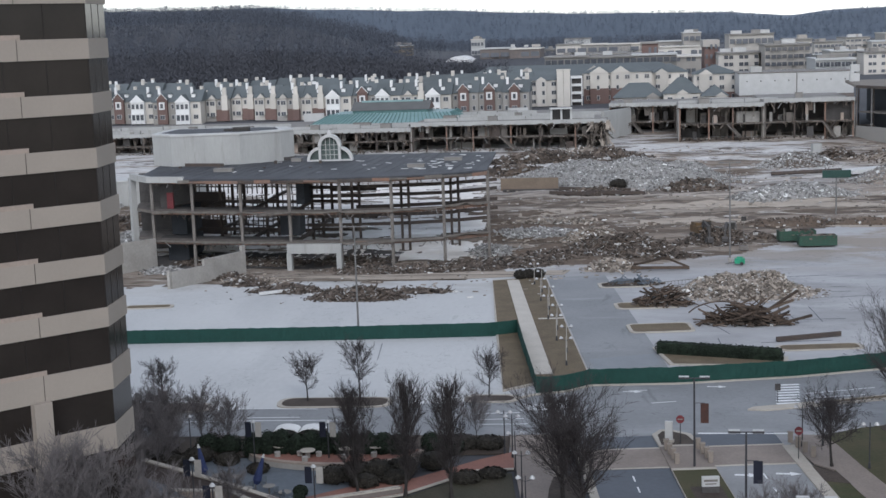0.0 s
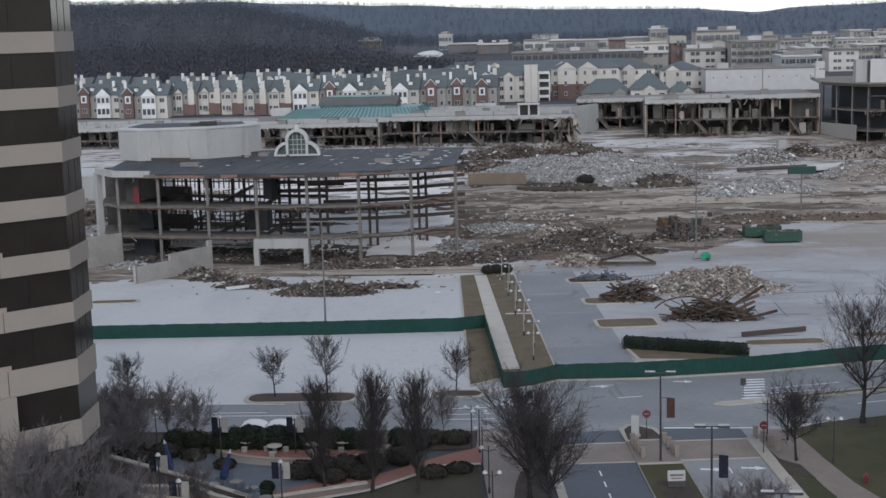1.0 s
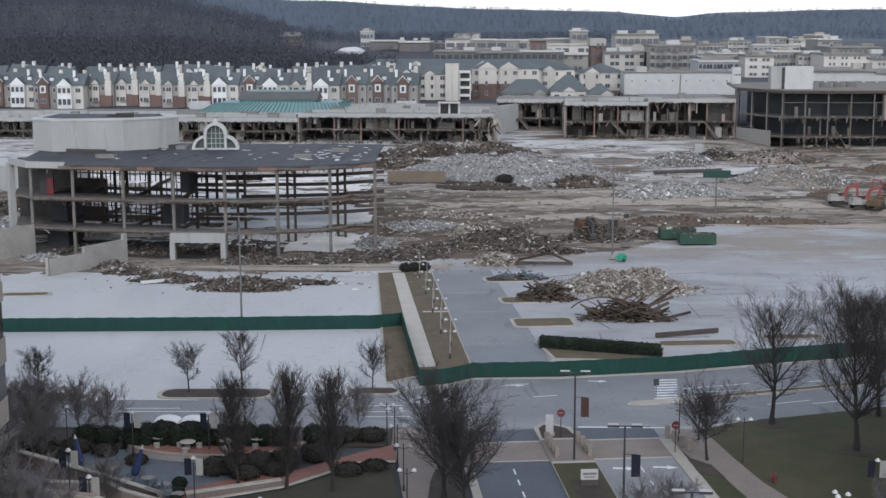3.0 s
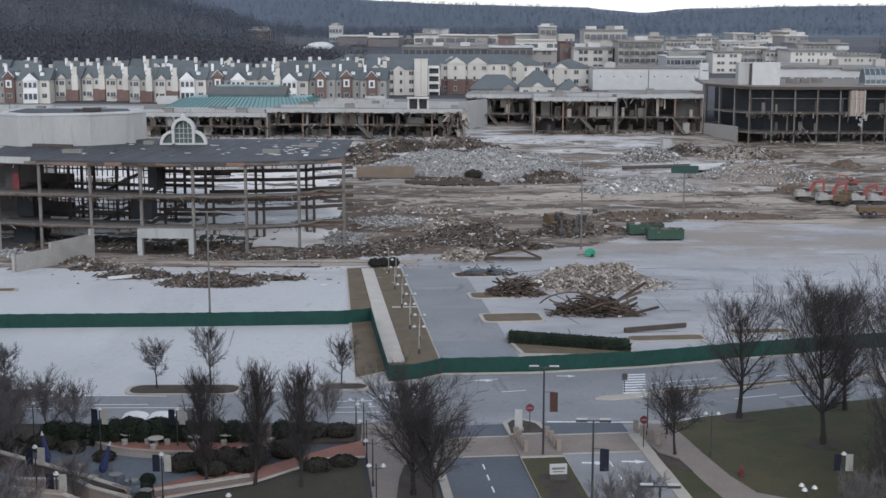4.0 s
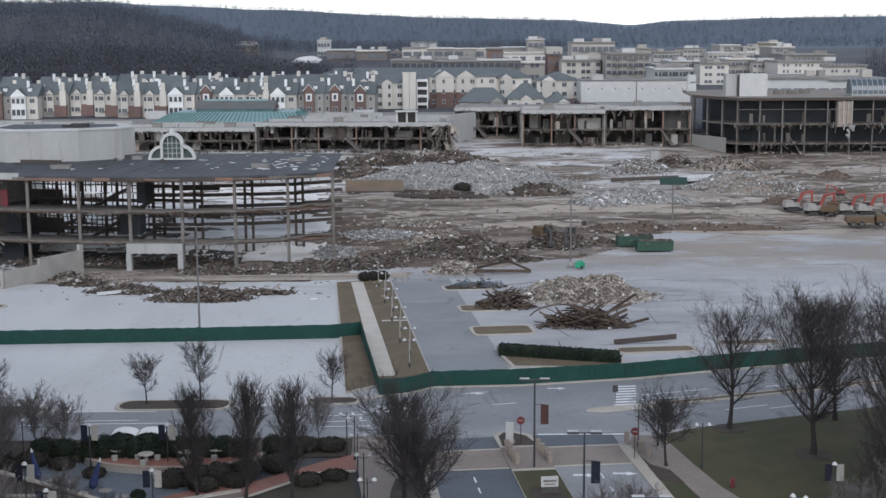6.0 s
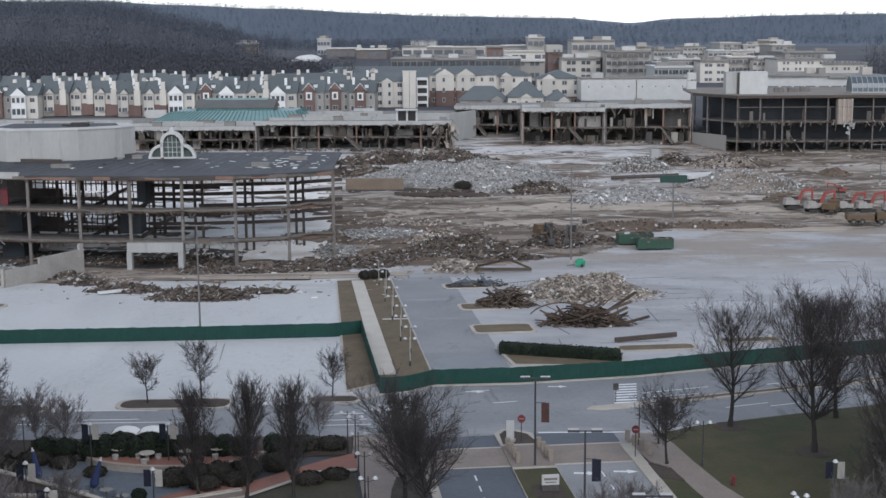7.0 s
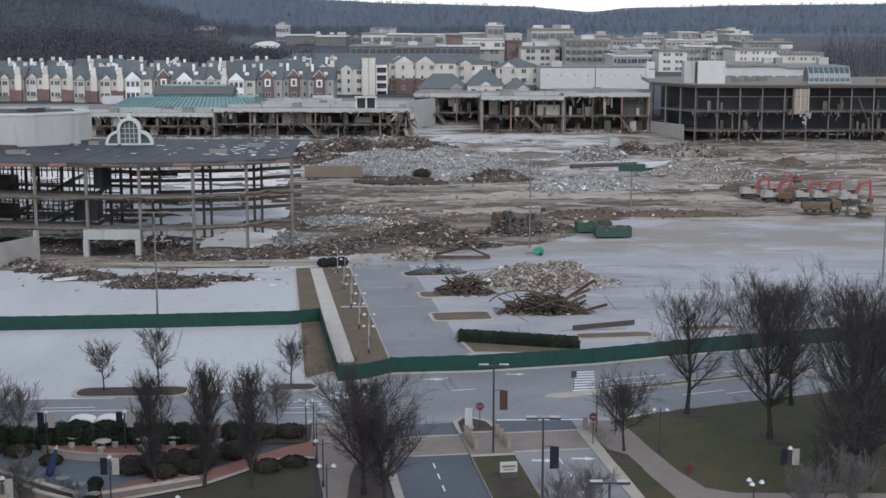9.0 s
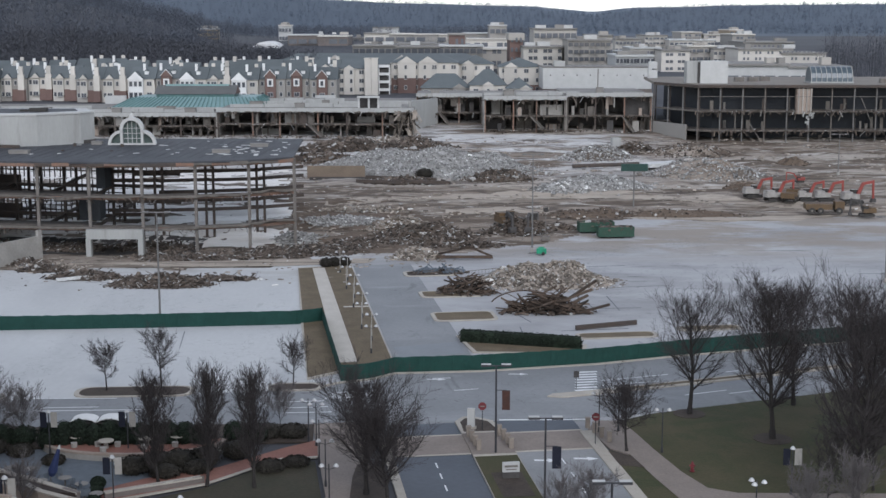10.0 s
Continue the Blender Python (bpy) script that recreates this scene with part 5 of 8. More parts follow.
WIN_PANE = Shape().box((0, -0.09, 0), (0.78, 0.04, 1.3)).mesh("window_pane", M_PANE)
WIN_BIG = Shape().box((0, -0.02, 0), (1.7, 0.12, 1.5)).mesh("window_frame", M_WHITE)
WIN_BIG_PANE = Shape().box((-0.4, -0.09, 0), (0.7, 0.04, 1.28)).box((0.4, -0.09, 0), (0.7, 0.04, 1.28)).mesh("window_pane", M_PANE)


def window(parent, x, y, z, big=False, s=1.0):
    w = put("window", WIN_BIG if big else WIN, parent, (x, y, z), 0, (s, 1, s))
    put("pane", WIN_BIG_PANE if big else WIN_PANE, w)


def town_house(kind, label):
    """A three-storey terrace house, front at y = 0 towards -y, about 8.4 m wide."""
    t = thing("town_house", label, "house", group="row of town houses")
    W, D_ = 8.4, 11.0
    wall = {"white": M_HOUSE, "brick": M_GREYSIDE, "cream": M_HOUSE, "grey": M_GREYSIDE}[kind]
    part("wall", Shape().box((0, D_ / 2, 3.7), (W - 0.02, D_, 7.6)), wall, t)
    part("roof", Shape().gable(-W / 2, W / 2, 0, D_, 7.4, 11.2, 0.35), M_SHINGLE, t, "grey slate shingle roof")
    if kind == "white":
        part("bay", Shape().box((-1.6, -0.7, 3.8), (4.6, 1.6, 7.4)), M_HOUSEWHITE, t, "white two-storey bay")
        part("bay_gable", Shape().gable(-3.9, 0.7, -1.5, 5, 7.5, 9.9, 0.25, "y"), M_SHINGLE, t)
        part("pediment", Shape().add([(-4.05, -1.78, 7.5), (0.85, -1.78, 7.5), (-1.6, -1.78, 9.8)], [(0, 1, 2)]).box((-1.6, -1.7, 7.45), (5.0, 0.3, 0.35)), M_HOUSEWHITE, t, "white pediment")
        for i in range(3):
            window(t, -3.1 + i * 1.5, -1.55, 5.9, s=1.15)
            window(t, -3.1 + i * 1.5, -1.55, 2.2, s=1.35)
        for i in range(4):
            part("porch_post", Shape().box((-3.8 + i * 1.48, -1.75, 1.8), (0.22, 0.22, 3.6)), M_HOUSEWHITE, t)
        window(t, 2.5, 0, 5.9, True)
        window(t, 2.5, 0, 2.4, True)
    elif kind == "brick":
        part("bay", Shape().box((-0.4, -0.5, 4.2), (3.4, 1.2, 8.2)), M_BRICK, t, "red brick bay")
        part("bay_gable", Shape().gable(-2.1, 1.3, -1.1, 5, 8.3, 10.4, 0.3, "y"), M_SHINGLE, t)
        part("gable_face", Shape().add([(-2.3, -1.42, 8.3), (1.5, -1.42, 8.3), (-0.4, -1.42, 10.3)], [(0, 1, 2)]), M_BRICK, t)
        part("bargeboard", Shape().beam((-2.4, -1.46, 8.2), (-0.4, -1.46, 10.4), 0.22, 0.15).beam((1.6, -1.46, 8.2), (-0.4, -1.46, 10.4), 0.22, 0.15), M_HOUSEWHITE, t)
        part("white_box_bay", Shape().box((-0.4, -1.2, 6.2), (1.9, 0.5, 2.4)), M_HOUSEWHITE, t)
        window(t, -0.4, -1.45, 6.2, s=1.1)
        window(t, -0.4, -1.12, 2.4, True)
        window(t, 2.9, 0, 5.9)
        window(t, 2.9, 0, 2.4)
        window(t, -3.1, 0, 5.9)
        window(t, -3.1, 0, 2.4)
    else:
        part("brick_base", Shape().box((1.6, -0.06, 1.9), (4.6, 0.3, 3.8)), M_BRICK, t, "red brick lower wall")
        part("chimney_breast", Shape().box((2.6, -0.5, 6.0), (2.0, 1.0, 5.0)), M_HOUSE, t)
        part("brick_breast", Shape().box((2.6, -0.52, 1.8), (2.1, 1.1, 3.6)), M_BRICK, t)
        part("eaves_gable", Shape().gable(-3.0, -0.4, -0.75, 4, 7.3, 8.9, 0.2, "y"), M_SHINGLE, t)
        part("eaves_gable_face", Shape().add([(-3.15, -0.97, 7.3), (-0.25, -0.97, 7.3), (-1.7, -0.97, 8.8)], [(0, 1, 2)]), M_HOUSE, t)
        part("chimney_shaft", Shape().box((2.6, -0.4, 9.6), (1.35, 0.9, 3.2)), M_HOUSE, t, "cream chimney shaft")
        part("box_bay", Shape().box((-1.7, -0.35, 4.4), (2.3, 0.7, 5.2)), M_HOUSE, t)
        for z in (2.2, 5.9):
            window(t, -1.7, -0.7, z, True)
            window(t, -3.5, 0, z)
            window(t, 0.6, 0, z)
    part("chimney", Shape().box((3.2 if kind != "cream" else -2.8, D_ * 0.55, 11.3), (1.1, 0.9, 2.0)), M_HOUSE, t, "cream boxed chimney")
    part("chimney", Shape().box((0.4 if kind != "brick" else -3.0, D_ * 0.35, 11.0), (0.8, 0.8, 2.4)), M_HOUSEWHITE, t, "white boxed chimney")
    part("dormer", Shape().box((1.4, 2.6, 9.3), (1.3, 1.6, 1.2)), M_HOUSEWHITE, t)
    part("dormer_roof", Shape().gable(0.75, 2.05, 1.8, 3.6, 9.85, 10.5, 0.12, "y"), M_SHINGLE, t)
    return t


HOUSES = {k: town_house(k, l) for k, l in (("white", "cream town house with a white pillared bay"), ("brick", "red brick town house with a small gable"), ("cream", "cream town house with brick base and chimney"), ("grey", "grey town house with brick base and chimney"))}
order = ["white", "brick", "white", "brick", "white", "grey", "cream", "cream", "grey", "cream", "white", "brick", "white", "cream", "white", "brick", "brick", "brick"]
used = set()
for i, k in enumerate(order):
    x = -182 + i * 8.4
    y = 437 + (3.0 if k in ("grey", "cream") else 0) + 2.5 * math.sin(i * 1.3)
    z = ground_z(x, y) + 0.2
    if k not in used:
        used.add(k)
        HOUSES[k].matrix_basis = pose(x, y, z)
    else:
        copy_thing(HOUSES[k], pose(x, y, z, 0, 0, rnd.uniform(-2, 2)))
for i in range(17):
    x = -186 + i * 9.1
    k = ("cream", "grey", "white")[i % 3]
    copy_thing(HOUSES[k], pose(x, 463 + 3 * math.sin(i * 2.1), 16.2 + 0.5 * math.sin(i), 0, 0, rnd.choice((0, 180)) + rnd.uniform(-3, 3)))


def apartment(label, x0, x1, y, depth, z0, h, base, gables=(), mat=None, roof=3.0, floors=3):
    t = thing("apartment_house", label, "apartment house", group="apartment houses")
    mat = mat or M_HOUSE
    part("wall", Shape().box(((x0 + x1) / 2, y + depth / 2, z0 + h / 2), (x1 - x0, depth, h)), mat, t)
    if base:
        part("brick_base", Shape().box(((x0 + x1) / 2, y + depth / 2 - 0.08, z0 + h * base / 2), (x1 - x0 + 0.1, depth, h * base)), M_BRICK, t, "red brick lower wall")
    part("roof", Shape().hip(x0, x1, y, y + depth, z0 + h, z0 + h + roof), M_SHINGLE, t, "slate shingle hip roof")
    for gx, gw in gables:
        part("bay", Shape().box((gx, y - 0.4, z0 + h / 2), (gw, 1.0, h)), mat, t)
        if base:
            part("bay_base", Shape().box((gx, y - 0.46, z0 + h * base / 2), (gw + 0.06, 1.1, h * base)), M_BRICK, t)
        part("gable", Shape().gable(gx - gw / 2, gx + gw / 2, y - 0.9, y + depth / 2, z0 + h, z0 + h + gw * 0.36, 0.2, "y"), M_SHINGLE, t)
        part("gable_face", Shape().add([(gx - gw / 2 - 0.2, y - 1.14, z0 + h), (gx + gw / 2 + 0.2, y - 1.14, z0 + h), (gx, y - 1.14, z0 + h + gw * 0.36)], [(0, 1, 2)]), mat, t)
    n = max(1, int((x1 - x0) / 3.2))
    for f in range(floors):
        for i in range(n):
            wx = x0 + (i + 0.5) * (x1 - x0) / n
            yy = y - 0.92 if any(abs(wx - gx) < gw / 2 - 0.5 for gx, gw in gables) else y - 0.02
            window(t, wx, yy - (0.15 if base else 0), z0 + (f + 0.58) * h / floors, big=(i % 2 == 0))
    return t


apartment("long cream apartment house with bay windows", -44.5, -23.5, 466, 14, 15.6, 8.8, 0, ((-41, 4.2), (-33, 3.4)))
apartment("cream apartment house with gables and brick base", -19.0, 4.5, 478, 16, 15.4, 10.6, 0.5, ((-13.6, 6.4), (-6.2, 6.4)))
apartment("cream apartment house with a porch gable", 4.5, 17, 482, 16, 15.4, 10.0, 0.0, ((8.0, 4.0),))
apartment("cream corner apartment house on brick base", 18.5, 33.5, 470, 16, 15.4, 9.4, 0.35, ((22.5, 4.6),))
apartment("low slate-roofed house with white gable", -8, 8, 452, 12, 15.3, 3.2, 0, ((4.5, 4.2),), M_GREYSIDE, 4.6, 1)
apartment("low slate-roofed house with white gable", 8, 20, 446, 12, 15.3, 4.4, 0, ((14, 3.6),), M_HOUSE, 5.0, 1)
apartment("low slate-roofed house with white gable", 20, 28, 438, 10, 15.0, 4.0, 0, ((25.8, 3.4),), M_HOUSE, 3.4, 1)
st = thing("stair_tower", "open stair tower with white balconies", "stair tower", (-21.2, 470, 15.4))
part("shaft", Shape().box((0, 4, 5), (3.6, 6, 10)), M_FLOORDARK, st)
for i in range(4):
    part("balcony", Shape().box((0, 0.6, 1.6 + i * 2.7), (3.8, 1.2, 0.9)), M_HOUSEWHITE, st)
for sx in (-1.8, 1.8):
    part("post", Shape().box((sx, 0.3, 5), (0.35, 0.35, 10)), M_HOUSEWHITE, st)
for x in (-26.5, -46.0, -24.2):
    single("chimney_tower", Shape().box((x, 465, 21.5), (2.2, 1.6, 12.4)).box((x, 465, 27.9), (2.5, 1.9, 0.4)), M_HOUSE, "tall cream boxed chimney tower", "chimney")

# ---------------------------------------------------------------- town centre
FAR_WIN = Shape().box((0, -0.06, 0), (1, 0.16, 1)).mesh("window", M_FARPANE)
FAR_GAP = Shape().box((0, -0.06, 0), (1, 0.16, 1)).mesh("window", M_PANE)
TOWN = [    ('parking_garage', 'pale concrete parking garage with dark open decks', -43.5, 17.5, 640, 16.0, 28.7, M_PALEROOF, 2, 14),
    ('apartment_roofs', 'long slate-roofed apartment block', -67.3, 16.7, 530, 15.673333333333334, 27.8, M_SHINGLE, 0, 0),
    ('brick_tower', 'brick stair tower with a beige cap', 1.6, 9.3, 660, 16.0, 33.7, M_BRICK, 2, 2),
    ('long_block', 'long pale low commercial building', -24.3, 31.3, 700, 16.0, 28.4, M_CREAM, 1, 16),
    ('white_box', 'plain white rooftop box building', 29.0, 40.1, 900, 16.0, 37.0, M_WHITE, 1, 2),
    ('brick_tower', 'brick stair tower with a beige cap', 30.2, 36.2, 640, 16.0, 34.0, M_BRICK, 3, 2),
    ('brown_garage', 'brown framed parking garage with open decks', 35.3, 52.9, 620, 16.0, 28.6, M_WALLTAN, 3, 6),
    ('beige_block', 'large plain beige commercial block', 49.1, 72.8, 760, 16.0, 35.7, M_CREAM, 2, 5),
    ('glass_office', 'beige and glass office building', 53.8, 72.5, 600, 16.0, 31.9, M_CREAM, 4, 6),
    ('beige_block', 'beige commercial block with brick base', 78.4, 90.5, 740, 16.0, 32.3, M_CREAM, 2, 4),
    ('glass_pavilion', 'white and glass commercial pavilion', 70.0, 85.4, 560, 15.813333333333333, 26.1, M_WHITE, 2, 8),
    ('pale_terrace', 'pale stepped apartment terrace', 91.9, 107.2, 680, 16.0, 26.8, M_CREAM, 2, 6),
    ('pale_terrace', 'tan stepped apartment terrace', 104.2, 117.8, 660, 16.0, 26.2, M_HOUSE, 2, 5),
    ('pale_terrace', 'pale stepped apartment terrace', 120.6, 134.5, 680, 16.0, 27.7, M_CREAM, 2, 5),
    ('pale_terrace', 'pale grey apartment terrace', 131.6, 143.1, 670, 16.0, 26.5, M_HOUSE, 2, 4),
    ('pale_terrace', 'pale far commercial terrace', 105.5, 121.6, 850, 16.0, 28.9, M_CREAM, 1, 5),
    ('pale_terrace', 'tan far commercial terrace', 126.8, 141.0, 870, 16.0, 30.7, M_HOUSE, 2, 4),
    ('pale_terrace', 'pale far commercial terrace', 139.3, 167.3, 850, 16.0, 28.2, M_HOUSE, 1, 7),
    ('low_store', 'low white far shop roof', 93.8, 139.8, 740, 16.0, 23.2, M_WHITE, 0, 0),
    ('beige_block', 'far beige block with a cupola', 168.6, 183.0, 980, 16.0, 31.8, M_CREAM, 1, 4),
    ('beige_block', 'far grey commercial block', 184.8, 202.5, 980, 16.0, 30.2, M_GREYSIDE, 1, 4),
    ('beige_block', 'far beige block with a turret', 203.5, 212.9, 980, 16.0, 33.4, M_TANBOX, 2, 2),
    ('low_store', 'long low far grey store', -67.8, -34.7, 1000, 16.0, 27.5, M_GREYSIDE, 1, 6),
    ('low_store', 'long low pale far store', -19.1, 6.9, 1050, 16.0, 27.7, M_PALEROOF, 1, 5),
    ('low_store', 'long low brown far store', 13.1, 42.2, 880, 16.0, 28.4, M_BROWNROOF, 1, 6),
    ('cream_apartments', 'cream apartment block with grey roof', 165.5, 193.7, 760, 16.0, 28.3, M_GREYSIDE, 2, 8),
    ('cream_apartments', 'cream apartment block with many windows', 136.9, 178.1, 640, 16.0, 27.2, M_CREAM, 3, 16),
    ('low_store', 'long low white store roof', 97.2, 139.6, 470, 15.393333333333334, 25.4, M_WHITE, 1, 10),
    ('low_store', 'long low brown store', -103.9, -64.0, 900, 16.0, 30.7, M_BROWNROOF, 1, 6),
    ('low_store', 'long low grey store', -56.6, 29.8, 950, 16.0, 31.3, M_GREYSIDE, 1, 12),
    ('yellow_house', 'small yellow far house', -162.9, -150.1, 900, 16.0, 34.6, M_TANBOX, 1, 3),
    ('white_house', 'small white far house', -121.9, -112.6, 1000, 16.0, 36.6, M_WHITE, 1, 3),
    ('white_tent', 'white domed salt shed', -125.2, -106.2, 880, 16.0, 29.4, M_WHITE, 0, 0),
    ('low_store', 'long far pale shed roof', -64.0, -41.6, 1200, 16.0, 33.7, M_WHITE, 0, 0),
    ('long_block', 'long pale commercial block', 188.4, 203.1, 900, 16.0, 31.1, M_GREYSIDE, 1, 4),
]
for name, label, x0, x1, y, z0, z1, mt, rows_, cols_ in TOWN:
    t = thing(name, label, "building")
    d = 30 if y < 700 else 40 if "house" not in name else 9
    z0 = max(z0, ground_z((x0 + x1) / 2, y) - 0.6)
    if name == "white_tent":
        s = Shape()
        for i in range(12):
            a, b = math.pi * i / 12, math.pi * (i + 1) / 12
            xm, rr, h = (x0 + x1) / 2, (x1 - x0) / 2, 4.6
            s.add([(xm + rr * math.cos(a), y, z0 + h * math.sin(a) ** 1.5), (xm + rr * math.cos(b), y, z0 + h * math.sin(b) ** 1.5), (xm + rr * math.cos(b), y + 30, z0 + h * math.sin(b) ** 1.5), (xm + rr * math.cos(a), y + 30, z0 + h * math.sin(a) ** 1.5)], [(0, 1, 2, 3)])
        s.f.append(tuple(i * 4 for i in range(12)) + (45,))
        s.m.append(0)
        part("cover", s, M_HOUSEWHITE, t)
        continue
    if name == "apartment_roofs":
        part("roof", Shape().hip(x0, x1, y, y + 22, z1 - 4.0, z1, 0.8), M_SHINGLE, t)
        part("wall", Shape().box(((x0 + x1) / 2, y + 11, (z0 + z1 - 4) / 2), (x1 - x0 - 1, 20, z1 - 4 - z0)), M_CREAM, t)
        for gx in (x0 + 24, x0 + 50):
            part("cross_gable", Shape().gable(gx - 4.2, gx + 4.2, y - 1, y + 10, z1 - 3.8, z1 - 0.6, 0.3, "y"), M_CREAM, t)
        continue
    bits = max(1, int((x1 - x0) / 16))
    for k in range(bits):
        a, b = x0 + (x1 - x0) * k / bits, x0 + (x1 - x0) * (k + 1) / bits
        hi = z1 - (rnd.uniform(0, 0.22) * (z1 - z0) if k else 0)
        yy = y - rnd.choice((0, 0, 1.5)) - 0.02
        part("wall", Shape().box(((a + b) / 2, yy + d / 2, (z0 + hi) / 2), (b - a, d, hi - z0)), mt if rnd.random() < 0.75 else rnd.choice((M_CREAM, M_HOUSE, M_HOUSE, M_GREYSIDE)), t)
        part("roof", Shape().box(((a + b) / 2, yy + d / 2 - 0.3, hi + 0.15), (b - a + 0.8, d + 1.4, 0.7)), rnd.choice((M_WHITE, M_HOUSE, M_PALEROOF, M_PALEROOF)), t, "pale overhanging flat roof")
    if rows_:
        rows_, cols_ = (rows_ + 1, round(cols_ * 1.4)) if "store" not in name else (rows_, cols_)
        wv = (x1 - x0) / cols_
        hv = (z1 - z0) / rows_
        # on garages these dark panels stand in for the shade of open decks
        dark = "garage" in name or "office" in name or "pavilion" in name
        ribbon = "apartment" not in name and "tower" not in name
        for a in range(rows_):
            for b in range(cols_):
                put("window", FAR_GAP if dark else FAR_WIN, t, (x0 + (b + 0.5) * wv, y - 1.55 if b % 3 else y - 0.1, z0 + (a + 0.45) * hv), 0, (wv * (0.8 if ribbon else 0.5), 1, hv * (0.5 if dark else 0.4 if ribbon else 0.45)))
    if "tower" in name:
        part("cap", Shape().box(((x0 + x1) / 2, y + d / 2 - 0.5, z1 - 1.0), (x1 - x0 + 1.4, d + 1.2, 3.2)), M_CREAM, t, "beige cap storey")
    elif rows_ and rnd.random() < 0.8:
        for _ in range(3):
            w_ = rnd.uniform(2, 6)
            part("roof_unit", Shape().box((rnd.uniform(x0 + 3, x1 - 3), y + rnd.uniform(4, 14), z1 + 1.2), (w_, 4, rnd.uniform(1.2, 2.6))), rnd.choice((M_PALEROOF, M_WHITE, M_CREAM)), t)

wb = thing("low_annex", "low white annex beyond the ruined store", "building", (-113, 296, 3.6))
part("wall", Shape().box((0, 4, 3.2), (26, 8, 6.4)), M_PANEL, wb)
part("gable", Shape().gable(6, 10, -0.3, 3, 6.4, 7.6, 0.2, "y"), M_WHITE, wb)
part("coping", Shape().box((0, 4, 6.5), (26.4, 8.4, 0.3)), M_WHITE, wb)


# ---------------------------------------------------------------- woods on the hills
def wood_tree(s, r, x, y, z, h, w, blades, wide=1.0, low=0.2):
    """A small bare tree: a tapering stem and a crown of thin upswept boughs."""
    q = Vector((x, y, z))
    s.tube(q, q + Vector((0, 0, h * 0.7)), h * 0.009, h * 0.004, 3, caps=False)
    for _ in range(blades):
        a, e = r.uniform(0, 6.283), r.uniform(0.3, 1.3)
        rr = h * 0.26 * math.sqrt(r.random()) * w
        b = q + Vector((math.cos(a) * rr, math.sin(a) * rr, h * r.uniform(low, 0.9)))
        l = h * r.uniform(0.05, 0.13)
        d = Vector((math.cos(a) * math.cos(e) * w, math.sin(a) * math.cos(e) * w, math.sin(e))) * l
        side = Vector((-math.sin(a), math.cos(a), r.uniform(-0.3, 0.3))) * l * r.uniform(0.03, 0.09) * wide
        m = b + d * 0.6
        s.add([b, m + side, b + d, m - side], [(0, 1, 2, 3)])


def woods(name, label, mat, n, box, test, hs, blades, seed, wide=1.0, low=0.2):
    r, s = random.Random(seed), Shape()
    x0, x1, y0, y1 = box
    made = 0
    while made < n:
        y = y0 + (y1 - y0) * r.random()
        x = r.uniform(x0, x1) * y / y1
        if not test(x, y):
            made += 0.05
            continue
        h = r.uniform(*hs)
        wood_tree(s, r, x, y, ground_z(x, y) - 0.3, h, r.uniform(0.8, 1.3), blades, wide, low)
        made += 1
    return single(name, s, mat, label, "woods", "stuff")


azim = lambda x, y: math.degrees(math.atan2(x, y))
edge_az = lambda y, a=-5.4: a + 1.2 * noise.noise((y / 60, 0, 0))
woods("bare_woods", "dense leafless woods behind the houses, slightly blued for haze", M_FOREST, 2900, (-560, -50, 505, 740), lambda x, y: azim(x, y) < edge_az(y) - (y > 640) * 1.5 and (y > 560 or x < -40), (9, 14.5), 125, 1, 1.7)
woods("hillside_woods", "dense leafless woods on the near hill, blued for haze", M_MIDWOOD, 3800, (-760, -130, 720, 1150), lambda x, y: azim(x, y) < edge_az(y, -9.8) + 2.6 * noise.noise((x / 45, y / 70, 4)), (9, 16), 80, 7, 1.8)
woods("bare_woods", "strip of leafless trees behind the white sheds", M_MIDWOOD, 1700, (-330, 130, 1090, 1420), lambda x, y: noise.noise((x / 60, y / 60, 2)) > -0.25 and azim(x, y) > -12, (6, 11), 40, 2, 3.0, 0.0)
woods("distant_woods", "woods on the far hills, coloured blue-grey for haze", M_FARWOOD, 9000, (-1150, 1050, 1400, 2480), lambda x, y: -26 < azim(x, y) < 25 and noise.noise((x / 90, y / 90, 8)) > -0.6, (5, 9.5), 30, 3, 6.0, 0.0)
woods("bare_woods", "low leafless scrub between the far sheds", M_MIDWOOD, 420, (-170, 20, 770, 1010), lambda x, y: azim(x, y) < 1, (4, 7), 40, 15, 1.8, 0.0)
woods("bare_woods", "dark leafless trees beyond the stripped store", M_FOREST, 900, (120, 420, 470, 900), lambda x, y: azim(x, y) > 15.5, (11, 17), 40, 5)
woods("bare_woods", "scattered small leafless street trees in town", M_FOREST, 120, (-60, 260, 540, 900), lambda x, y: True, (4, 7), 10, 6)


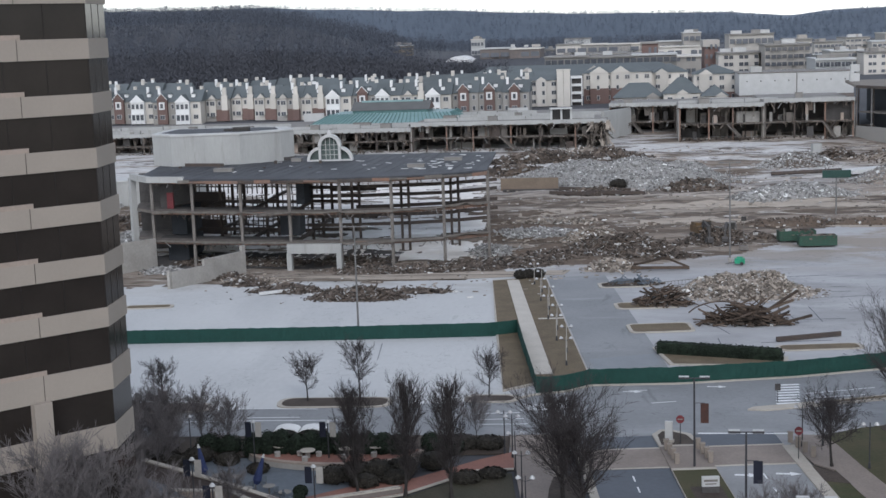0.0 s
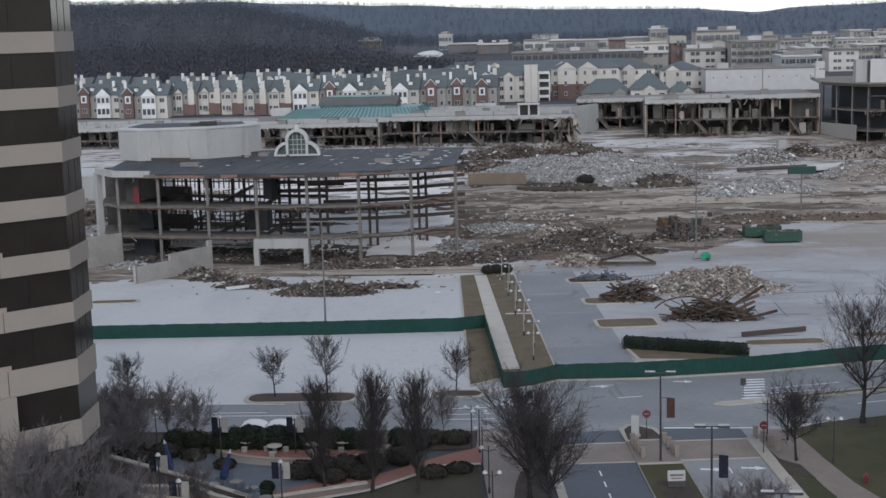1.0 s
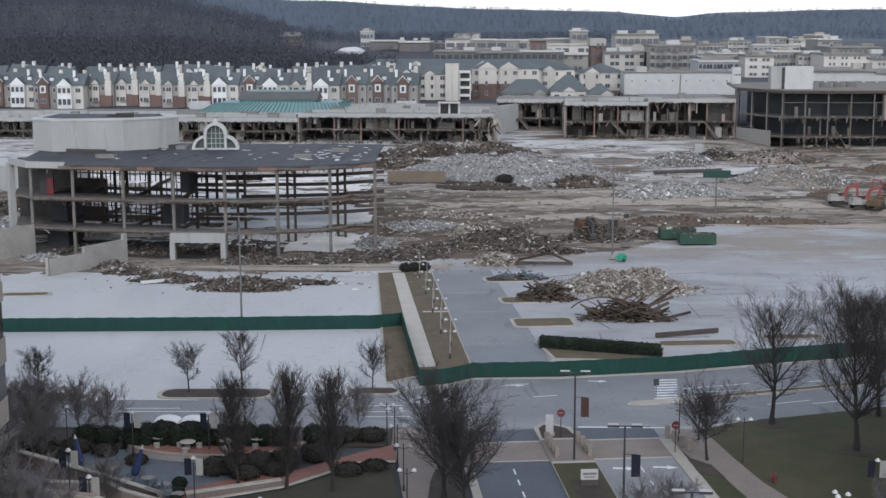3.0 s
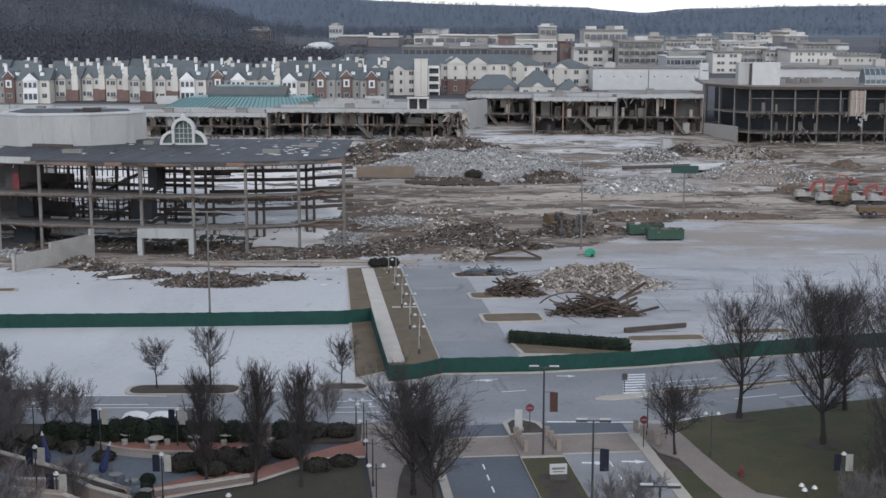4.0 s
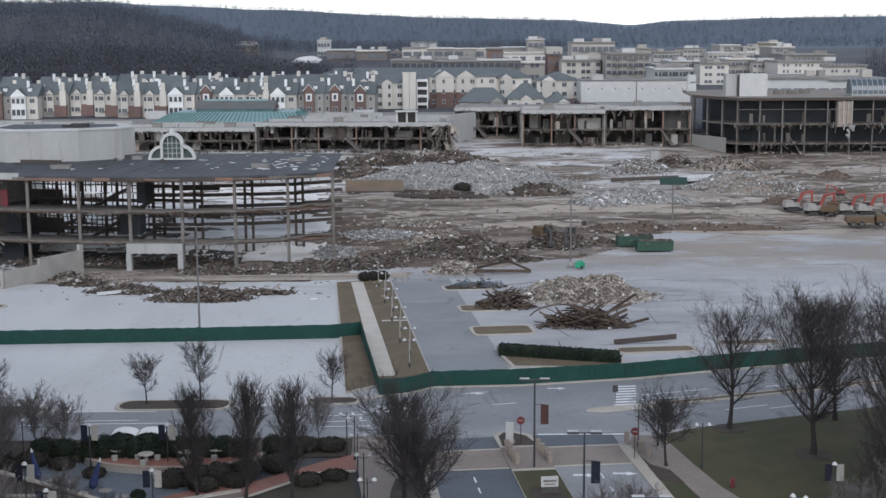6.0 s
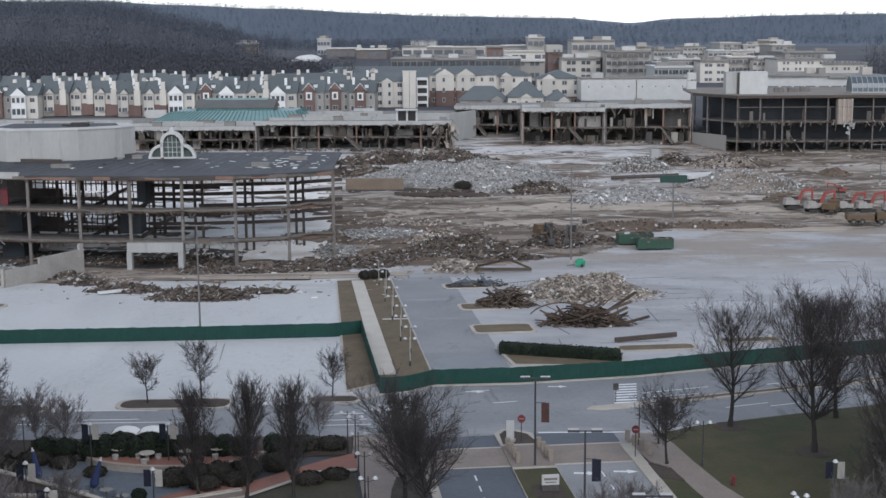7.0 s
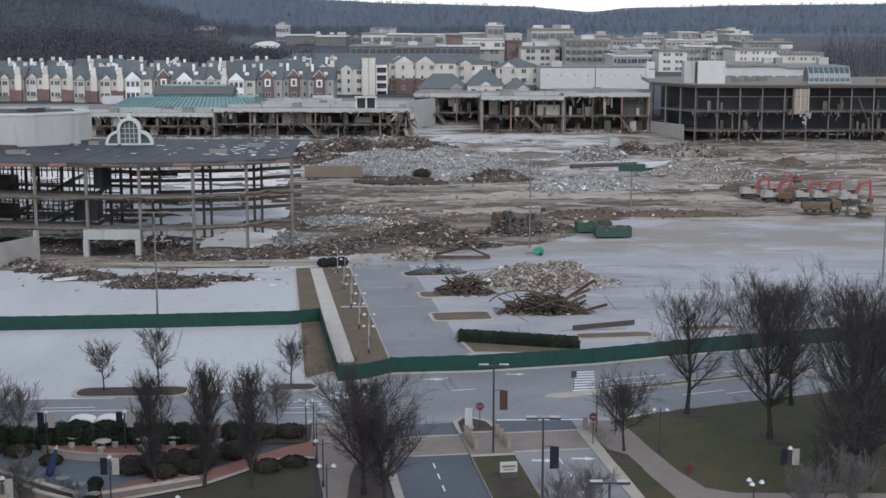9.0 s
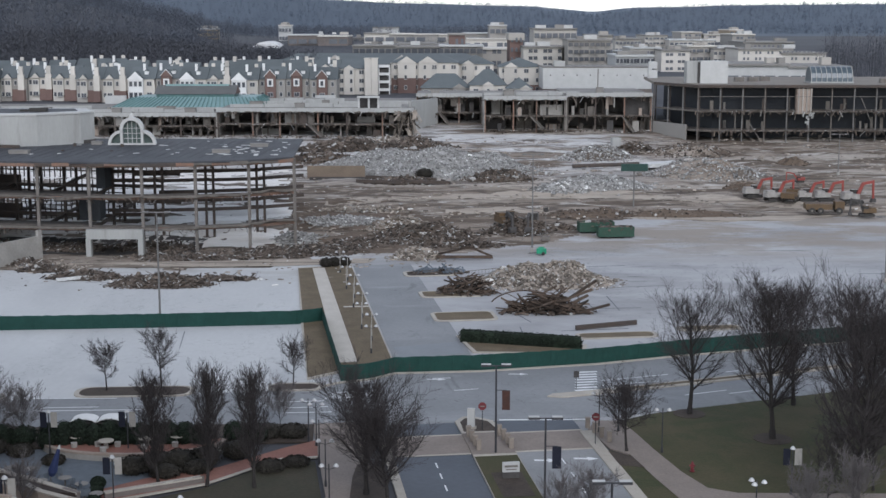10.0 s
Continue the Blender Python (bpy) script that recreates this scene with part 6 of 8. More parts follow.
# ---------------------------------------------------------------- bare garden and street trees
def bare_tree(name, label, h, spread, seed, trunk=0.2, upright=0.5, limbs=16, fork=0.2, twiggy=1.0, leader=True, fine=None):
    """A leafless tree: a tapered trunk, limbs all up the stem, and a haze of fine branching twigs."""
    r = random.Random(seed)
    t = thing(name, label, "tree", group="bare trees")
    stem, twig = Shape(), Shape()

    def grow(p, d, length, rad, level):
        n = (5, 4, 2)[level]
        tgt = stem if level == 0 else twig
        for i in range(n):
            d = (d + Vector((r.gauss(0, 0.065), r.gauss(0, 0.065), r.gauss(0.06 + 0.05 * upright, 0.05)))).normalized()
            q = p + d * length / n
            r2 = rad * 0.8
            tgt.tube(p, q, rad, r2, 5 if level == 0 else 3, caps=False)
            if level < 2:
                for _ in range(max(1, round((3, 3)[level] * twiggy * r.uniform(0.7, 1.3)))):
                    e = r.uniform(0.4, 0.95)
                    side = d.cross(Vector((r.gauss(0, 1), r.gauss(0, 1), r.gauss(0, 1)))).normalized()
                    nd = (d * math.cos(e) + side * math.sin(e) + Vector((0, 0, 0.25 * upright))).normalized()
                    grow(p.lerp(q, r.random()), nd, length * r.uniform(0.3, 0.5), max(0.012, r2 * 0.5), level + 1)
            else:
                for _ in range(2 if twiggy > 0.9 else 1):
                    a = p.lerp(q, r.random())
                    side = Vector((r.gauss(0, 1), r.gauss(0, 1), r.gauss(0, 1))).normalized()
                    tip = (d + side * 0.8 + Vector((0, 0, 0.3 * upright))).normalized() * length * r.uniform(0.35, 0.7)
                    wide = d.cross(side).normalized() * 0.01
                    twig.add([a - wide, a + wide, a + tip], [(0, 1, 2)])
            p, rad = q, r2

    p, d, k = Vector((0, 0, -0.2)), Vector((0, 0, 1)), 12
    pts = []
    top = h * (0.93 if leader else max(fork + 0.15, 0.45))
    for i in range(k):
        d = (d + Vector((r.gauss(0, 0.05), r.gauss(0, 0.05), 0.1))).normalized()
        q = p + d * (top + 0.2) / k
        ra, rb = (trunk * (1.25 if i == 0 else 1) * (1 - 0.85 * j / k) for j in (i, i + 1))
        stem.tube(p, q, ra, rb, 7, caps=False)
        pts.append((q, rb))
        p = q
    for i in range(limbs):
        f = fork + (top / h - fork) * (i + r.random()) / limbs
        q, rb = pts[min(k - 1, int(f * h / top * k))]
        a = 2.4 * i + r.uniform(-0.5, 0.5)
        g = (f - fork) / (1 - fork)
        reach = spread * math.sin(math.pi * (0.30 + 0.66 * g)) * r.uniform(0.8, 1.1)
        rise = (0.35 + 1.3 * upright + 0.8 * g)
        dv = Vector((math.cos(a), math.sin(a), rise)).normalized()
        ln = min(reach / max(0.35, math.hypot(dv.x, dv.y)), (h * 1.02 - q.z) / max(0.2, dv.z))
        grow(q, dv, max(ln, 0.1 * h), rb * 0.6, 0)
    part("trunk", stem, M_BARK, t)
    part("crown", twig, fine or M_TWIG, t, "fine bare twigs", "stuff")
    return t


def plant(proto, spots):
    """Stands the first at the first spot and copies for the rest: x, y, scale, turn."""
    for i, (x, y, k, a) in enumerate(spots):
        z = ground_height(x, y) + 0.15
        if i == 0:
            proto.matrix_basis = pose(x, y, z, 0, 0, a) @ Matrix.Scale(k, 4)
        else:
            c = copy_thing(proto, pose(x, y, z, 0, 0, a) @ Matrix.Scale(k / proto.scale[0], 4))


plant(bare_tree("young_tree", "small leafless street tree in a mulch island", 4.7, 2.1, 11, 0.1, 0.26, 16, 0.3, 0.75), [(-37.8, 146.0, 1.0, 0), (-53.9, 143.0, 1.02, 70), (-60.4, 142.6, 1.0, 150), (-17.2, 148.0, 1.0, 220)])
plant(bare_tree("young_tree", "tall leafless street tree in a mulch island", 6.3, 2.1, 17, 0.11, 0.32, 17, 0.28, 0.75), [(-31.8, 146.8, 1.0, 0)])
plant(bare_tree("upright_tree", "dense upright leafless plaza tree", 9.9, 1.9, 23, 0.16, 0.85, 26, 0.12, 0.92), [(-21.2, 114.8, 1.0, 0), (-16.9, 114.2, 0.98, 130), (-25.4, 114.6, 0.94, 240)])
plant(bare_tree("round_tree", "broad round leafless tree beside the footpath", 9.2, 4.5, 31, 0.24, 0.3, 26, 0.16, 0.95), [(-6.9, 112.4, 1.0, 0), (-4.9, 109.4, 0.86, 100)])
plant(bare_tree("lawn_tree", "tall leafless tree in a mulch ring on the lawn", 11.4, 4.8, 43, 0.26, 0.3, 21, 0.2, 0.8), [(25.6, 137.0, 1.0, 0)])
plant(bare_tree("lawn_tree", "tall dense leafless tree on the lawn", 14.0, 4.8, 47, 0.28, 0.42, 28, 0.14, 0.96), [(32.3, 128.4, 1.0, 0), (37.4, 140.4, 0.84, 75), (40.6, 130.5, 0.98, 140), (46, 124, 1.0, 250), (35.5, 111.8, 1.12, 200), (41.5, 116.0, 1.0, 20)])
plant(bare_tree("lawn_sapling", "small leafless tree beside the path", 6.4, 2.6, 49, 0.1, 0.4, 18, 0.12, 0.7), [(32.6, 110.2, 0.9, 0), (37.6, 113.6, 1.1, 60), (39.2, 119.5, 1.0, 130)])
plant(bare_tree("low_tree", "small spreading leafless tree on a mulch bed", 6.0, 3.4, 53, 0.15, 0.18, 20, 0.3, 0.95), [(17.4, 124.6, 1.0, 0)])
plant(bare_tree("twiggy_shrub_tree", "thin multi-stemmed leafless ornamental tree", 5.2, 2.6, 61, 0.05, 0.4, 13, 0.1, 0.95, True, M_TWIGPALE), [(-44.5, 128.5, 1.0, 0), (-54.2, 128.6, 1.0, 100), (-57.0, 126.4, 1.1, 10), (-50.0, 130.0, 0.9, 250), (-46.6, 125.4, 0.9, 145), (-48.0, 127.2, 1.1, 60), (-51.4, 128.0, 1.0, 160), (-41.5, 127.4, 0.9, 220), (-46.0, 120.0, 1.0, 20), (-42.0, 104.0, 0.8, 90), (-16.8, 132.6, 0.8, 30),
    (9.6, 104.5, 0.75, 0), (12.2, 105.5, 0.8, 80), (34.0, 107.0, 0.9, 40), (29.5, 105.5, 0.8, 200), (-35.5, 108.5, 0.7, 10), (-47.2, 113.4, 1.05, 77), (-49.5, 123.6, 1.0, 10), (-40.6, 96.5, 1.0, 5), (-44.2, 99.0, 1.1, 45), (-37.4, 84.0, 1.35, 120), (-35.2, 86.5, 1.2, 210), (-38.8, 81.0, 1.3, 300), (-34.0, 90.0, 1.1, 15)])
for x, y, rr in ((25.6, 137.0, 1.7), (32.3, 128.4, 1.9), (40.6, 130.5, 1.7)):
    single("mulch_ring", Shape().prism([(x + rr * math.cos(a / 14 * 6.283), y + rr * math.sin(a / 14 * 6.283)) for a in range(14)], 0.1, 0.2), M_MULCH, "dark mulch ring round a tree", "mulch", "structure")


# ---------------------------------------------------------------- hedges and shrubs
def leafy(s, r, c, rad, n, size):
    for _ in range(n):
        d = Vector((r.gauss(0, 1), r.gauss(0, 1), r.gauss(0, 1))).normalized()
        k = r.uniform(0.72, 1.05)
        p = Vector(c) + Vector((d.x * rad[0], d.y * rad[1], d.z * rad[2])) * k
        u = d.orthogonal().normalized()
        v = d.cross(u)
        a = r.uniform(0, 6.28)
        u, v = u * math.cos(a) + v * math.sin(a), v * math.cos(a) - u * math.sin(a)
        s.add([p - u * size, p + v * size * 0.7 + d * size * 0.5, p + u * size, p - v * size * 0.7 + d * size * 0.3], [(0, 1, 2, 3)])


def shrub(label, x, y, w, h, seed, mat=None, name="evergreen_shrub", d=None):
    r, s = random.Random(seed), Shape()
    t = thing(name, label, "shrub", (x, y, ground_height(x, y)), group="shrubs")
    core = Shape()
    d = d or w
    for i in range(7):
        z0, z1 = h * i / 7, h * (i + 1) / 7
        f = lambda z: math.sqrt(max(0.02, 1 - (2 * z / h / 1.08 - 0.85) ** 2))
        core.tube((0, 0, z0), (0, 0, z1), w * 0.42 * f(z0), w * 0.42 * f(z1), 9)
    leafy(s, r, (0, 0, h * 0.5), (w * 0.5, d * 0.5, h * 0.52), 650, 0.16)
    part("core", core, mat or M_HEDGE, t)
    part("foliage", s, mat or M_HEDGE, t, kind="stuff")
    return t


for i in range(11):
    shrub("dark green conical evergreen screening the plaza", -38.2 + i * 1.45, 125.2 + 0.05 * i, 2.2, rnd.uniform(2.5, 3.0), 100 + i)
for i, (x, y, w, h) in enumerate(((-43.2, 127.0, 3.0, 2.0), (-41.2, 126.8, 2.8, 1.9), (-20.6, 127.6, 2.4, 2.2), (-18.6, 127.4, 2.4, 2.0), (-51, 124, 3.4, 3.0))):
    shrub("rounded dark evergreen shrub", x, y, w, h, 130 + i)
M_BROWNSHRUB = material("brown_shrub", (0.036, 0.032, 0.026), 0.95, (0.026, 0.024, 0.02), 0.8, 0.8, 0.3, island=0.4)
for i, (x, y, w, h) in enumerate(((-28.6, 118.6, 3.4, 1.5), (-26.6, 119.0, 3.2, 1.8), (-24.6, 119.8, 3.4, 1.8), (-22.4, 120.8, 3.2, 1.7), (-19.8, 123.0, 3.0, 1.7), (-25.4, 117.4, 3.0, 1.3), (-22.8, 118.6, 3.0, 1.3), (-15.2, 129.4, 3.2, 1.3), (-17.8, 129.2, 3.2, 1.4), (-13.9, 120.6, 2.6, 0.9), (-16.2, 119.2, 3.0, 1.0),
                                  (-47.5, 124.5, 3.6, 1.6), (-45.5, 121.5, 3.4, 1.6), (-48.5, 118.5, 3.6, 1.8), (-36.6, 121.0, 2.2, 0.9), (-50.5, 121.5, 3.6, 1.8), (-43.5, 124.2, 3.4, 1.4), (-40.4, 123.4, 2.6, 1.2), (-54, 127, 4, 2.2))):
    shrub("brown leafless clipped shrub", x, y, w, h, 150 + i, M_BROWNSHRUB, "brown_shrub")
for i in range(5):
    shrub("small dark round shrub", -30.8 + 0.4 * i, 114.6 - i * 2.4, 1.3, 1.0, 170 + i)
hg = thing("clipped_hedge", "long clipped dark green hedge behind the fence", "hedge")
hs, hc = Shape(), Shape()
for i in range(24):
    k = i / 23
    c = (2.4 + 14.2 * k, 169.6 - 3.8 * k, 0.85)
    leafy(hs, rnd, c, (0.75, 0.8, 0.95), 170, 0.15)
    hc.box(c, (0.75, 1.1, 1.5), rz=-0.26)
part("core", hc, M_HEDGE, hg)
part("foliage", hs, M_HEDGE, hg, kind="stuff")
for i, (x, y) in enumerate(((-18.6, 223.4), (-17.0, 223.8), (-20.0, 222.8))):
    shrub("brown dead shrub at the walk's end", x, y, 2.2, 1.6, 190 + i, M_BROWNSHRUB, "brown_shrub")


# ---------------------------------------------------------------- fence
def fence(pts, h):
    t = thing("construction_fence", "long chain fence hung with dark green windscreen", "fence")
    post = Shape().tube((0, 0, 0), (0, 0, h + 0.08), 0.03, 0.03, 6).mesh("post", M_GREENCLOTH)
    for (x0, y0), (x1, y1) in zip(pts, pts[1:]):
        l = math.hypot(x1 - x0, y1 - y0)
        n = max(1, round(l / 3.05))
        for i in range(n):
            ax, ay = x0 + (x1 - x0) * i / n, y0 + (y1 - y0) * i / n
            bx_, by_ = x0 + (x1 - x0) * (i + 1) / n, y0 + (y1 - y0) * (i + 1) / n
            put("post", post, t, (ax, ay, 0.02))
            s = Shape()
            nx_, ny_ = -(by_ - ay) / (l / n), (bx_ - ax) / (l / n)
            m = 6
            g_ = []
            for side in (0.0, 0.03):
                for j in range(m + 1):
                    k = j / m
                    b = 0.10 * math.sin(k * math.pi) * rnd.uniform(-1, 1) + side
                    for z in (0.06, h * 0.5, h - 0.10 * math.sin(k * math.pi) * rnd.random()):
                        bb = b * (1.4 if z == h * 0.5 else 0.6) if 0 < j < m else side
                        g_.append((ax + (bx_ - ax) * k + nx_ * bb, ay + (by_ - ay) * k + ny_ * bb, z))
            f = []
            o = 3 * (m + 1)
            for j in range(m):
                for c in range(2):
                    a = 3 * j + c
                    f += [(a, a + 3, a + 4, a + 1), (o + a, o + a + 1, o + a + 4, o + a + 3)]
                f += [(3 * j + 2, 3 * j + 5, o + 3 * j + 5, o + 3 * j + 2)]
            s.add(g_, f)
            part("screen", s, M_GREENCLOTH, t)
    return t


fence([(-105, 172.6), (-71.1, 175.0), (-38.6, 177.6), (-20.3, 179.6), (-16.9, 181.4), (-14.4, 165.5), (-12.0, 150.4), (-8.9, 151.0), (-6.0, 153.9), (4.4, 155.2), (18.1, 158.4), (29, 162.6), (44.2, 167.8), (57.4, 171.6), (80, 178.5), (110, 188)], 2.0)


# ---------------------------------------------------------------- poles, lamps and signs
def lot_pole(x, y, h, label, z=0.0):
    t = thing("light_mast", label, "street lamp", (x, y, z), group="light masts")
    part("pole", Shape().tube((0, 0, 0), (0, 0, h), 0.16, 0.09, 8), M_POLEGREY, t)
    part("footing", Shape().tube((0, 0, 0), (0, 0, 0.8), 0.35, 0.35, 10), M_CONC, t)
    part("crossarm", Shape().box((0, 0, h), (3.0, 0.14, 0.14)), M_POLEGREY, t)
    for sx in (-1.5, 1.5):
        part("lamp_head", Shape().box((sx, 0, h + 0.02), (0.8, 0.5, 0.22)), M_POLEGREY, t)


lot_pole(15.4, 236.8, 17.4, "tall thin weathered light mast in the lot", 0.2)
lot_pole(-38.6, 178.6, 15.6, "tall thin weathered light mast behind the fence")
lot_pole(90.9, 311.5, 9.5, "tall thin weathered light mast in the field", 5.4)
lot_pole(69.4, 209.5, 10.5, "tall thin weathered light mast in the lot")


def shoebox_lamp(x, y, h, banner=None):
    t = thing("street_lamp", "dark twin-headed shoebox street lamp" + (" with a hanging banner" if banner else ""), "street lamp", (x, y, 0.2), group="street lamps")
    part("pole", Shape().tube((0, 0, 0), (0, 0, h), 0.11, 0.08, 8), M_POLE, t)
    part("crossarm", Shape().box((0, 0, h - 0.05), (1.0, 0.1, 0.1)), M_POLE, t)
    for sx in (-0.95, 0.95):
        hd = part("lamp_head", Shape().box((sx, 0, h), (0.95, 0.5, 0.2)), M_POLE, t)
        # thin white plate puts the sheen of the lamp head's top into colour
        part("top_sheen", Shape().box((sx, 0, h + 0.115), (0.9, 0.46, 0.03)), M_WHITE, hd, "white plate standing in for sheen on the lid")
    if banner:
        part("banner", Shape().box((0.95, 0, h - 3.4), (0.75, 0.04, 1.9)), banner, t, "cloth banner")
        part("banner_arm", Shape().box((0.5, 0, h - 2.42), (1.0, 0.05, 0.05)), M_POLE, t)


shoebox_lamp(4.8, 123.9, 8.6, M_ORANGE)
shoebox_lamp(8.25, 107.2, 8.5, M_NAVY)
shoebox_lamp(11.8, 91.5, 8.5)


def globe_lamp(x, y, h=4.2, arms=2, z=0.15, banner=False, turn=0.0, mast=None, label="dark post lamp with white glass globes"):
    t = thing("globe_lamp", label, "street lamp", (x, y, z), turn, group="globe lamps")
    part("post", Shape().tube((0, 0, 0), (0, 0, h + 0.2), 0.07, 0.05, 8), mast or M_POLE, t)
    part("base", Shape().tube((0, 0, 0), (0, 0, 0.6), 0.14, 0.1, 8), M_POLE, t)
    for i in range(arms):
        a = 6.283 * i / arms
        dx, dy = (math.cos(a) * 0.6, math.sin(a) * 0.6) if arms > 1 else (0, 0)
        ar = part("arm", Shape().tube((0, 0, h - 0.3), (dx, dy, h - 0.1), 0.03, 0.03, 6), M_POLE, t)
        s = Shape()
        prof = [(0.0, 0.02), (0.2, 0.05), (0.26, 0.11), (0.17, 0.26), (0.08, 0.34), (0.0, 0.36)]
        for (r0, z0), (r1, z1) in zip(prof, prof[1:]):
            s.tube((dx, dy, h - 0.12 + z0), (dx, dy, h - 0.12 + z1 + 1e-4), max(r0, 0.002), max(r1, 0.002), 10, caps=False)
        part("globe", s, M_GLOBE, t, "white glass globe")
    if banner:
        for sx, mt in ((-1, M_NAVY), (1, M_CONC)):
            part("banner", Shape().box((sx * 0.5, 0, h - 0.75), (0.62, 0.03, 1.5)), mt, t, "cloth banner")
    return t


for x, y, b in ((-37.6, 123.4, True), (-30.2, 123.6, True), (-28.3, 110.0, True), (-38.0, 106.5, True), (-44.6, 125.0, False), (-33.6, 98.5, True), (-20.6, 100.2, False), (-18.4, 98.6, True), (30.1, 112.5, True)):
    globe_lamp(x, y, 4.2, 1, 0.15 + rise(x, y), b, 0.0, None, "dark post lamp with paired navy and white banners" if b else "dark post lamp with a white globe")
for x, y in ((-13.4, 127.4), (-12.5, 126.0), (-11.7, 120.4), (-10.6, 114.5), (-9.7, 107.8), (20.7, 124.2), (25.0, 103.8)):
    globe_lamp(x, y, 4.2, 3 if y < 105 else 2)
globe_lamp(15.4, 130.6, 4.0, 2)
globe_lamp(17.4, 131.0, 4.4, 2)
for i in range(9):
    k = i / 8
    globe_lamp(-9.2 - 8.0 * k + (0.7 if i % 2 else 0), 163.0 + 54 * k, 3.4, 2, 0.2, False, 0.0, M_CONC, "thin grey post lamp with pale globes on the verge")


def pole_sign(kind, label, x, y, h, mat, z=0.2):
    t = thing(kind, label, "sign", (x, y, z), group="road signs")
    part("post", Shape().tube((0, 0, 0), (0, 0, h), 0.045, 0.04, 6), M_POLE, t)
    if kind == "stop_sign":
        pl = part("plate", Shape().prism([(0.42 * math.cos(radians(22.5 + 45 * i)), 0.42 * math.sin(radians(22.5 + 45 * i))) for i in range(8)], -0.015, 0.015), mat, t, "red octagonal plate")
        pl.rotation_euler, pl.location = (radians(90), 0, 0), (0, -0.06, h - 0.42)
        br = part("lettering_bar", Shape().box((0, -0.09, h - 0.42), (0.5, 0.015, 0.12)), M_PALEROOF, t, "white lettering bar")
    else:
        part("plate", Shape().box((0, -0.06, h - 0.4), (0.6, 0.03, 0.75)), mat, t)


pole_sign("stop_sign", "red octagonal stop sign on a thin post", 3.7, 130.9, 3.0, M_STOPRED)
pole_sign("stop_sign", "red octagonal stop sign on a thin post", 14.6, 126.6, 3.2, M_STOPRED)
pole_sign("road_sign", "dark narrow road sign on a thin post", 14.6, 146.2, 2.2, M_FLOORDARK)
bp = thing("wayfinding_panel", "white upright panel sign in the median nose", "sign", (2.6, 131.6, 0.25), radians(-12))
part("panel", Shape().box((0, 0, 1.05), (0.75, 0.3, 2.1)), M_WHITE, bp)
part("plinth", Shape().box((0, 0, 0.1), (1.0, 0.5, 0.25)), M_KERB, bp)
ms = thing("monument_sign", "low white monument sign in the grass median", "sign", (5.9, 116.6, 0.25), radians(8))
part("panel", Shape().box((0, 0, 1.05), (1.55, 0.3, 0.9)), M_WHITE, ms)
part("plinth", Shape().box((0, 0, 0.3), (1.5, 0.32, 0.6)), M_FLOORDARK, ms)
part("lettering_bar", Shape().box((0, -0.16, 1.15), (1.2, 0.02, 0.2)), M_STEEL, ms)
part("lettering_bar", Shape().box((0, -0.16, 0.85), (1.0, 0.02, 0.1)), M_STEEL, ms)
bs = thing("billboard", "dark green board on a tall post in the field", "sign", (38.7, 275.8, 2.9))
part("post", Shape().tube((0, 0, -0.3), (0, 0, 8.6), 0.16, 0.16, 8), M_POLEGREY, bs)
part("board", Shape().box((0, -0.2, 8.2), (5.5, 0.3, 1.5)), M_SIGNGREEN, bs)
for u, v in ((0.5, -6.4), (0.6, -7.9), (0.7, -9.3), (0.8, -10.7), (3.6, -6.4), (3.75, -7.9), (3.9, -9.3), (4.0, -10.6), (12.9, -5.2), (13.2, -6.9), (13.5, -8.4), (13.9, -9.9)):
    x, y = site(u, v)
    b = thing("stone_bollard", "square tan stone bollard with a cap", "bollard", (x, y, 0.24), radians(8), group="bollards")
    part("shaft", Shape().box((0, 0, 0.5), (0.42, 0.42, 1.0)), M_BOLLARD, b)
    part("cap", Shape().box((0, 0, 1.04), (0.5, 0.5, 0.1)), M_BOLLARD, b)
hy = thing("fire_hydrant", "small red fire hydrant beside the footpath", "hydrant", (22.6, 118.6, 0.2))
part("barrel", Shape().tube((0, 0, 0), (0, 0, 0.75), 0.17, 0.15, 10).tube((0, 0, 0.75), (0, 0, 0.98), 0.15, 0.04, 10), M_STOPRED, hy)
part("nozzle", Shape().tube((-0.28, 0, 0.55), (0.28, 0, 0.55), 0.08, 0.08, 8), M_STOPRED, hy)
part("flange", Shape().tube((0, 0, 0), (0, 0, 0.08), 0.24, 0.24, 10), M_STOPRED, hy)


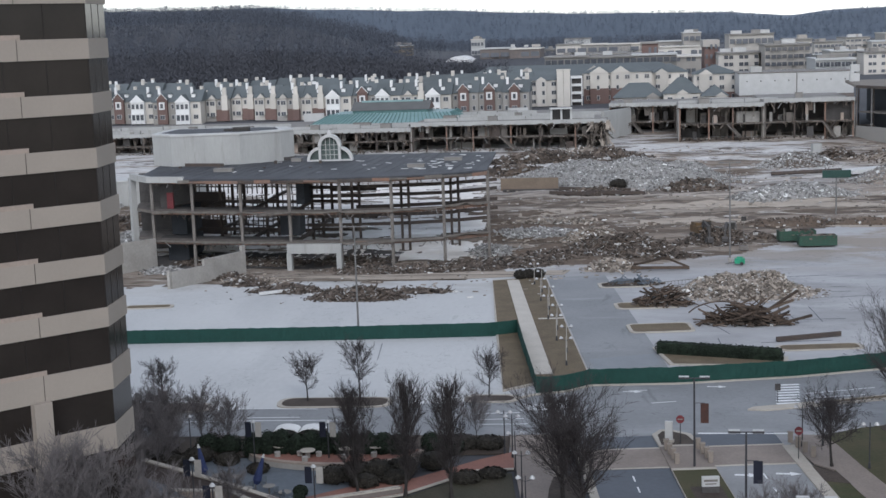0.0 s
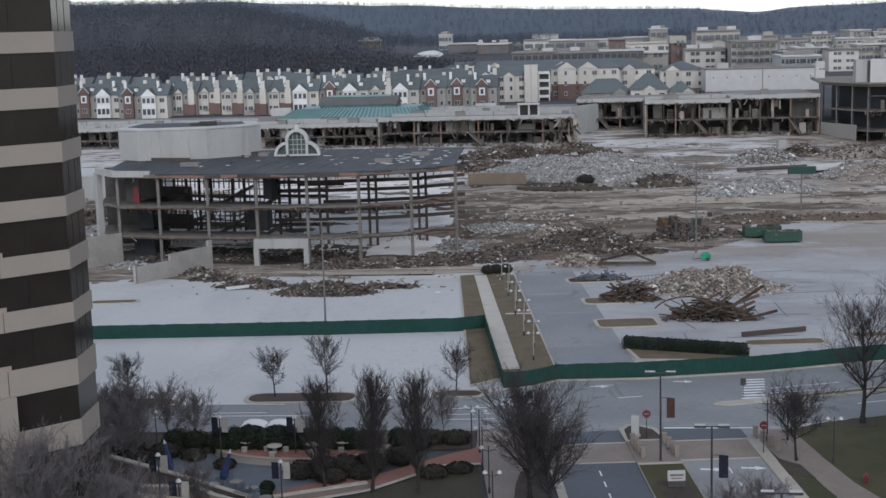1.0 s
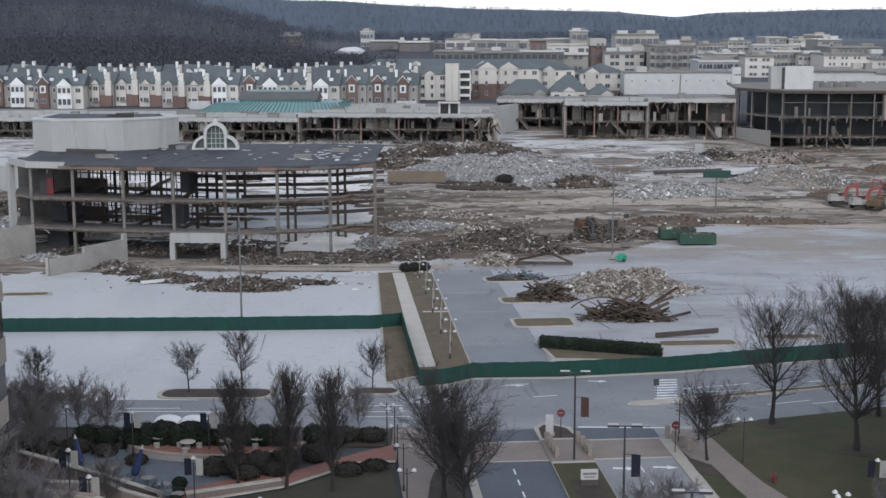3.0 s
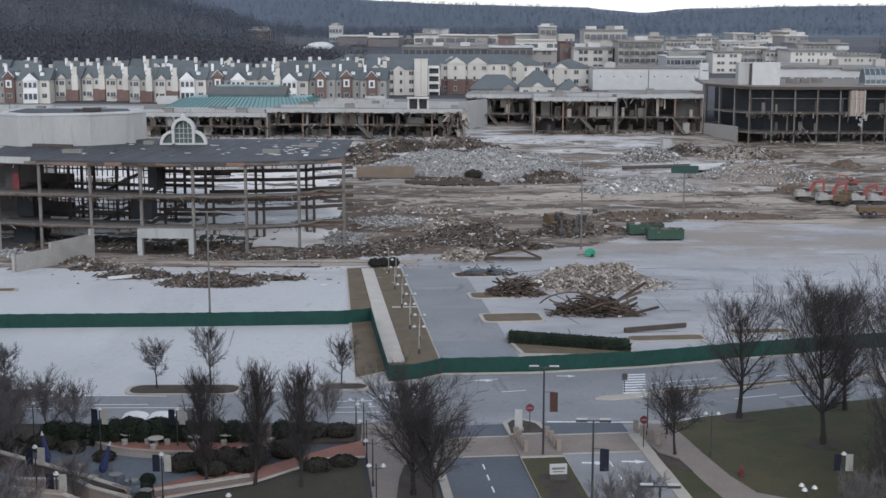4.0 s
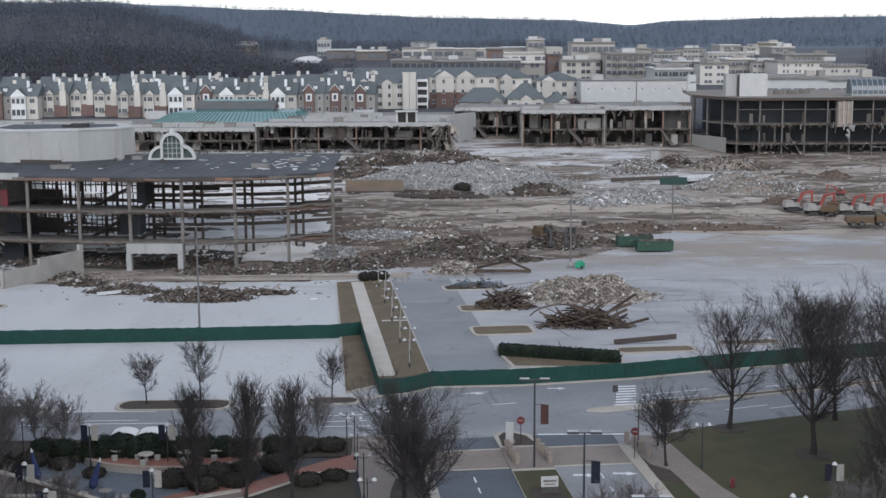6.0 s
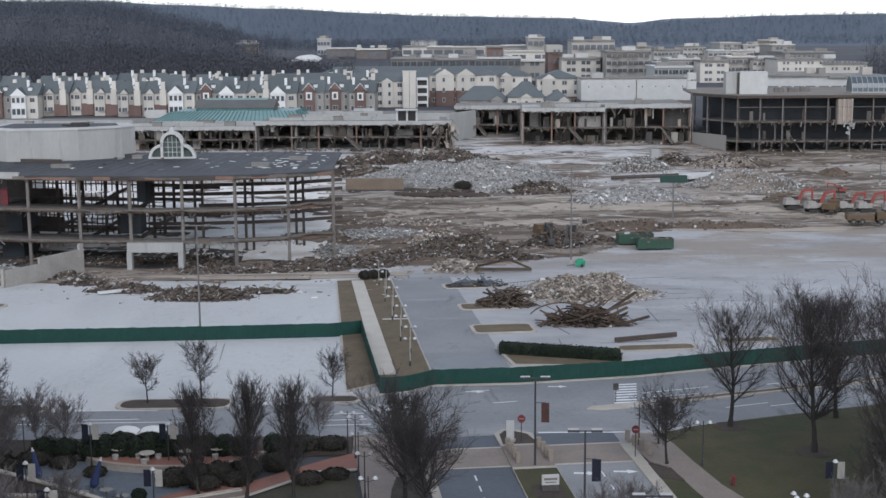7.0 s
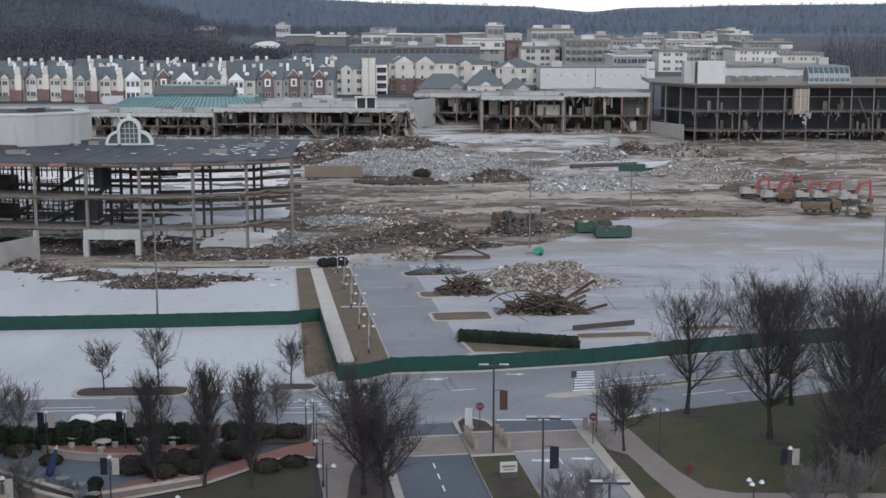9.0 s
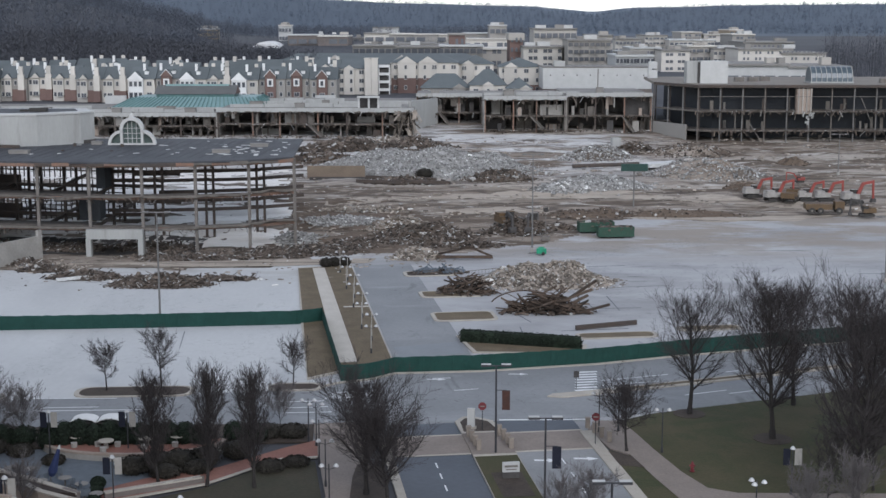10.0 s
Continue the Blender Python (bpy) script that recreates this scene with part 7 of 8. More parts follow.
# ---------------------------------------------------------------- debris
def heap(name, label, x, y, rx, ry, h, n, size, mat, seed, mound=None, rz=0.0, long=1.0, category="rubble pile"):
    """A bumpy mound with broken chunks strewn over it."""
    r = random.Random(seed)
    z0 = ground_z(x, y) + 0.1
    t = thing(name, label, category, (x, y, z0), rz, group="debris piles")
    prof = lambda u, v: max(0.0, 1 - (u * u + v * v)) ** 0.8 * (0.78 + 0.45 * noise.fractal((u * 2.2 + seed, v * 2.2, seed * 0.7), 1.0, 2.0, 3))
    s, nu = Shape(), 22
    for j in range(nu + 1):
        for i in range(nu + 1):
            u, v = 2 * i / nu - 1, 2 * j / nu - 1
            k = max(abs(u), abs(v)) / max(1e-6, math.hypot(u, v))
            u, v = u * k, v * k
            s.v.append((u * rx, v * ry, h * prof(u, v) - 0.25 + ground_z(x + u * rx, y + v * ry) - ground_z(x, y)))
    for j in range(nu):
        for i in range(nu):
            s.f.append((j * (nu + 1) + i, j * (nu + 1) + i + 1, (j + 1) * (nu + 1) + i + 1, (j + 1) * (nu + 1) + i))
            s.m.append(0)
    part("mound", s, mound or mat, t)
    c = Shape()
    for _ in range(int(n * 1.7)):
        a, d = r.uniform(0, 6.283), math.sqrt(r.random()) * (1.12 if r.random() < 0.85 else 1.35)
        u, v = d * math.cos(a), d * math.sin(a)
        q = 0.62 * size * r.uniform(0.35, 1.0) * (2.2 if r.random() < 0.06 else 1.0)
        px, py = u * rx, v * ry
        pz = h * prof(u, v) - 0.2 + ground_z(x + px, y + py) - ground_z(x, y) + 0.1
        rot = Euler((r.uniform(-0.7, 0.7), r.uniform(-0.7, 0.7), r.uniform(0, 6.28))).to_matrix().to_4x4()
        if long > 1.2 and r.random() < 0.1:
            rot = Euler((r.gauss(0, 0.2), r.gauss(0, 0.35), r.gauss(0, 0.9))).to_matrix().to_4x4()
            c.box((px, py, pz + 0.12), (r.uniform(0.7, 2.4), r.uniform(0.08, 0.4), r.uniform(0.05, 0.14)), m=rot)
            continue
        c.box((px, py, pz), (q * r.uniform(0.8, 1.6) * long, q * r.uniform(0.5, 1.0), q * r.uniform(0.25, 0.8)), m=rot)
    part("rubble", c, mat, t, kind="stuff")
    return t


def beam_heap(label, x, y, rx, ry, h, n, seed, length=(3, 7), mat=None):
    """Long timbers and bent strips thrown on one another."""
    r = random.Random(seed)
    t = thing("timber_pile", label, "timber pile", (x, y, 0.08), group="debris piles")
    for _ in range(n):
        a, d = r.uniform(0, 6.283), math.sqrt(r.random())
        px, py = d * math.cos(a) * rx, d * math.sin(a) * ry
        pz = h * max(0, 1 - d * d) * r.uniform(0.15, 1.0) + 0.15
        l, ang, tilt = r.uniform(*length) * r.uniform(0.5, 1), r.gauss(0.2, 0.8), r.gauss(0, 0.3)
        dv = Vector((math.cos(ang) * math.cos(tilt), math.sin(ang) * math.cos(tilt), math.sin(tilt))) * l / 2
        c = Vector((px, py, max(pz, abs(dv.z) + 0.1)))
        part("timber", Shape().beam(c - dv, c + dv, r.uniform(0.1, 0.34), r.uniform(0.06, 0.22)), mat or M_WOOD, t)
    s = Shape()
    for _ in range(160):
        a, d = r.uniform(0, 6.283), math.sqrt(r.random()) * 1.15
        s.box((d * math.cos(a) * rx, d * math.sin(a) * ry, 0.12 + 0.5 * h * max(0, 1 - d * d) * r.random()), (r.uniform(0.2, 1.2), r.uniform(0.1, 0.4), r.uniform(0.08, 0.3)), rz=r.uniform(0, 3))
    part("litter", s, M_RUBBLEDARK, t, kind="stuff")
    return t


heap("rubble_pile", "cone of pale broken concrete blocks on the lot", 15.6, 209.5, 10.0, 5.6, 3.8, 3400, 0.58, M_RUBBLEPALE, 1, M_RUBBLEDARK)
rl = thing("bent_railing", "bent metal railing beside the rubble", "railing", (6.2, 213.5, 0.1), radians(-4))
for z in (0.25, 1.0):
    part("rail", Shape().beam((-2.6, 0, z), (2.0, 0, z + 0.5), 0.08, 0.08), M_STEEL, rl)
for i in range(9):
    part("baluster", Shape().beam((-2.5 + i * 0.55, 0, 0.2 + 0.05 * i), (-2.5 + i * 0.55, 0, 1.0 + 0.06 * i), 0.05, 0.05), M_STEEL, rl)
tp = beam_heap("heap of long weathered timbers and bent strips", 14.2, 187.6, 5.2, 2.2, 3.2, 150, 2)
for a, b in (((2.0, -0.6, 1.2), (7.2, 0.8, 4.4)), ((0.0, -0.8, 0.9), (6.6, 0.2, 3.2)), ((1.5, -1, 0.4), (6.0, 0, 2.4)), ((4.5, -1.6, 0.2), (9.0, -0.6, 1.2))):
    part("timber", Shape().beam(a, b, 0.45, 0.3), M_WOOD, tp)
s = Shape()
for i in range(12):
    a, b = math.pi * (0.15 + 0.6 * i / 12), math.pi * (0.15 + 0.6 * (i + 1) / 12)
    s.beam((-3.0 - 5.2 * math.cos(a), 0.5, 3.0 * math.sin(a)), (-3.0 - 5.2 * math.cos(b), 0.5, 3.0 * math.sin(b)), 0.5, 0.12)
part("bent_strip", s, M_WOOD, tp, "long bent metal strip")
beam_heap("heap of dark splintered timbers on a grass island", 3.2, 201.0, 4.2, 2.2, 3.0, 120, 3, (1.5, 4))
beam_heap("low scatter of blue-grey metal scrap on an island", -1.2, 217.6, 4.2, 1.6, 1.1, 36, 4, (1.5, 4), M_BLUEGREY)
heap("rubble_pile", "pale tangled scrap at the field's edge", -5.0, 231.5, 4.2, 2.4, 2.2, 420, 0.7, M_RUBBLEPALE, 5, M_RUBBLEDARK, long=1.8)
bt = thing("bent_sheet", "long folded brown sheet-metal strip on the lot", "scrap metal", (3.2, 230.6, 0.2))
part("lower_fold", Shape().beam((-4.8, -0.4, 0.3), (5.0, -0.6, 0.3), 0.2, 0.5), M_WOOD, bt)
part("upper_fold", Shape().beam((-4.8, 0.2, 0.6), (1.0, 0.3, 1.9), 0.2, 0.35), M_WOOD, bt)
part("end_fold", Shape().beam((1.0, 0.3, 1.9), (4.8, -0.3, 0.4), 0.2, 0.35), M_WOOD, bt)
heap("debris_pile", "long mixed heap of torn building debris", -3.5, 250, 9.0, 3.2, 2.3, 2300, 0.55, M_RUBBLEDARK, 6, M_MUD, long=1.6)
heap("debris_pile", "mixed heap of debris with pale scraps", -8.5, 255, 6.0, 3.0, 2.6, 1300, 0.5, M_RUBBLEPALE, 7, M_MUD, long=1.6)
heap("debris_pile", "low strewn heap of brown debris", 1.0, 242, 8.5, 2.2, 1.5, 1400, 0.5, M_RUBBLEDARK, 8, M_MUD, long=1.8)
heap("debris_pile", "dark heap of wreckage round a digger", 14.0, 253.5, 5.6, 3.0, 2.6, 1300, 0.55, M_RUBBLEDARK, 9, M_MUD, long=1.8)
heap("debris_pile", "small dark heap of scrap on the lot", 22.0, 255.5, 3.2, 1.6, 1.3, 220, 0.7, M_RUBBLEDARK, 10, M_MUD)
heap("rubble_pile", "broad grey mound of crushed concrete", -2.0, 318, 22, 11, 5.6, 6500, 0.5, M_RUBBLE, 11, M_RUBBLE)
heap("rubble_pile", "grey mound of crushed concrete", -18.0, 322, 12, 8, 3.6, 2200, 0.5, M_RUBBLE, 12, M_RUBBLE)
heap("debris_pile", "dark heap of twisted scrap at a mound's foot", 12.5, 305, 7, 3, 2.4, 700, 0.8, M_RUBBLEDARK, 13, M_MUD, long=1.6)
heap("debris_pile", "long dark strip of wreckage before the mall", -24, 346, 14, 3.5, 3.0, 1300, 0.9, M_RUBBLEDARK, 14, M_MUD, long=1.8)
heap("debris_pile", "dark strip of wreckage with pale scraps", -8, 350, 9, 3.0, 2.6, 800, 0.9, M_RUBBLEDARK, 15, M_MUD, long=1.8)
heap("rubble_pile", "tangled pale scrap before the mall", -16, 353, 6, 2.4, 2.2, 500, 0.9, M_RUBBLEPALE, 16, M_RUBBLEDARK, long=1.8)
heap("rubble_pile", "spread heap of grey and white rubble", 34, 297, 11, 6, 2.8, 2200, 0.55, M_RUBBLE, 17, M_RUBBLE)
heap("rubble_pile", "spread heap of grey rubble", 26, 293, 6, 4, 2.4, 600, 0.8, M_RUBBLE, 18, M_RUBBLE)
heap("rubble_pile", "heap of grey rubble with scrap", 38, 334, 9, 5, 3.4, 1500, 0.6, M_RUBBLE, 19, M_RUBBLEDARK)
heap("rubble_pile", "brown-grey earth mound with rubble", 60, 312, 13, 7, 4.2, 1100, 0.6, M_RUBBLE, 20, M_DIRT)
heap("rubble_pile", "earth mound with rubble beside the stripped store", 62, 340, 10, 5, 3.0, 600, 0.6, M_RUBBLEDARK, 21, M_DIRT)
heap("debris_pile", "dark brush heap behind a concrete block", 48, 344, 5.0, 2.4, 2.6, 500, 0.8, M_RUBBLEDARK, 22, M_MUD, long=1.6)
heap("earth_mound", "low brown earth mound", 66, 296, 5, 3, 1.6, 60, 0.5, M_DIRT, 23, M_MUD)
heap("earth_mound", "low brown earth mound beside the track", 30, 268, 10, 3, 1.4, 200, 0.6, M_RUBBLEDARK, 24, M_MUD)
heap("earth_mound", "low dark earth mound beside the track", 47, 268, 13, 2.8, 1.2, 120, 0.5, M_RUBBLEDARK, 25, M_MUD)
heap("earth_mound", "dark low mound in the field", 84, 326, 4, 2.4, 1.8, 60, 0.5, M_RUBBLEDARK, 26, M_MUD)
# along the store's foot
for i, (x, y, rx, ry, h, n, m_) in enumerate(((-44.6, 207.4, 7.2, 3.0, 4.6, 1100, M_RUBBLEDARK), (-58.0, 213.4, 5.4, 2.4, 2.6, 600, M_RUBBLEDARK), (-66.6, 219.5, 3.4, 1.6, 2.6, 350, M_RUBBLEDARK), (-35.5, 212.0, 5, 1.6, 1.2, 320, M_RUBBLEDARK), (-72.5, 226.0, 4, 2.0, 1.6, 350, M_RUBBLEDARK),
                                              (-45, 232, 10, 2.6, 1.8, 1000, M_RUBBLEDARK), (-33, 235, 8, 3.0, 2.2, 900, M_RUBBLEDARK), (-22, 238, 7, 4, 1.8, 700, M_RUBBLEDARK), (-20, 262, 8, 4, 1.8, 600, M_RUBBLE), (-86, 232.5, 3.4, 3, 2.2, 380, M_RUBBLE), (-100, 262, 8, 9, 3.2, 700, M_RUBBLE),
                                              (-66, 222, 5, 2, 1.0, 260, M_RUBBLEPALE), (-78, 241, 7, 3, 1.8, 600, M_RUBBLEDARK), (-67, 240, 6, 2.6, 1.5, 450, M_RUBBLEDARK), (-52, 240, 7, 3, 1.6, 600, M_RUBBLEDARK), (-27, 247, 4, 3.5, 2.4, 500, M_RUBBLE), (-14, 244, 6, 3, 1.4, 500, M_RUBBLEDARK), (-17, 272, 8, 3, 1.2, 350, M_RUBBLEPALE))):
    heap("debris_pile", "strewn debris at the ruined store's foot", x, y, rx, ry, h * 0.42, int(n * 1.3), 0.45, m_, 40 + i, M_MUD if m_ is M_RUBBLEDARK else M_RUBBLE, long=2.6)
s = Shape()
r_ = random.Random(77)
for _ in range(3000):
    x, y = r_.uniform(-36, 120), 238 + 125 * r_.random()
    if y < lot_edge(x) + 1 or noise.noise((x / 14, y / 9, 3)) < -0.05:
        continue
    q = r_.uniform(0.1, 0.45) * (1.8 if r_.random() < 0.05 else 1)
    s.box((x, y, ground_height(x, y) + 0.45), (q * r_.uniform(1, 2.4), q, q * 0.5), rz=r_.uniform(0, 3))
single("strewn_rubble", s, M_RUBBLEPALE, "loose rubble strewn over the demolition field", "rubble", "stuff")
s = Shape()
for _ in range(200):
    x = r_.uniform(-72, 4)
    y = r_.triangular(202, 234, 228) if x < -14 else r_.uniform(222, 240)
    q = r_.uniform(0.1, 0.4)
    s.box((x, y, 0.12), (q * r_.uniform(1, 3), q, q * 0.4), rz=r_.uniform(0, 3))
single("strewn_rubble", s, M_RUBBLEPALE, "loose scraps strewn over the lot", "rubble", "stuff")
for (a, b, w_, h_) in (((-61.5, 209.6, 0.4), (-55.5, 212.8, 0.5), 0.7, 0.4), ((-59.6, 214.6, 0.5), (-57.0, 212.4, 0.3), 0.8, 0.3), ((-64.5, 214.0, 0.3), (-58, 213.2, 0.5), 0.5, 0.3)):
    single("broken_panel", Shape().beam(a, b, w_, h_), M_SCRAPWHITE, "broken white concrete panel on the lot", "scrap")
single("fallen_beam", Shape().beam((17.4, 176.2, 0.4), (26.0, 179.6, 0.4), 0.35, 0.6), M_DARKBEAM, "long dark steel beam lying on the lot", "steel beam")
tw = thing("loading_wall", "long tan wall remnant in the field", "wall", (-25, 307.5, 4.9))
part("panel", Shape().box((0, 0, 1.5), (13.2, 0.8, 3.2)), material("stained_block", (0.21, 0.165, 0.125), 0.9, (0.14, 0.11, 0.085), 3, 0.9, 0.2), tw)
part("footing", Shape().box((2, -0.6, 0.2), (16, 1.6, 0.8)), M_FLOORDARK, tw)
for i, (x0, x1, y, z) in enumerate(((-18, -2, 303.5, 1.0), (-12, 1, 300.5, 0.7), (-20, -10, 301, 0.6))):
    single("fallen_beam", Shape().beam((x0, y, ground_z(x0, y) + z), (x1, y - 1.5, ground_z(x1, y) + z * 0.6), 0.6, 0.7), M_DARKBEAM, "dark steel beam lying in the field", "steel beam")
heap("debris_pile", "dark tangled steel in the field", -9, 302, 7, 2.0, 1.5, 350, 0.8, M_RUBBLEDARK, 61, M_MUD, long=2.2)
shrub("dark lone bush in the field", -4.8, 306.5, 4.5, 2.2, 210, M_BROWNSHRUB, "brown_shrub")
single("concrete_block", Shape().box((43.6, 345.5, 9.4), (2.3, 1.6, 3.6), rz=0.2), M_PANEL, "upright pale concrete block in the field", "concrete block")
single("fallen_pipe", Shape().tube((30, 318, 6.8), (46, 320, 7.2), 0.45, 0.45, 10), M_DARKBEAM, "long dark pipe lying in the field", "pipe")
single("white_sheet", Shape().prism([(48, 316), (57, 322), (55, 326), (46, 320)], 6.6, 7.4), M_SCRAPWHITE, "white sheet laid on the ground", "sheet")
for i, (x, y, rx, ry, h, n, m_) in enumerate(((-108, 250, 9, 7, 2.6, 700, M_RUBBLE), (-118, 272, 12, 10, 3.0, 800, M_RUBBLEDARK), (-104, 282, 9, 6, 2.2, 500, M_RUBBLEDARK), (-128, 300, 12, 8, 2.4, 500, M_RUBBLE), (-30, 330, 10, 4, 2.0, 500, M_RUBBLEDARK))):
    heap("debris_pile", "low broken rubble beyond the ruined store", x, y, rx, ry, h, n, 0.8, m_, 80 + i, M_MUD if m_ is M_RUBBLEDARK else M_RUBBLE, long=1.5)


# ---------------------------------------------------------------- machines
def excavator(label, x, y, rz, body, arm, scale=1.0, reach=1.0, folded=False):
    t = thing("excavator", label, "excavator", (x, y, ground_z(x, y) + 0.45), rz, group="parked excavators")
    t.scale = (scale,) * 3
    for sy in (-1.25, 1.25):
        tr = part("track", Shape().prism([(-2.1, 0), (2.1, 0), (2.4, 0.35), (2.1, 0.85), (-2.1, 0.85), (-2.4, 0.35)], -0.28, 0.28), M_BLACK, t, "black crawler track")
        tr.rotation_euler, tr.location = (radians(90), 0, 0), (0, sy, 0)
    part("turntable", Shape().tube((0, 0, 0.8), (0, 0, 1.15), 0.9, 0.9, 12), M_BLACK, t)
    part("house", Shape().prism([(-2.6, -1.3), (1.3, -1.3), (1.3, 1.3), (-2.6, 1.3), (-2.9, 0.8), (-2.9, -0.8)], 1.15, 2.35), body, t)
    part("engine_cover", Shape().box((-1.5, 0, 2.6), (2.2, 2.2, 0.55)), body, t)
    cb = part("cab", Shape().box((0.55, 0.75, 2.35), (1.6, 1.0, 1.9)), M_BLACK, t, "dark glazed cab")
    part("cab_roof", Shape().box((0.55, 0.75, 3.34), (1.75, 1.1, 0.12)), body, cb)
    b0, b1, b2 = Vector((1.0, -0.3, 1.8)), Vector((2.4 * reach, -0.3, 4.9)), Vector((5.0 * reach, -0.3, 5.3))
    if folded:
        b1.z, b2.z = 3.3, 2.5
    part("boom", Shape().beam(b0, b1, 0.45, 0.75).beam(b1 - Vector((0.2, 0, 0.1)), b2, 0.45, 0.65), arm, t, "cranked boom")
    st_ = b2 + Vector((0.2, 0, -2.0 if folded else -4.4))
    part("stick", Shape().beam(b2 + Vector((0, 0, 0.35)), st_, 0.36, 0.5), arm, t)
    part("ram", Shape().tube(b0 + Vector((0.6, 0.0, 0)), b1 + Vector((0.5, 0, -0.5)), 0.1, 0.08, 6), M_STEEL, t)
    part("bucket", Shape().prism([(-0.7, -0.5), (0.5, -0.5), (0.6, 0.2), (0.2, 0.55), (-0.5, 0.3)], -0.6, 0.6), M_FLOORDARK, t).matrix_basis = pose(st_.x, st_.y, st_.z - 0.2, 90, 0, 0)
    return t


for x, y, a, k in ((65.0, 283.5, 8, 0.95), (68.6, 279.6, 14, 1.0), (75.2, 280.0, 10, 0.92), (79.0, 279.6, 10, 0.95), (84.2, 277.4, 8, 1.05)):
    excavator("white-bodied excavator with a red boom, parked", x, y, radians(a), M_MACHWHITE, M_RED, k * 0.8)
excavator("yellow tracked machine with a folded dark boom", 83.4, 265.0, radians(175), M_YELLOW, M_FLOORDARK, 0.62)
excavator("dusty yellow digger standing on wreckage", 11.4, 254.2, radians(-70), M_YELLOW, M_FLOORDARK, 1.0, 0.8, True)
excavator("grey machine behind wreckage", 16.4, 254.4, radians(-100), M_STEEL, M_FLOORDARK, 0.9, 0.8, True)
excavator("far red excavator with its boom down", 79.0, 300.0, radians(185), M_RED, M_RED, 0.42, 1.4)


def dump_truck(label, x, y, rz, mat, l=9.0):
    t = thing("dump_truck", label, "truck", (x, y, ground_z(x, y) + 0.45), rz)
    part("bed", Shape().prism([(-l / 2, -1.4), (l / 2 - 2.4, -1.4), (l / 2 - 2.0, 1.4), (-l / 2, 1.4)], 0.9, 2.0), mat, t, "long open load bed")
    part("cab", Shape().box((l / 2 - 0.9, 0, 1.7), (1.8, 2.3, 1.6)), mat, t)
    part("cab_glass", Shape().box((l / 2 + 0.02, 0, 2.3), (0.1, 1.9, 0.8)), M_BLACK, t)
    for wx in (-l / 2 + 1.2, -l / 2 + 2.9, l / 2 - 1.0):
        for sy in (-1.2, 1.2):
            w = part("wheel", Shape().tube((wx, sy - 0.25, 0.65), (wx, sy + 0.25, 0.65), 0.65, 0.65, 12), M_BLACK, t)
            part("hub", Shape().tube((wx, sy - 0.29, 0.65), (wx, sy + 0.29, 0.65), 0.25, 0.25, 8), M_STEEL, w)
    part("chassis", Shape().box((0, 0, 0.9), (l - 0.5, 1.0, 0.3)), M_BLACK, t)


dump_truck("long rusty yellow dump truck with an open bed", 75.6, 267.6, radians(-3), M_YELLOW, 7.6)
dump_truck("small yellow truck between excavators", 71.8, 279.0, radians(60), M_YELLOW, 5.0)


def dumpster(x, y, rz):
    t = thing("dumpster", "open dark green roll-off dumpster filled with scrap", "dumpster", (x, y, ground_z(x, y) + 0.1), rz, group="dumpsters")
    for sy in (-1.2, 1.2):
        sd = part("side", Shape().box((0, sy, 1.1), (6.6, 0.1, 1.8)), M_DUMP, t)
        for i in range(8):
            part("rib", Shape().box((-3.0 + i * 0.86, sy * 1.05, 1.1), (0.12, 0.1, 1.8)), M_DUMP, sd)
    for sx in (-3.3, 3.3):
        part("end", Shape().box((sx, 0, 1.1), (0.1, 2.4, 1.8)), M_DUMP, t)
    part("floor", Shape().box((0, 0, 0.25), (6.6, 2.4, 0.12)), M_DUMP, t)
    s = Shape()
    for _ in range(70):
        s.box((rnd.uniform(-3, 3), rnd.uniform(-1, 1), rnd.uniform(1.2, 2.1)), (rnd.uniform(0.3, 1.4), rnd.uniform(0.2, 0.6), rnd.uniform(0.1, 0.4)), rz=rnd.uniform(0, 3))
    part("scrap", s, M_RUBBLEDARK, t, "mixed scrap", "stuff")


dumpster(28.4, 252.6, radians(8))
dumpster(31.6, 248.4, radians(4))
gb = thing("green_pump", "small bright green pump trailer on the lot", "pump", (16.9, 234.6, 0.1))
part("tank", Shape().box((0, 0, 0.7), (1.7, 1.0, 0.9)).tube((-0.5, 0, 1.1), (0.5, 0, 1.1), 0.35, 0.35, 8), M_BRIGHTGREEN, gb)
part("wheel", Shape().tube((0.3, -0.6, 0.3), (0.3, -0.4, 0.3), 0.3, 0.3, 10), M_BLACK, gb)
part("drawbar", Shape().beam((-0.8, 0, 0.4), (-2.4, 0, 0.2), 0.08, 0.08), M_BLACK, gb)
lt = thing("light_tower", "portable light tower with a square head", "light tower", (18.4, 245.5, 0.9))
part("mast", Shape().tube((0, 0, 0), (0, 0, 5.6), 0.07, 0.05, 6), M_STEEL, lt)
part("head", Shape().box((0, 0, 5.7), (0.9, 0.4, 0.8)), M_BLACK, lt)
part("skid", Shape().box((0, 0, 0.4), (1.6, 1.0, 0.8)), M_STEEL, lt)
single("dust_plate", Shape().prism([(31.5 + 2.0 * math.cos(a * 0.5236), 238.5 + 1.6 * math.sin(a * 0.5236)) for a in range(12)], 0.05, 0.13), M_SCRAPWHITE, "round pale plate on the lot", "plate")
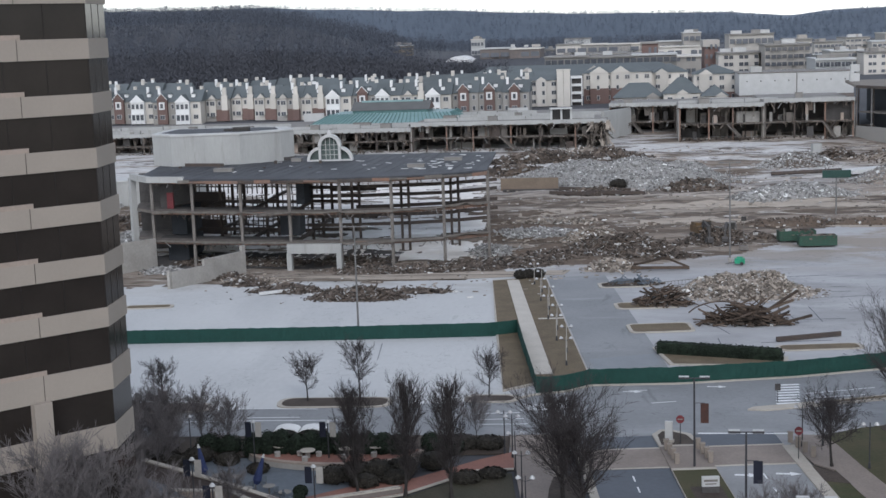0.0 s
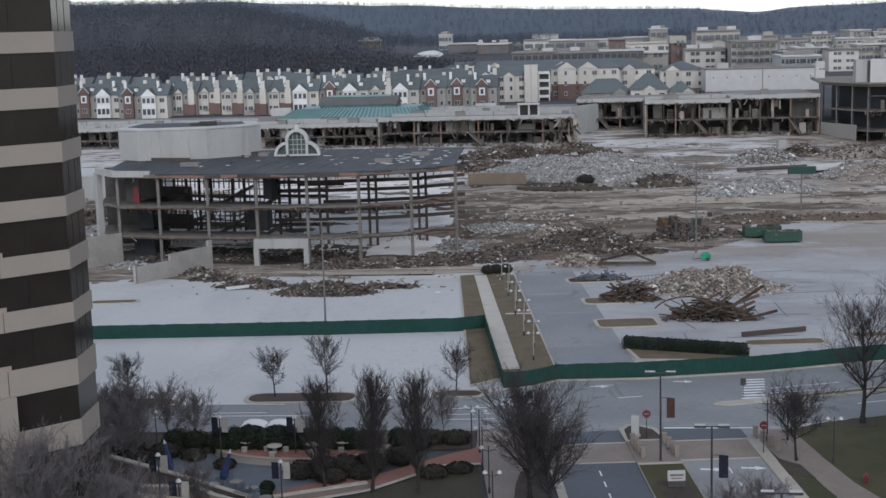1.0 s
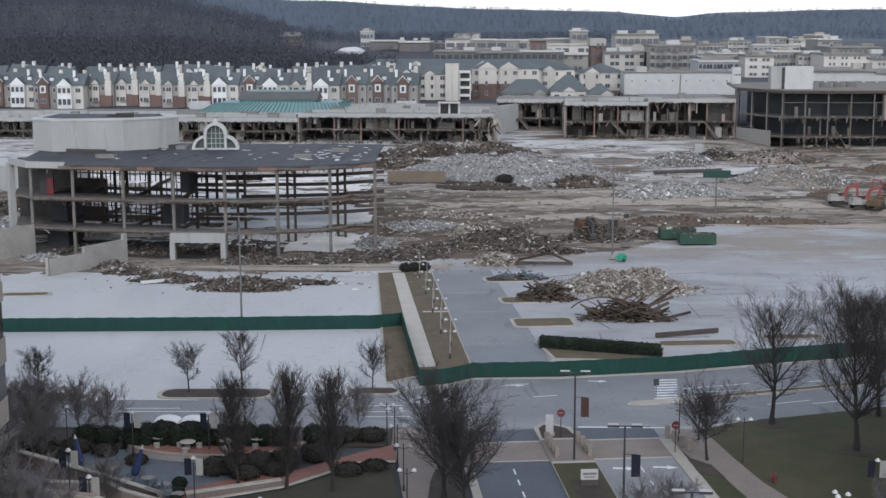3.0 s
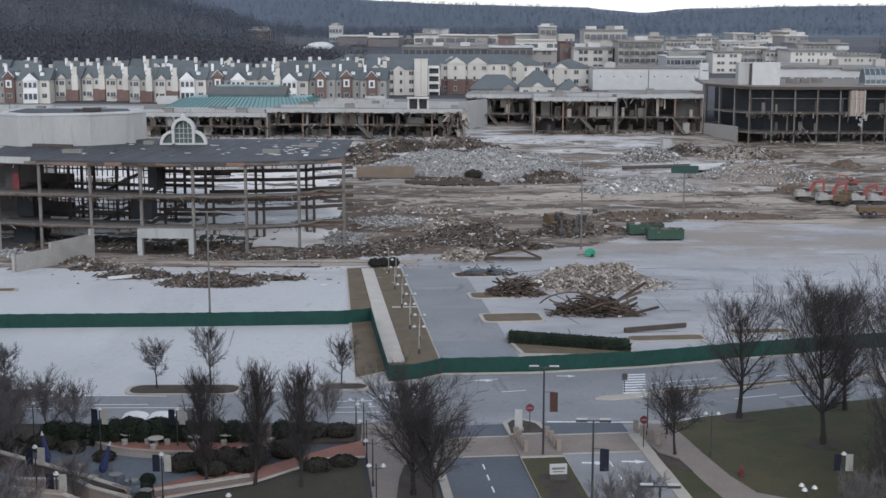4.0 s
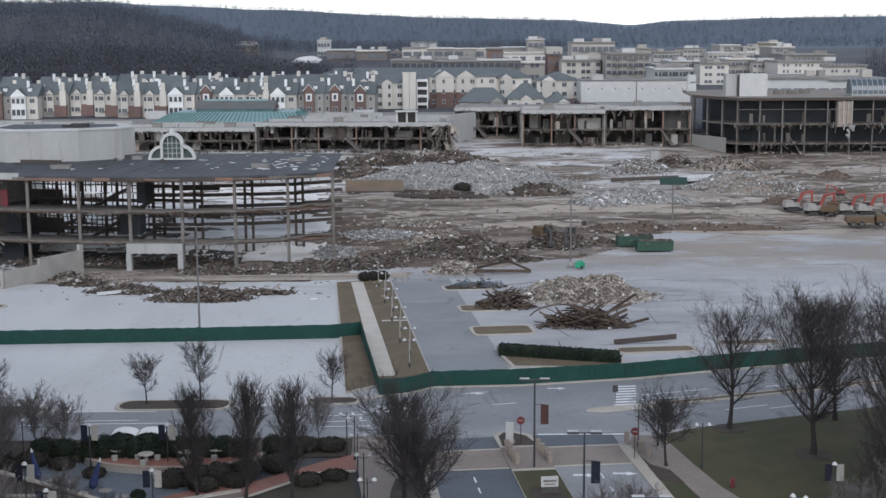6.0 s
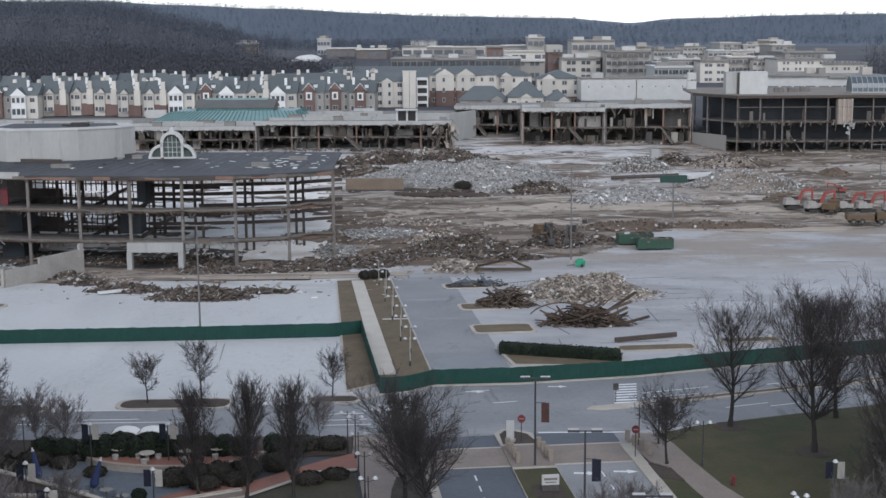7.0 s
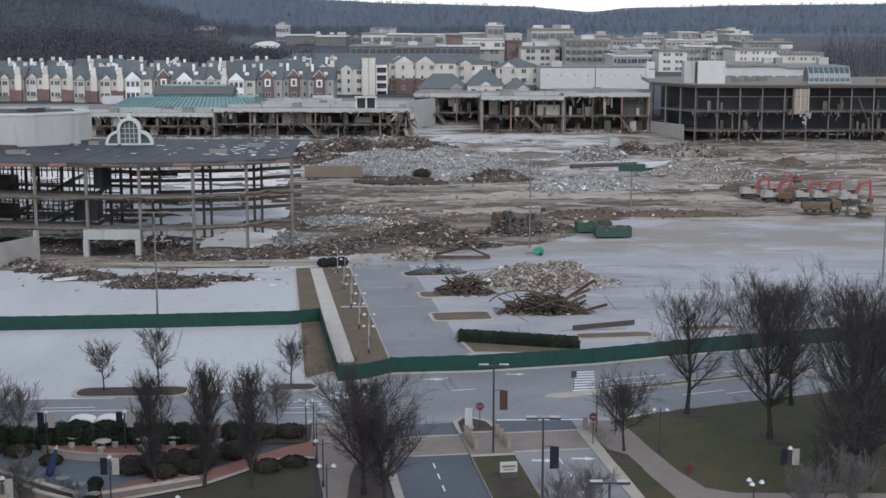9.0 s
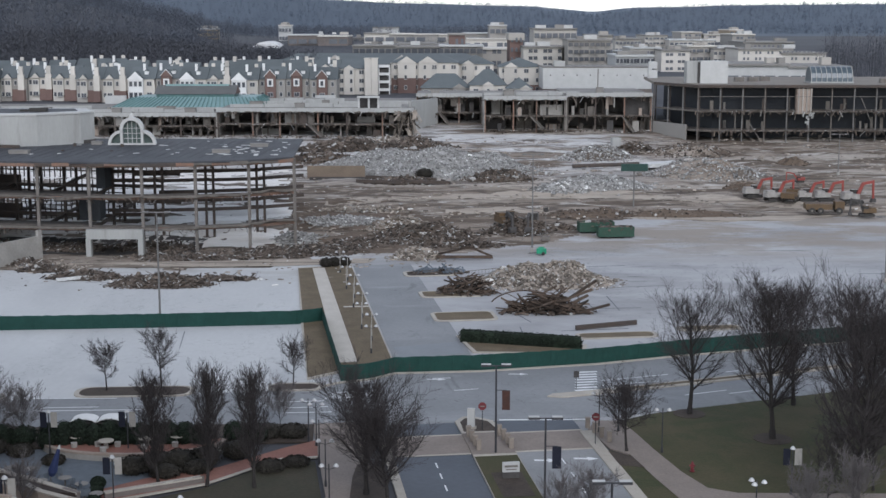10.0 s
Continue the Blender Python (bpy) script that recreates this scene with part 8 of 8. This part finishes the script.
for x, y in ((-66, 428), (-104, 428), (-38, 429)):
    tr = thing("delivery_truck", "white box truck parked before the houses", "truck", (x, y, ground_z(x, y) + 0.1), radians(6))
    part("box", Shape().box((0, 0, 2.1), (6.4, 2.4, 2.6)), M_WHITE, tr)
    part("cab", Shape().box((4.1, 0, 1.4), (1.8, 2.2, 1.9)), M_WHITE, tr)
    for wx in (-2, 4):
        part("wheel", Shape().tube((wx, -1.25, 0.45), (wx, 1.25, 0.45), 0.45, 0.45, 10), M_BLACK, tr)


# ---------------------------------------------------------------- plaza
sh = thing("bus_shelter", "long bus shelter with two white arched roofs", "bus shelter", (-34.2, 128.2, 0.15), radians(2))
for cx in (-1.32, 1.32):
    s = Shape()
    rows8 = [(cx + 1.3 * math.sin(k * 0.19635), 1.95 + 0.5 * (math.cos(k * 0.19635) - 0.1)) for k in range(-7, 8)]
    s.add([(x, sy, z - dz) for x, z in rows8 for sy, dz in ((-0.9, 0), (0.9, 0), (0.9, 0.1), (-0.9, 0.1))],
          [(4 * k + e, 4 * k + (e + 1) % 4, 4 * k + 4 + (e + 1) % 4, 4 * k + 4 + e) for k in range(14) for e in range(4)] + [(0, 3, 2, 1), (56, 57, 58, 59)])
    part("roof", s, M_HOUSEWHITE, sh, "white arched roof")
part("frame", Shape().box((0, 0, 1.9), (5.4, 1.9, 0.12)), M_BLACK, sh)
part("back_panel", Shape().box((0, 0.85, 1.0), (5.2, 0.06, 1.7)), M_TINT, sh, "dark glazed rear panel")
for px_ in (-2.6, 0, 2.6):
    for py_ in (-0.8, 0.8):
        part("post", Shape().box((px_, py_, 0.95), (0.1, 0.1, 1.9)), M_BLACK, sh)
tc = thing("round_terrace", "raised round brick dining terrace with stone wall", "terrace", kind="structure")
ring = [(-30.2 + 7.6 * math.cos(a * math.pi / 18) * 1.15, 126.2 + 4.6 * math.sin(a * math.pi / 18)) for a in range(18, 37)]
part("paving", Shape().prism(ring + [(-21.4, 126.6), (-39, 126.2)], 0.1, 0.75), M_REDBRICK, tc, "red brick paving")
s = Shape()
for p, q in zip(ring, ring[1:]):
    s.beam((*p, 0.78), (*q, 0.78), 0.45, 0.2)
part("coping", s, M_WALLTAN, tc, "tan stone coping")
s = Shape()
for p, q in zip(ring, ring[1:]):
    s.beam((p[0], p[1] - 0.03, 0.38), (q[0], q[1] - 0.03, 0.38), 0.3, 0.72)
part("wall", s, M_CONC, tc)
for x, y in ((-35.4, 125.0), (-32.3, 123.6), (-25.8, 125.2), (-28.6, 124.4)):
    tb = thing("round_table", "pale round table with bench seats on the terrace", "table", (x, y, 0.75), group="terrace tables")
    part("tabletop", Shape().tube((0, 0, 0.7), (0, 0, 0.78), 0.75, 0.75, 18), M_KERB, tb)
    part("pedestal", Shape().tube((0, 0, 0), (0, 0, 0.7), 0.25, 0.2, 8), M_CONC, tb)
    for i in range(3):
        a = i * 2.094 + 0.5
        part("seat", Shape().tube((1.1 * math.cos(a), 1.1 * math.sin(a), 0), (1.1 * math.cos(a), 1.1 * math.sin(a), 0.45), 0.3, 0.32, 8), M_CONC, tb)
for x, y, tilt in ((-35.2, 114.6, 17), (-40.4, 116.9, -9)):
    um = thing("closed_umbrella", "closed dark blue patio umbrella leaning on its pole", "umbrella", (x, y, 0.2 + rise(x, y)), 0)
    um.rotation_euler = (0, radians(tilt), 0)
    part("pole", Shape().tube((0, 0, 0), (0, 0, 3.9), 0.05, 0.05, 6), M_STEEL, um)
    part("canopy", Shape().tube((0, 0, 1.0), (0, 0, 1.4), 0.25, 0.42, 9).tube((0, 0, 1.4), (0, 0, 3.6), 0.42, 0.12, 9), M_BLUE, um, "furled dark blue cloth")
    part("cap", Shape().tube((0, 0, 3.6), (0, 0, 3.95), 0.16, 0.05, 8), M_WHITE, um)
rc = random.Random(9)
for i in range(16):
    x = -40.0 + rc.uniform(0, 10)
    y = 110.6 - 0.597 * (x + 31.2) + rc.uniform(0.4, 4.5)
    c = thing("patio_chair", "grey metal patio chair on the plaza", "chair", (x, y, 0.15 + rise(x, y)), rc.uniform(0, 6.28), group="patio chairs")
    part("seat", Shape().box((0, 0, 0.45), (0.5, 0.5, 0.05)), M_BLUEGREY, c)
    part("backrest", Shape().box((0, 0.24, 0.75), (0.5, 0.05, 0.55)), M_BLUEGREY, c)
    for sx in (-0.22, 0.22):
        for sy in (-0.22, 0.22):
            part("leg", Shape().box((sx, sy, 0.22), (0.04, 0.04, 0.44)), M_STEEL, c)
for i in range(6):
    x = -39.5 + i * 1.9
    y = 112.6 - 0.597 * (x + 31.2) + 1.2 * math.sin(i * 2.3)
    tb = thing("patio_table", "small pale patio table on the plaza", "table", (x, y, 0.15 + rise(x, y)), group="patio tables")
    part("tabletop", Shape().tube((0, 0, 0.7), (0, 0, 0.75), 0.6, 0.6, 12), M_PALEROOF, tb)
    part("pedestal", Shape().tube((0, 0, 0), (0, 0, 0.7), 0.08, 0.06, 6), M_STEEL, tb)
# stepped terrace walls with pale copings before the tower
def coped_wall(label, pts, z0, mat):
    t = thing("terrace_wall", label, "wall")
    for p, q in zip(pts, pts[1:]):
        part("wall", Shape().beam((p[0], p[1], (z0 + p[2]) / 2), (q[0], q[1], (z0 + q[2]) / 2), 0.4, max(0.4, p[2] - z0)), mat, t)
        part("coping", Shape().beam((p[0], p[1], p[2]), (q[0], q[1], q[2]), 0.55, 0.14), M_KERB, t, "pale stone coping")
    return t


coped_wall("brown terrace wall with a pale sloping coping", [(-47.4, 119.4, 1.7), (-42.5, 116.6, 1.6), (-36.5, 113.0, 1.5), (-31.2, 109.7, 1.3)], 0.2, M_BROWNROOF)
coped_wall("low tan terrace wall with a pale coping and rail", [(-48.5, 113.8, 1.7), (-44.4, 111.2, 1.6), (-36.3, 111.3, 1.6), (-34.4, 109.6, 1.5), (-30.6, 107.8, 1.3)], 0.2, M_WALLTAN)
single("planting_bed", Shape().prism([(-48.2, 113.9), (-44.4, 111.5), (-36.3, 111.6), (-34.4, 109.9), (-31.4, 109.4), (-36.5, 112.7), (-42.5, 116.3), (-47.4, 119.1)], 0.05, 1.4), material("brown_bed", (0.05, 0.037, 0.032), 0.95, (0.033, 0.026, 0.023), 2, 0.9, 0.3, 0.4, 0.2), "dark brown mulched bed between terrace walls", "bed", "structure")
coped_wall("tan terrace wall with a pale coping", [(-42.5, 101.0, 6.2), (-38.8, 98.5, 5.6), (-33.0, 97.8, 5.2), (-28, 95.5, 4.4)], 0.5, M_WALLTAN)
coped_wall("low tan planter wall with a pale coping", [(-29.4, 111.2, 0.8), (-21.8, 115.4, 0.75)], 0.1, M_BROWNROOF)
for i in range(5):
    x, y = -28.2 + i * 1.55, 112.0 + i * 0.86
    single("planter_panel", Shape().box((x, y - 0.3, 0.55), (1.1, 0.08, 0.6), rz=0.5), M_BROWNROOF, "dark inset panel of the planter wall", "panel")
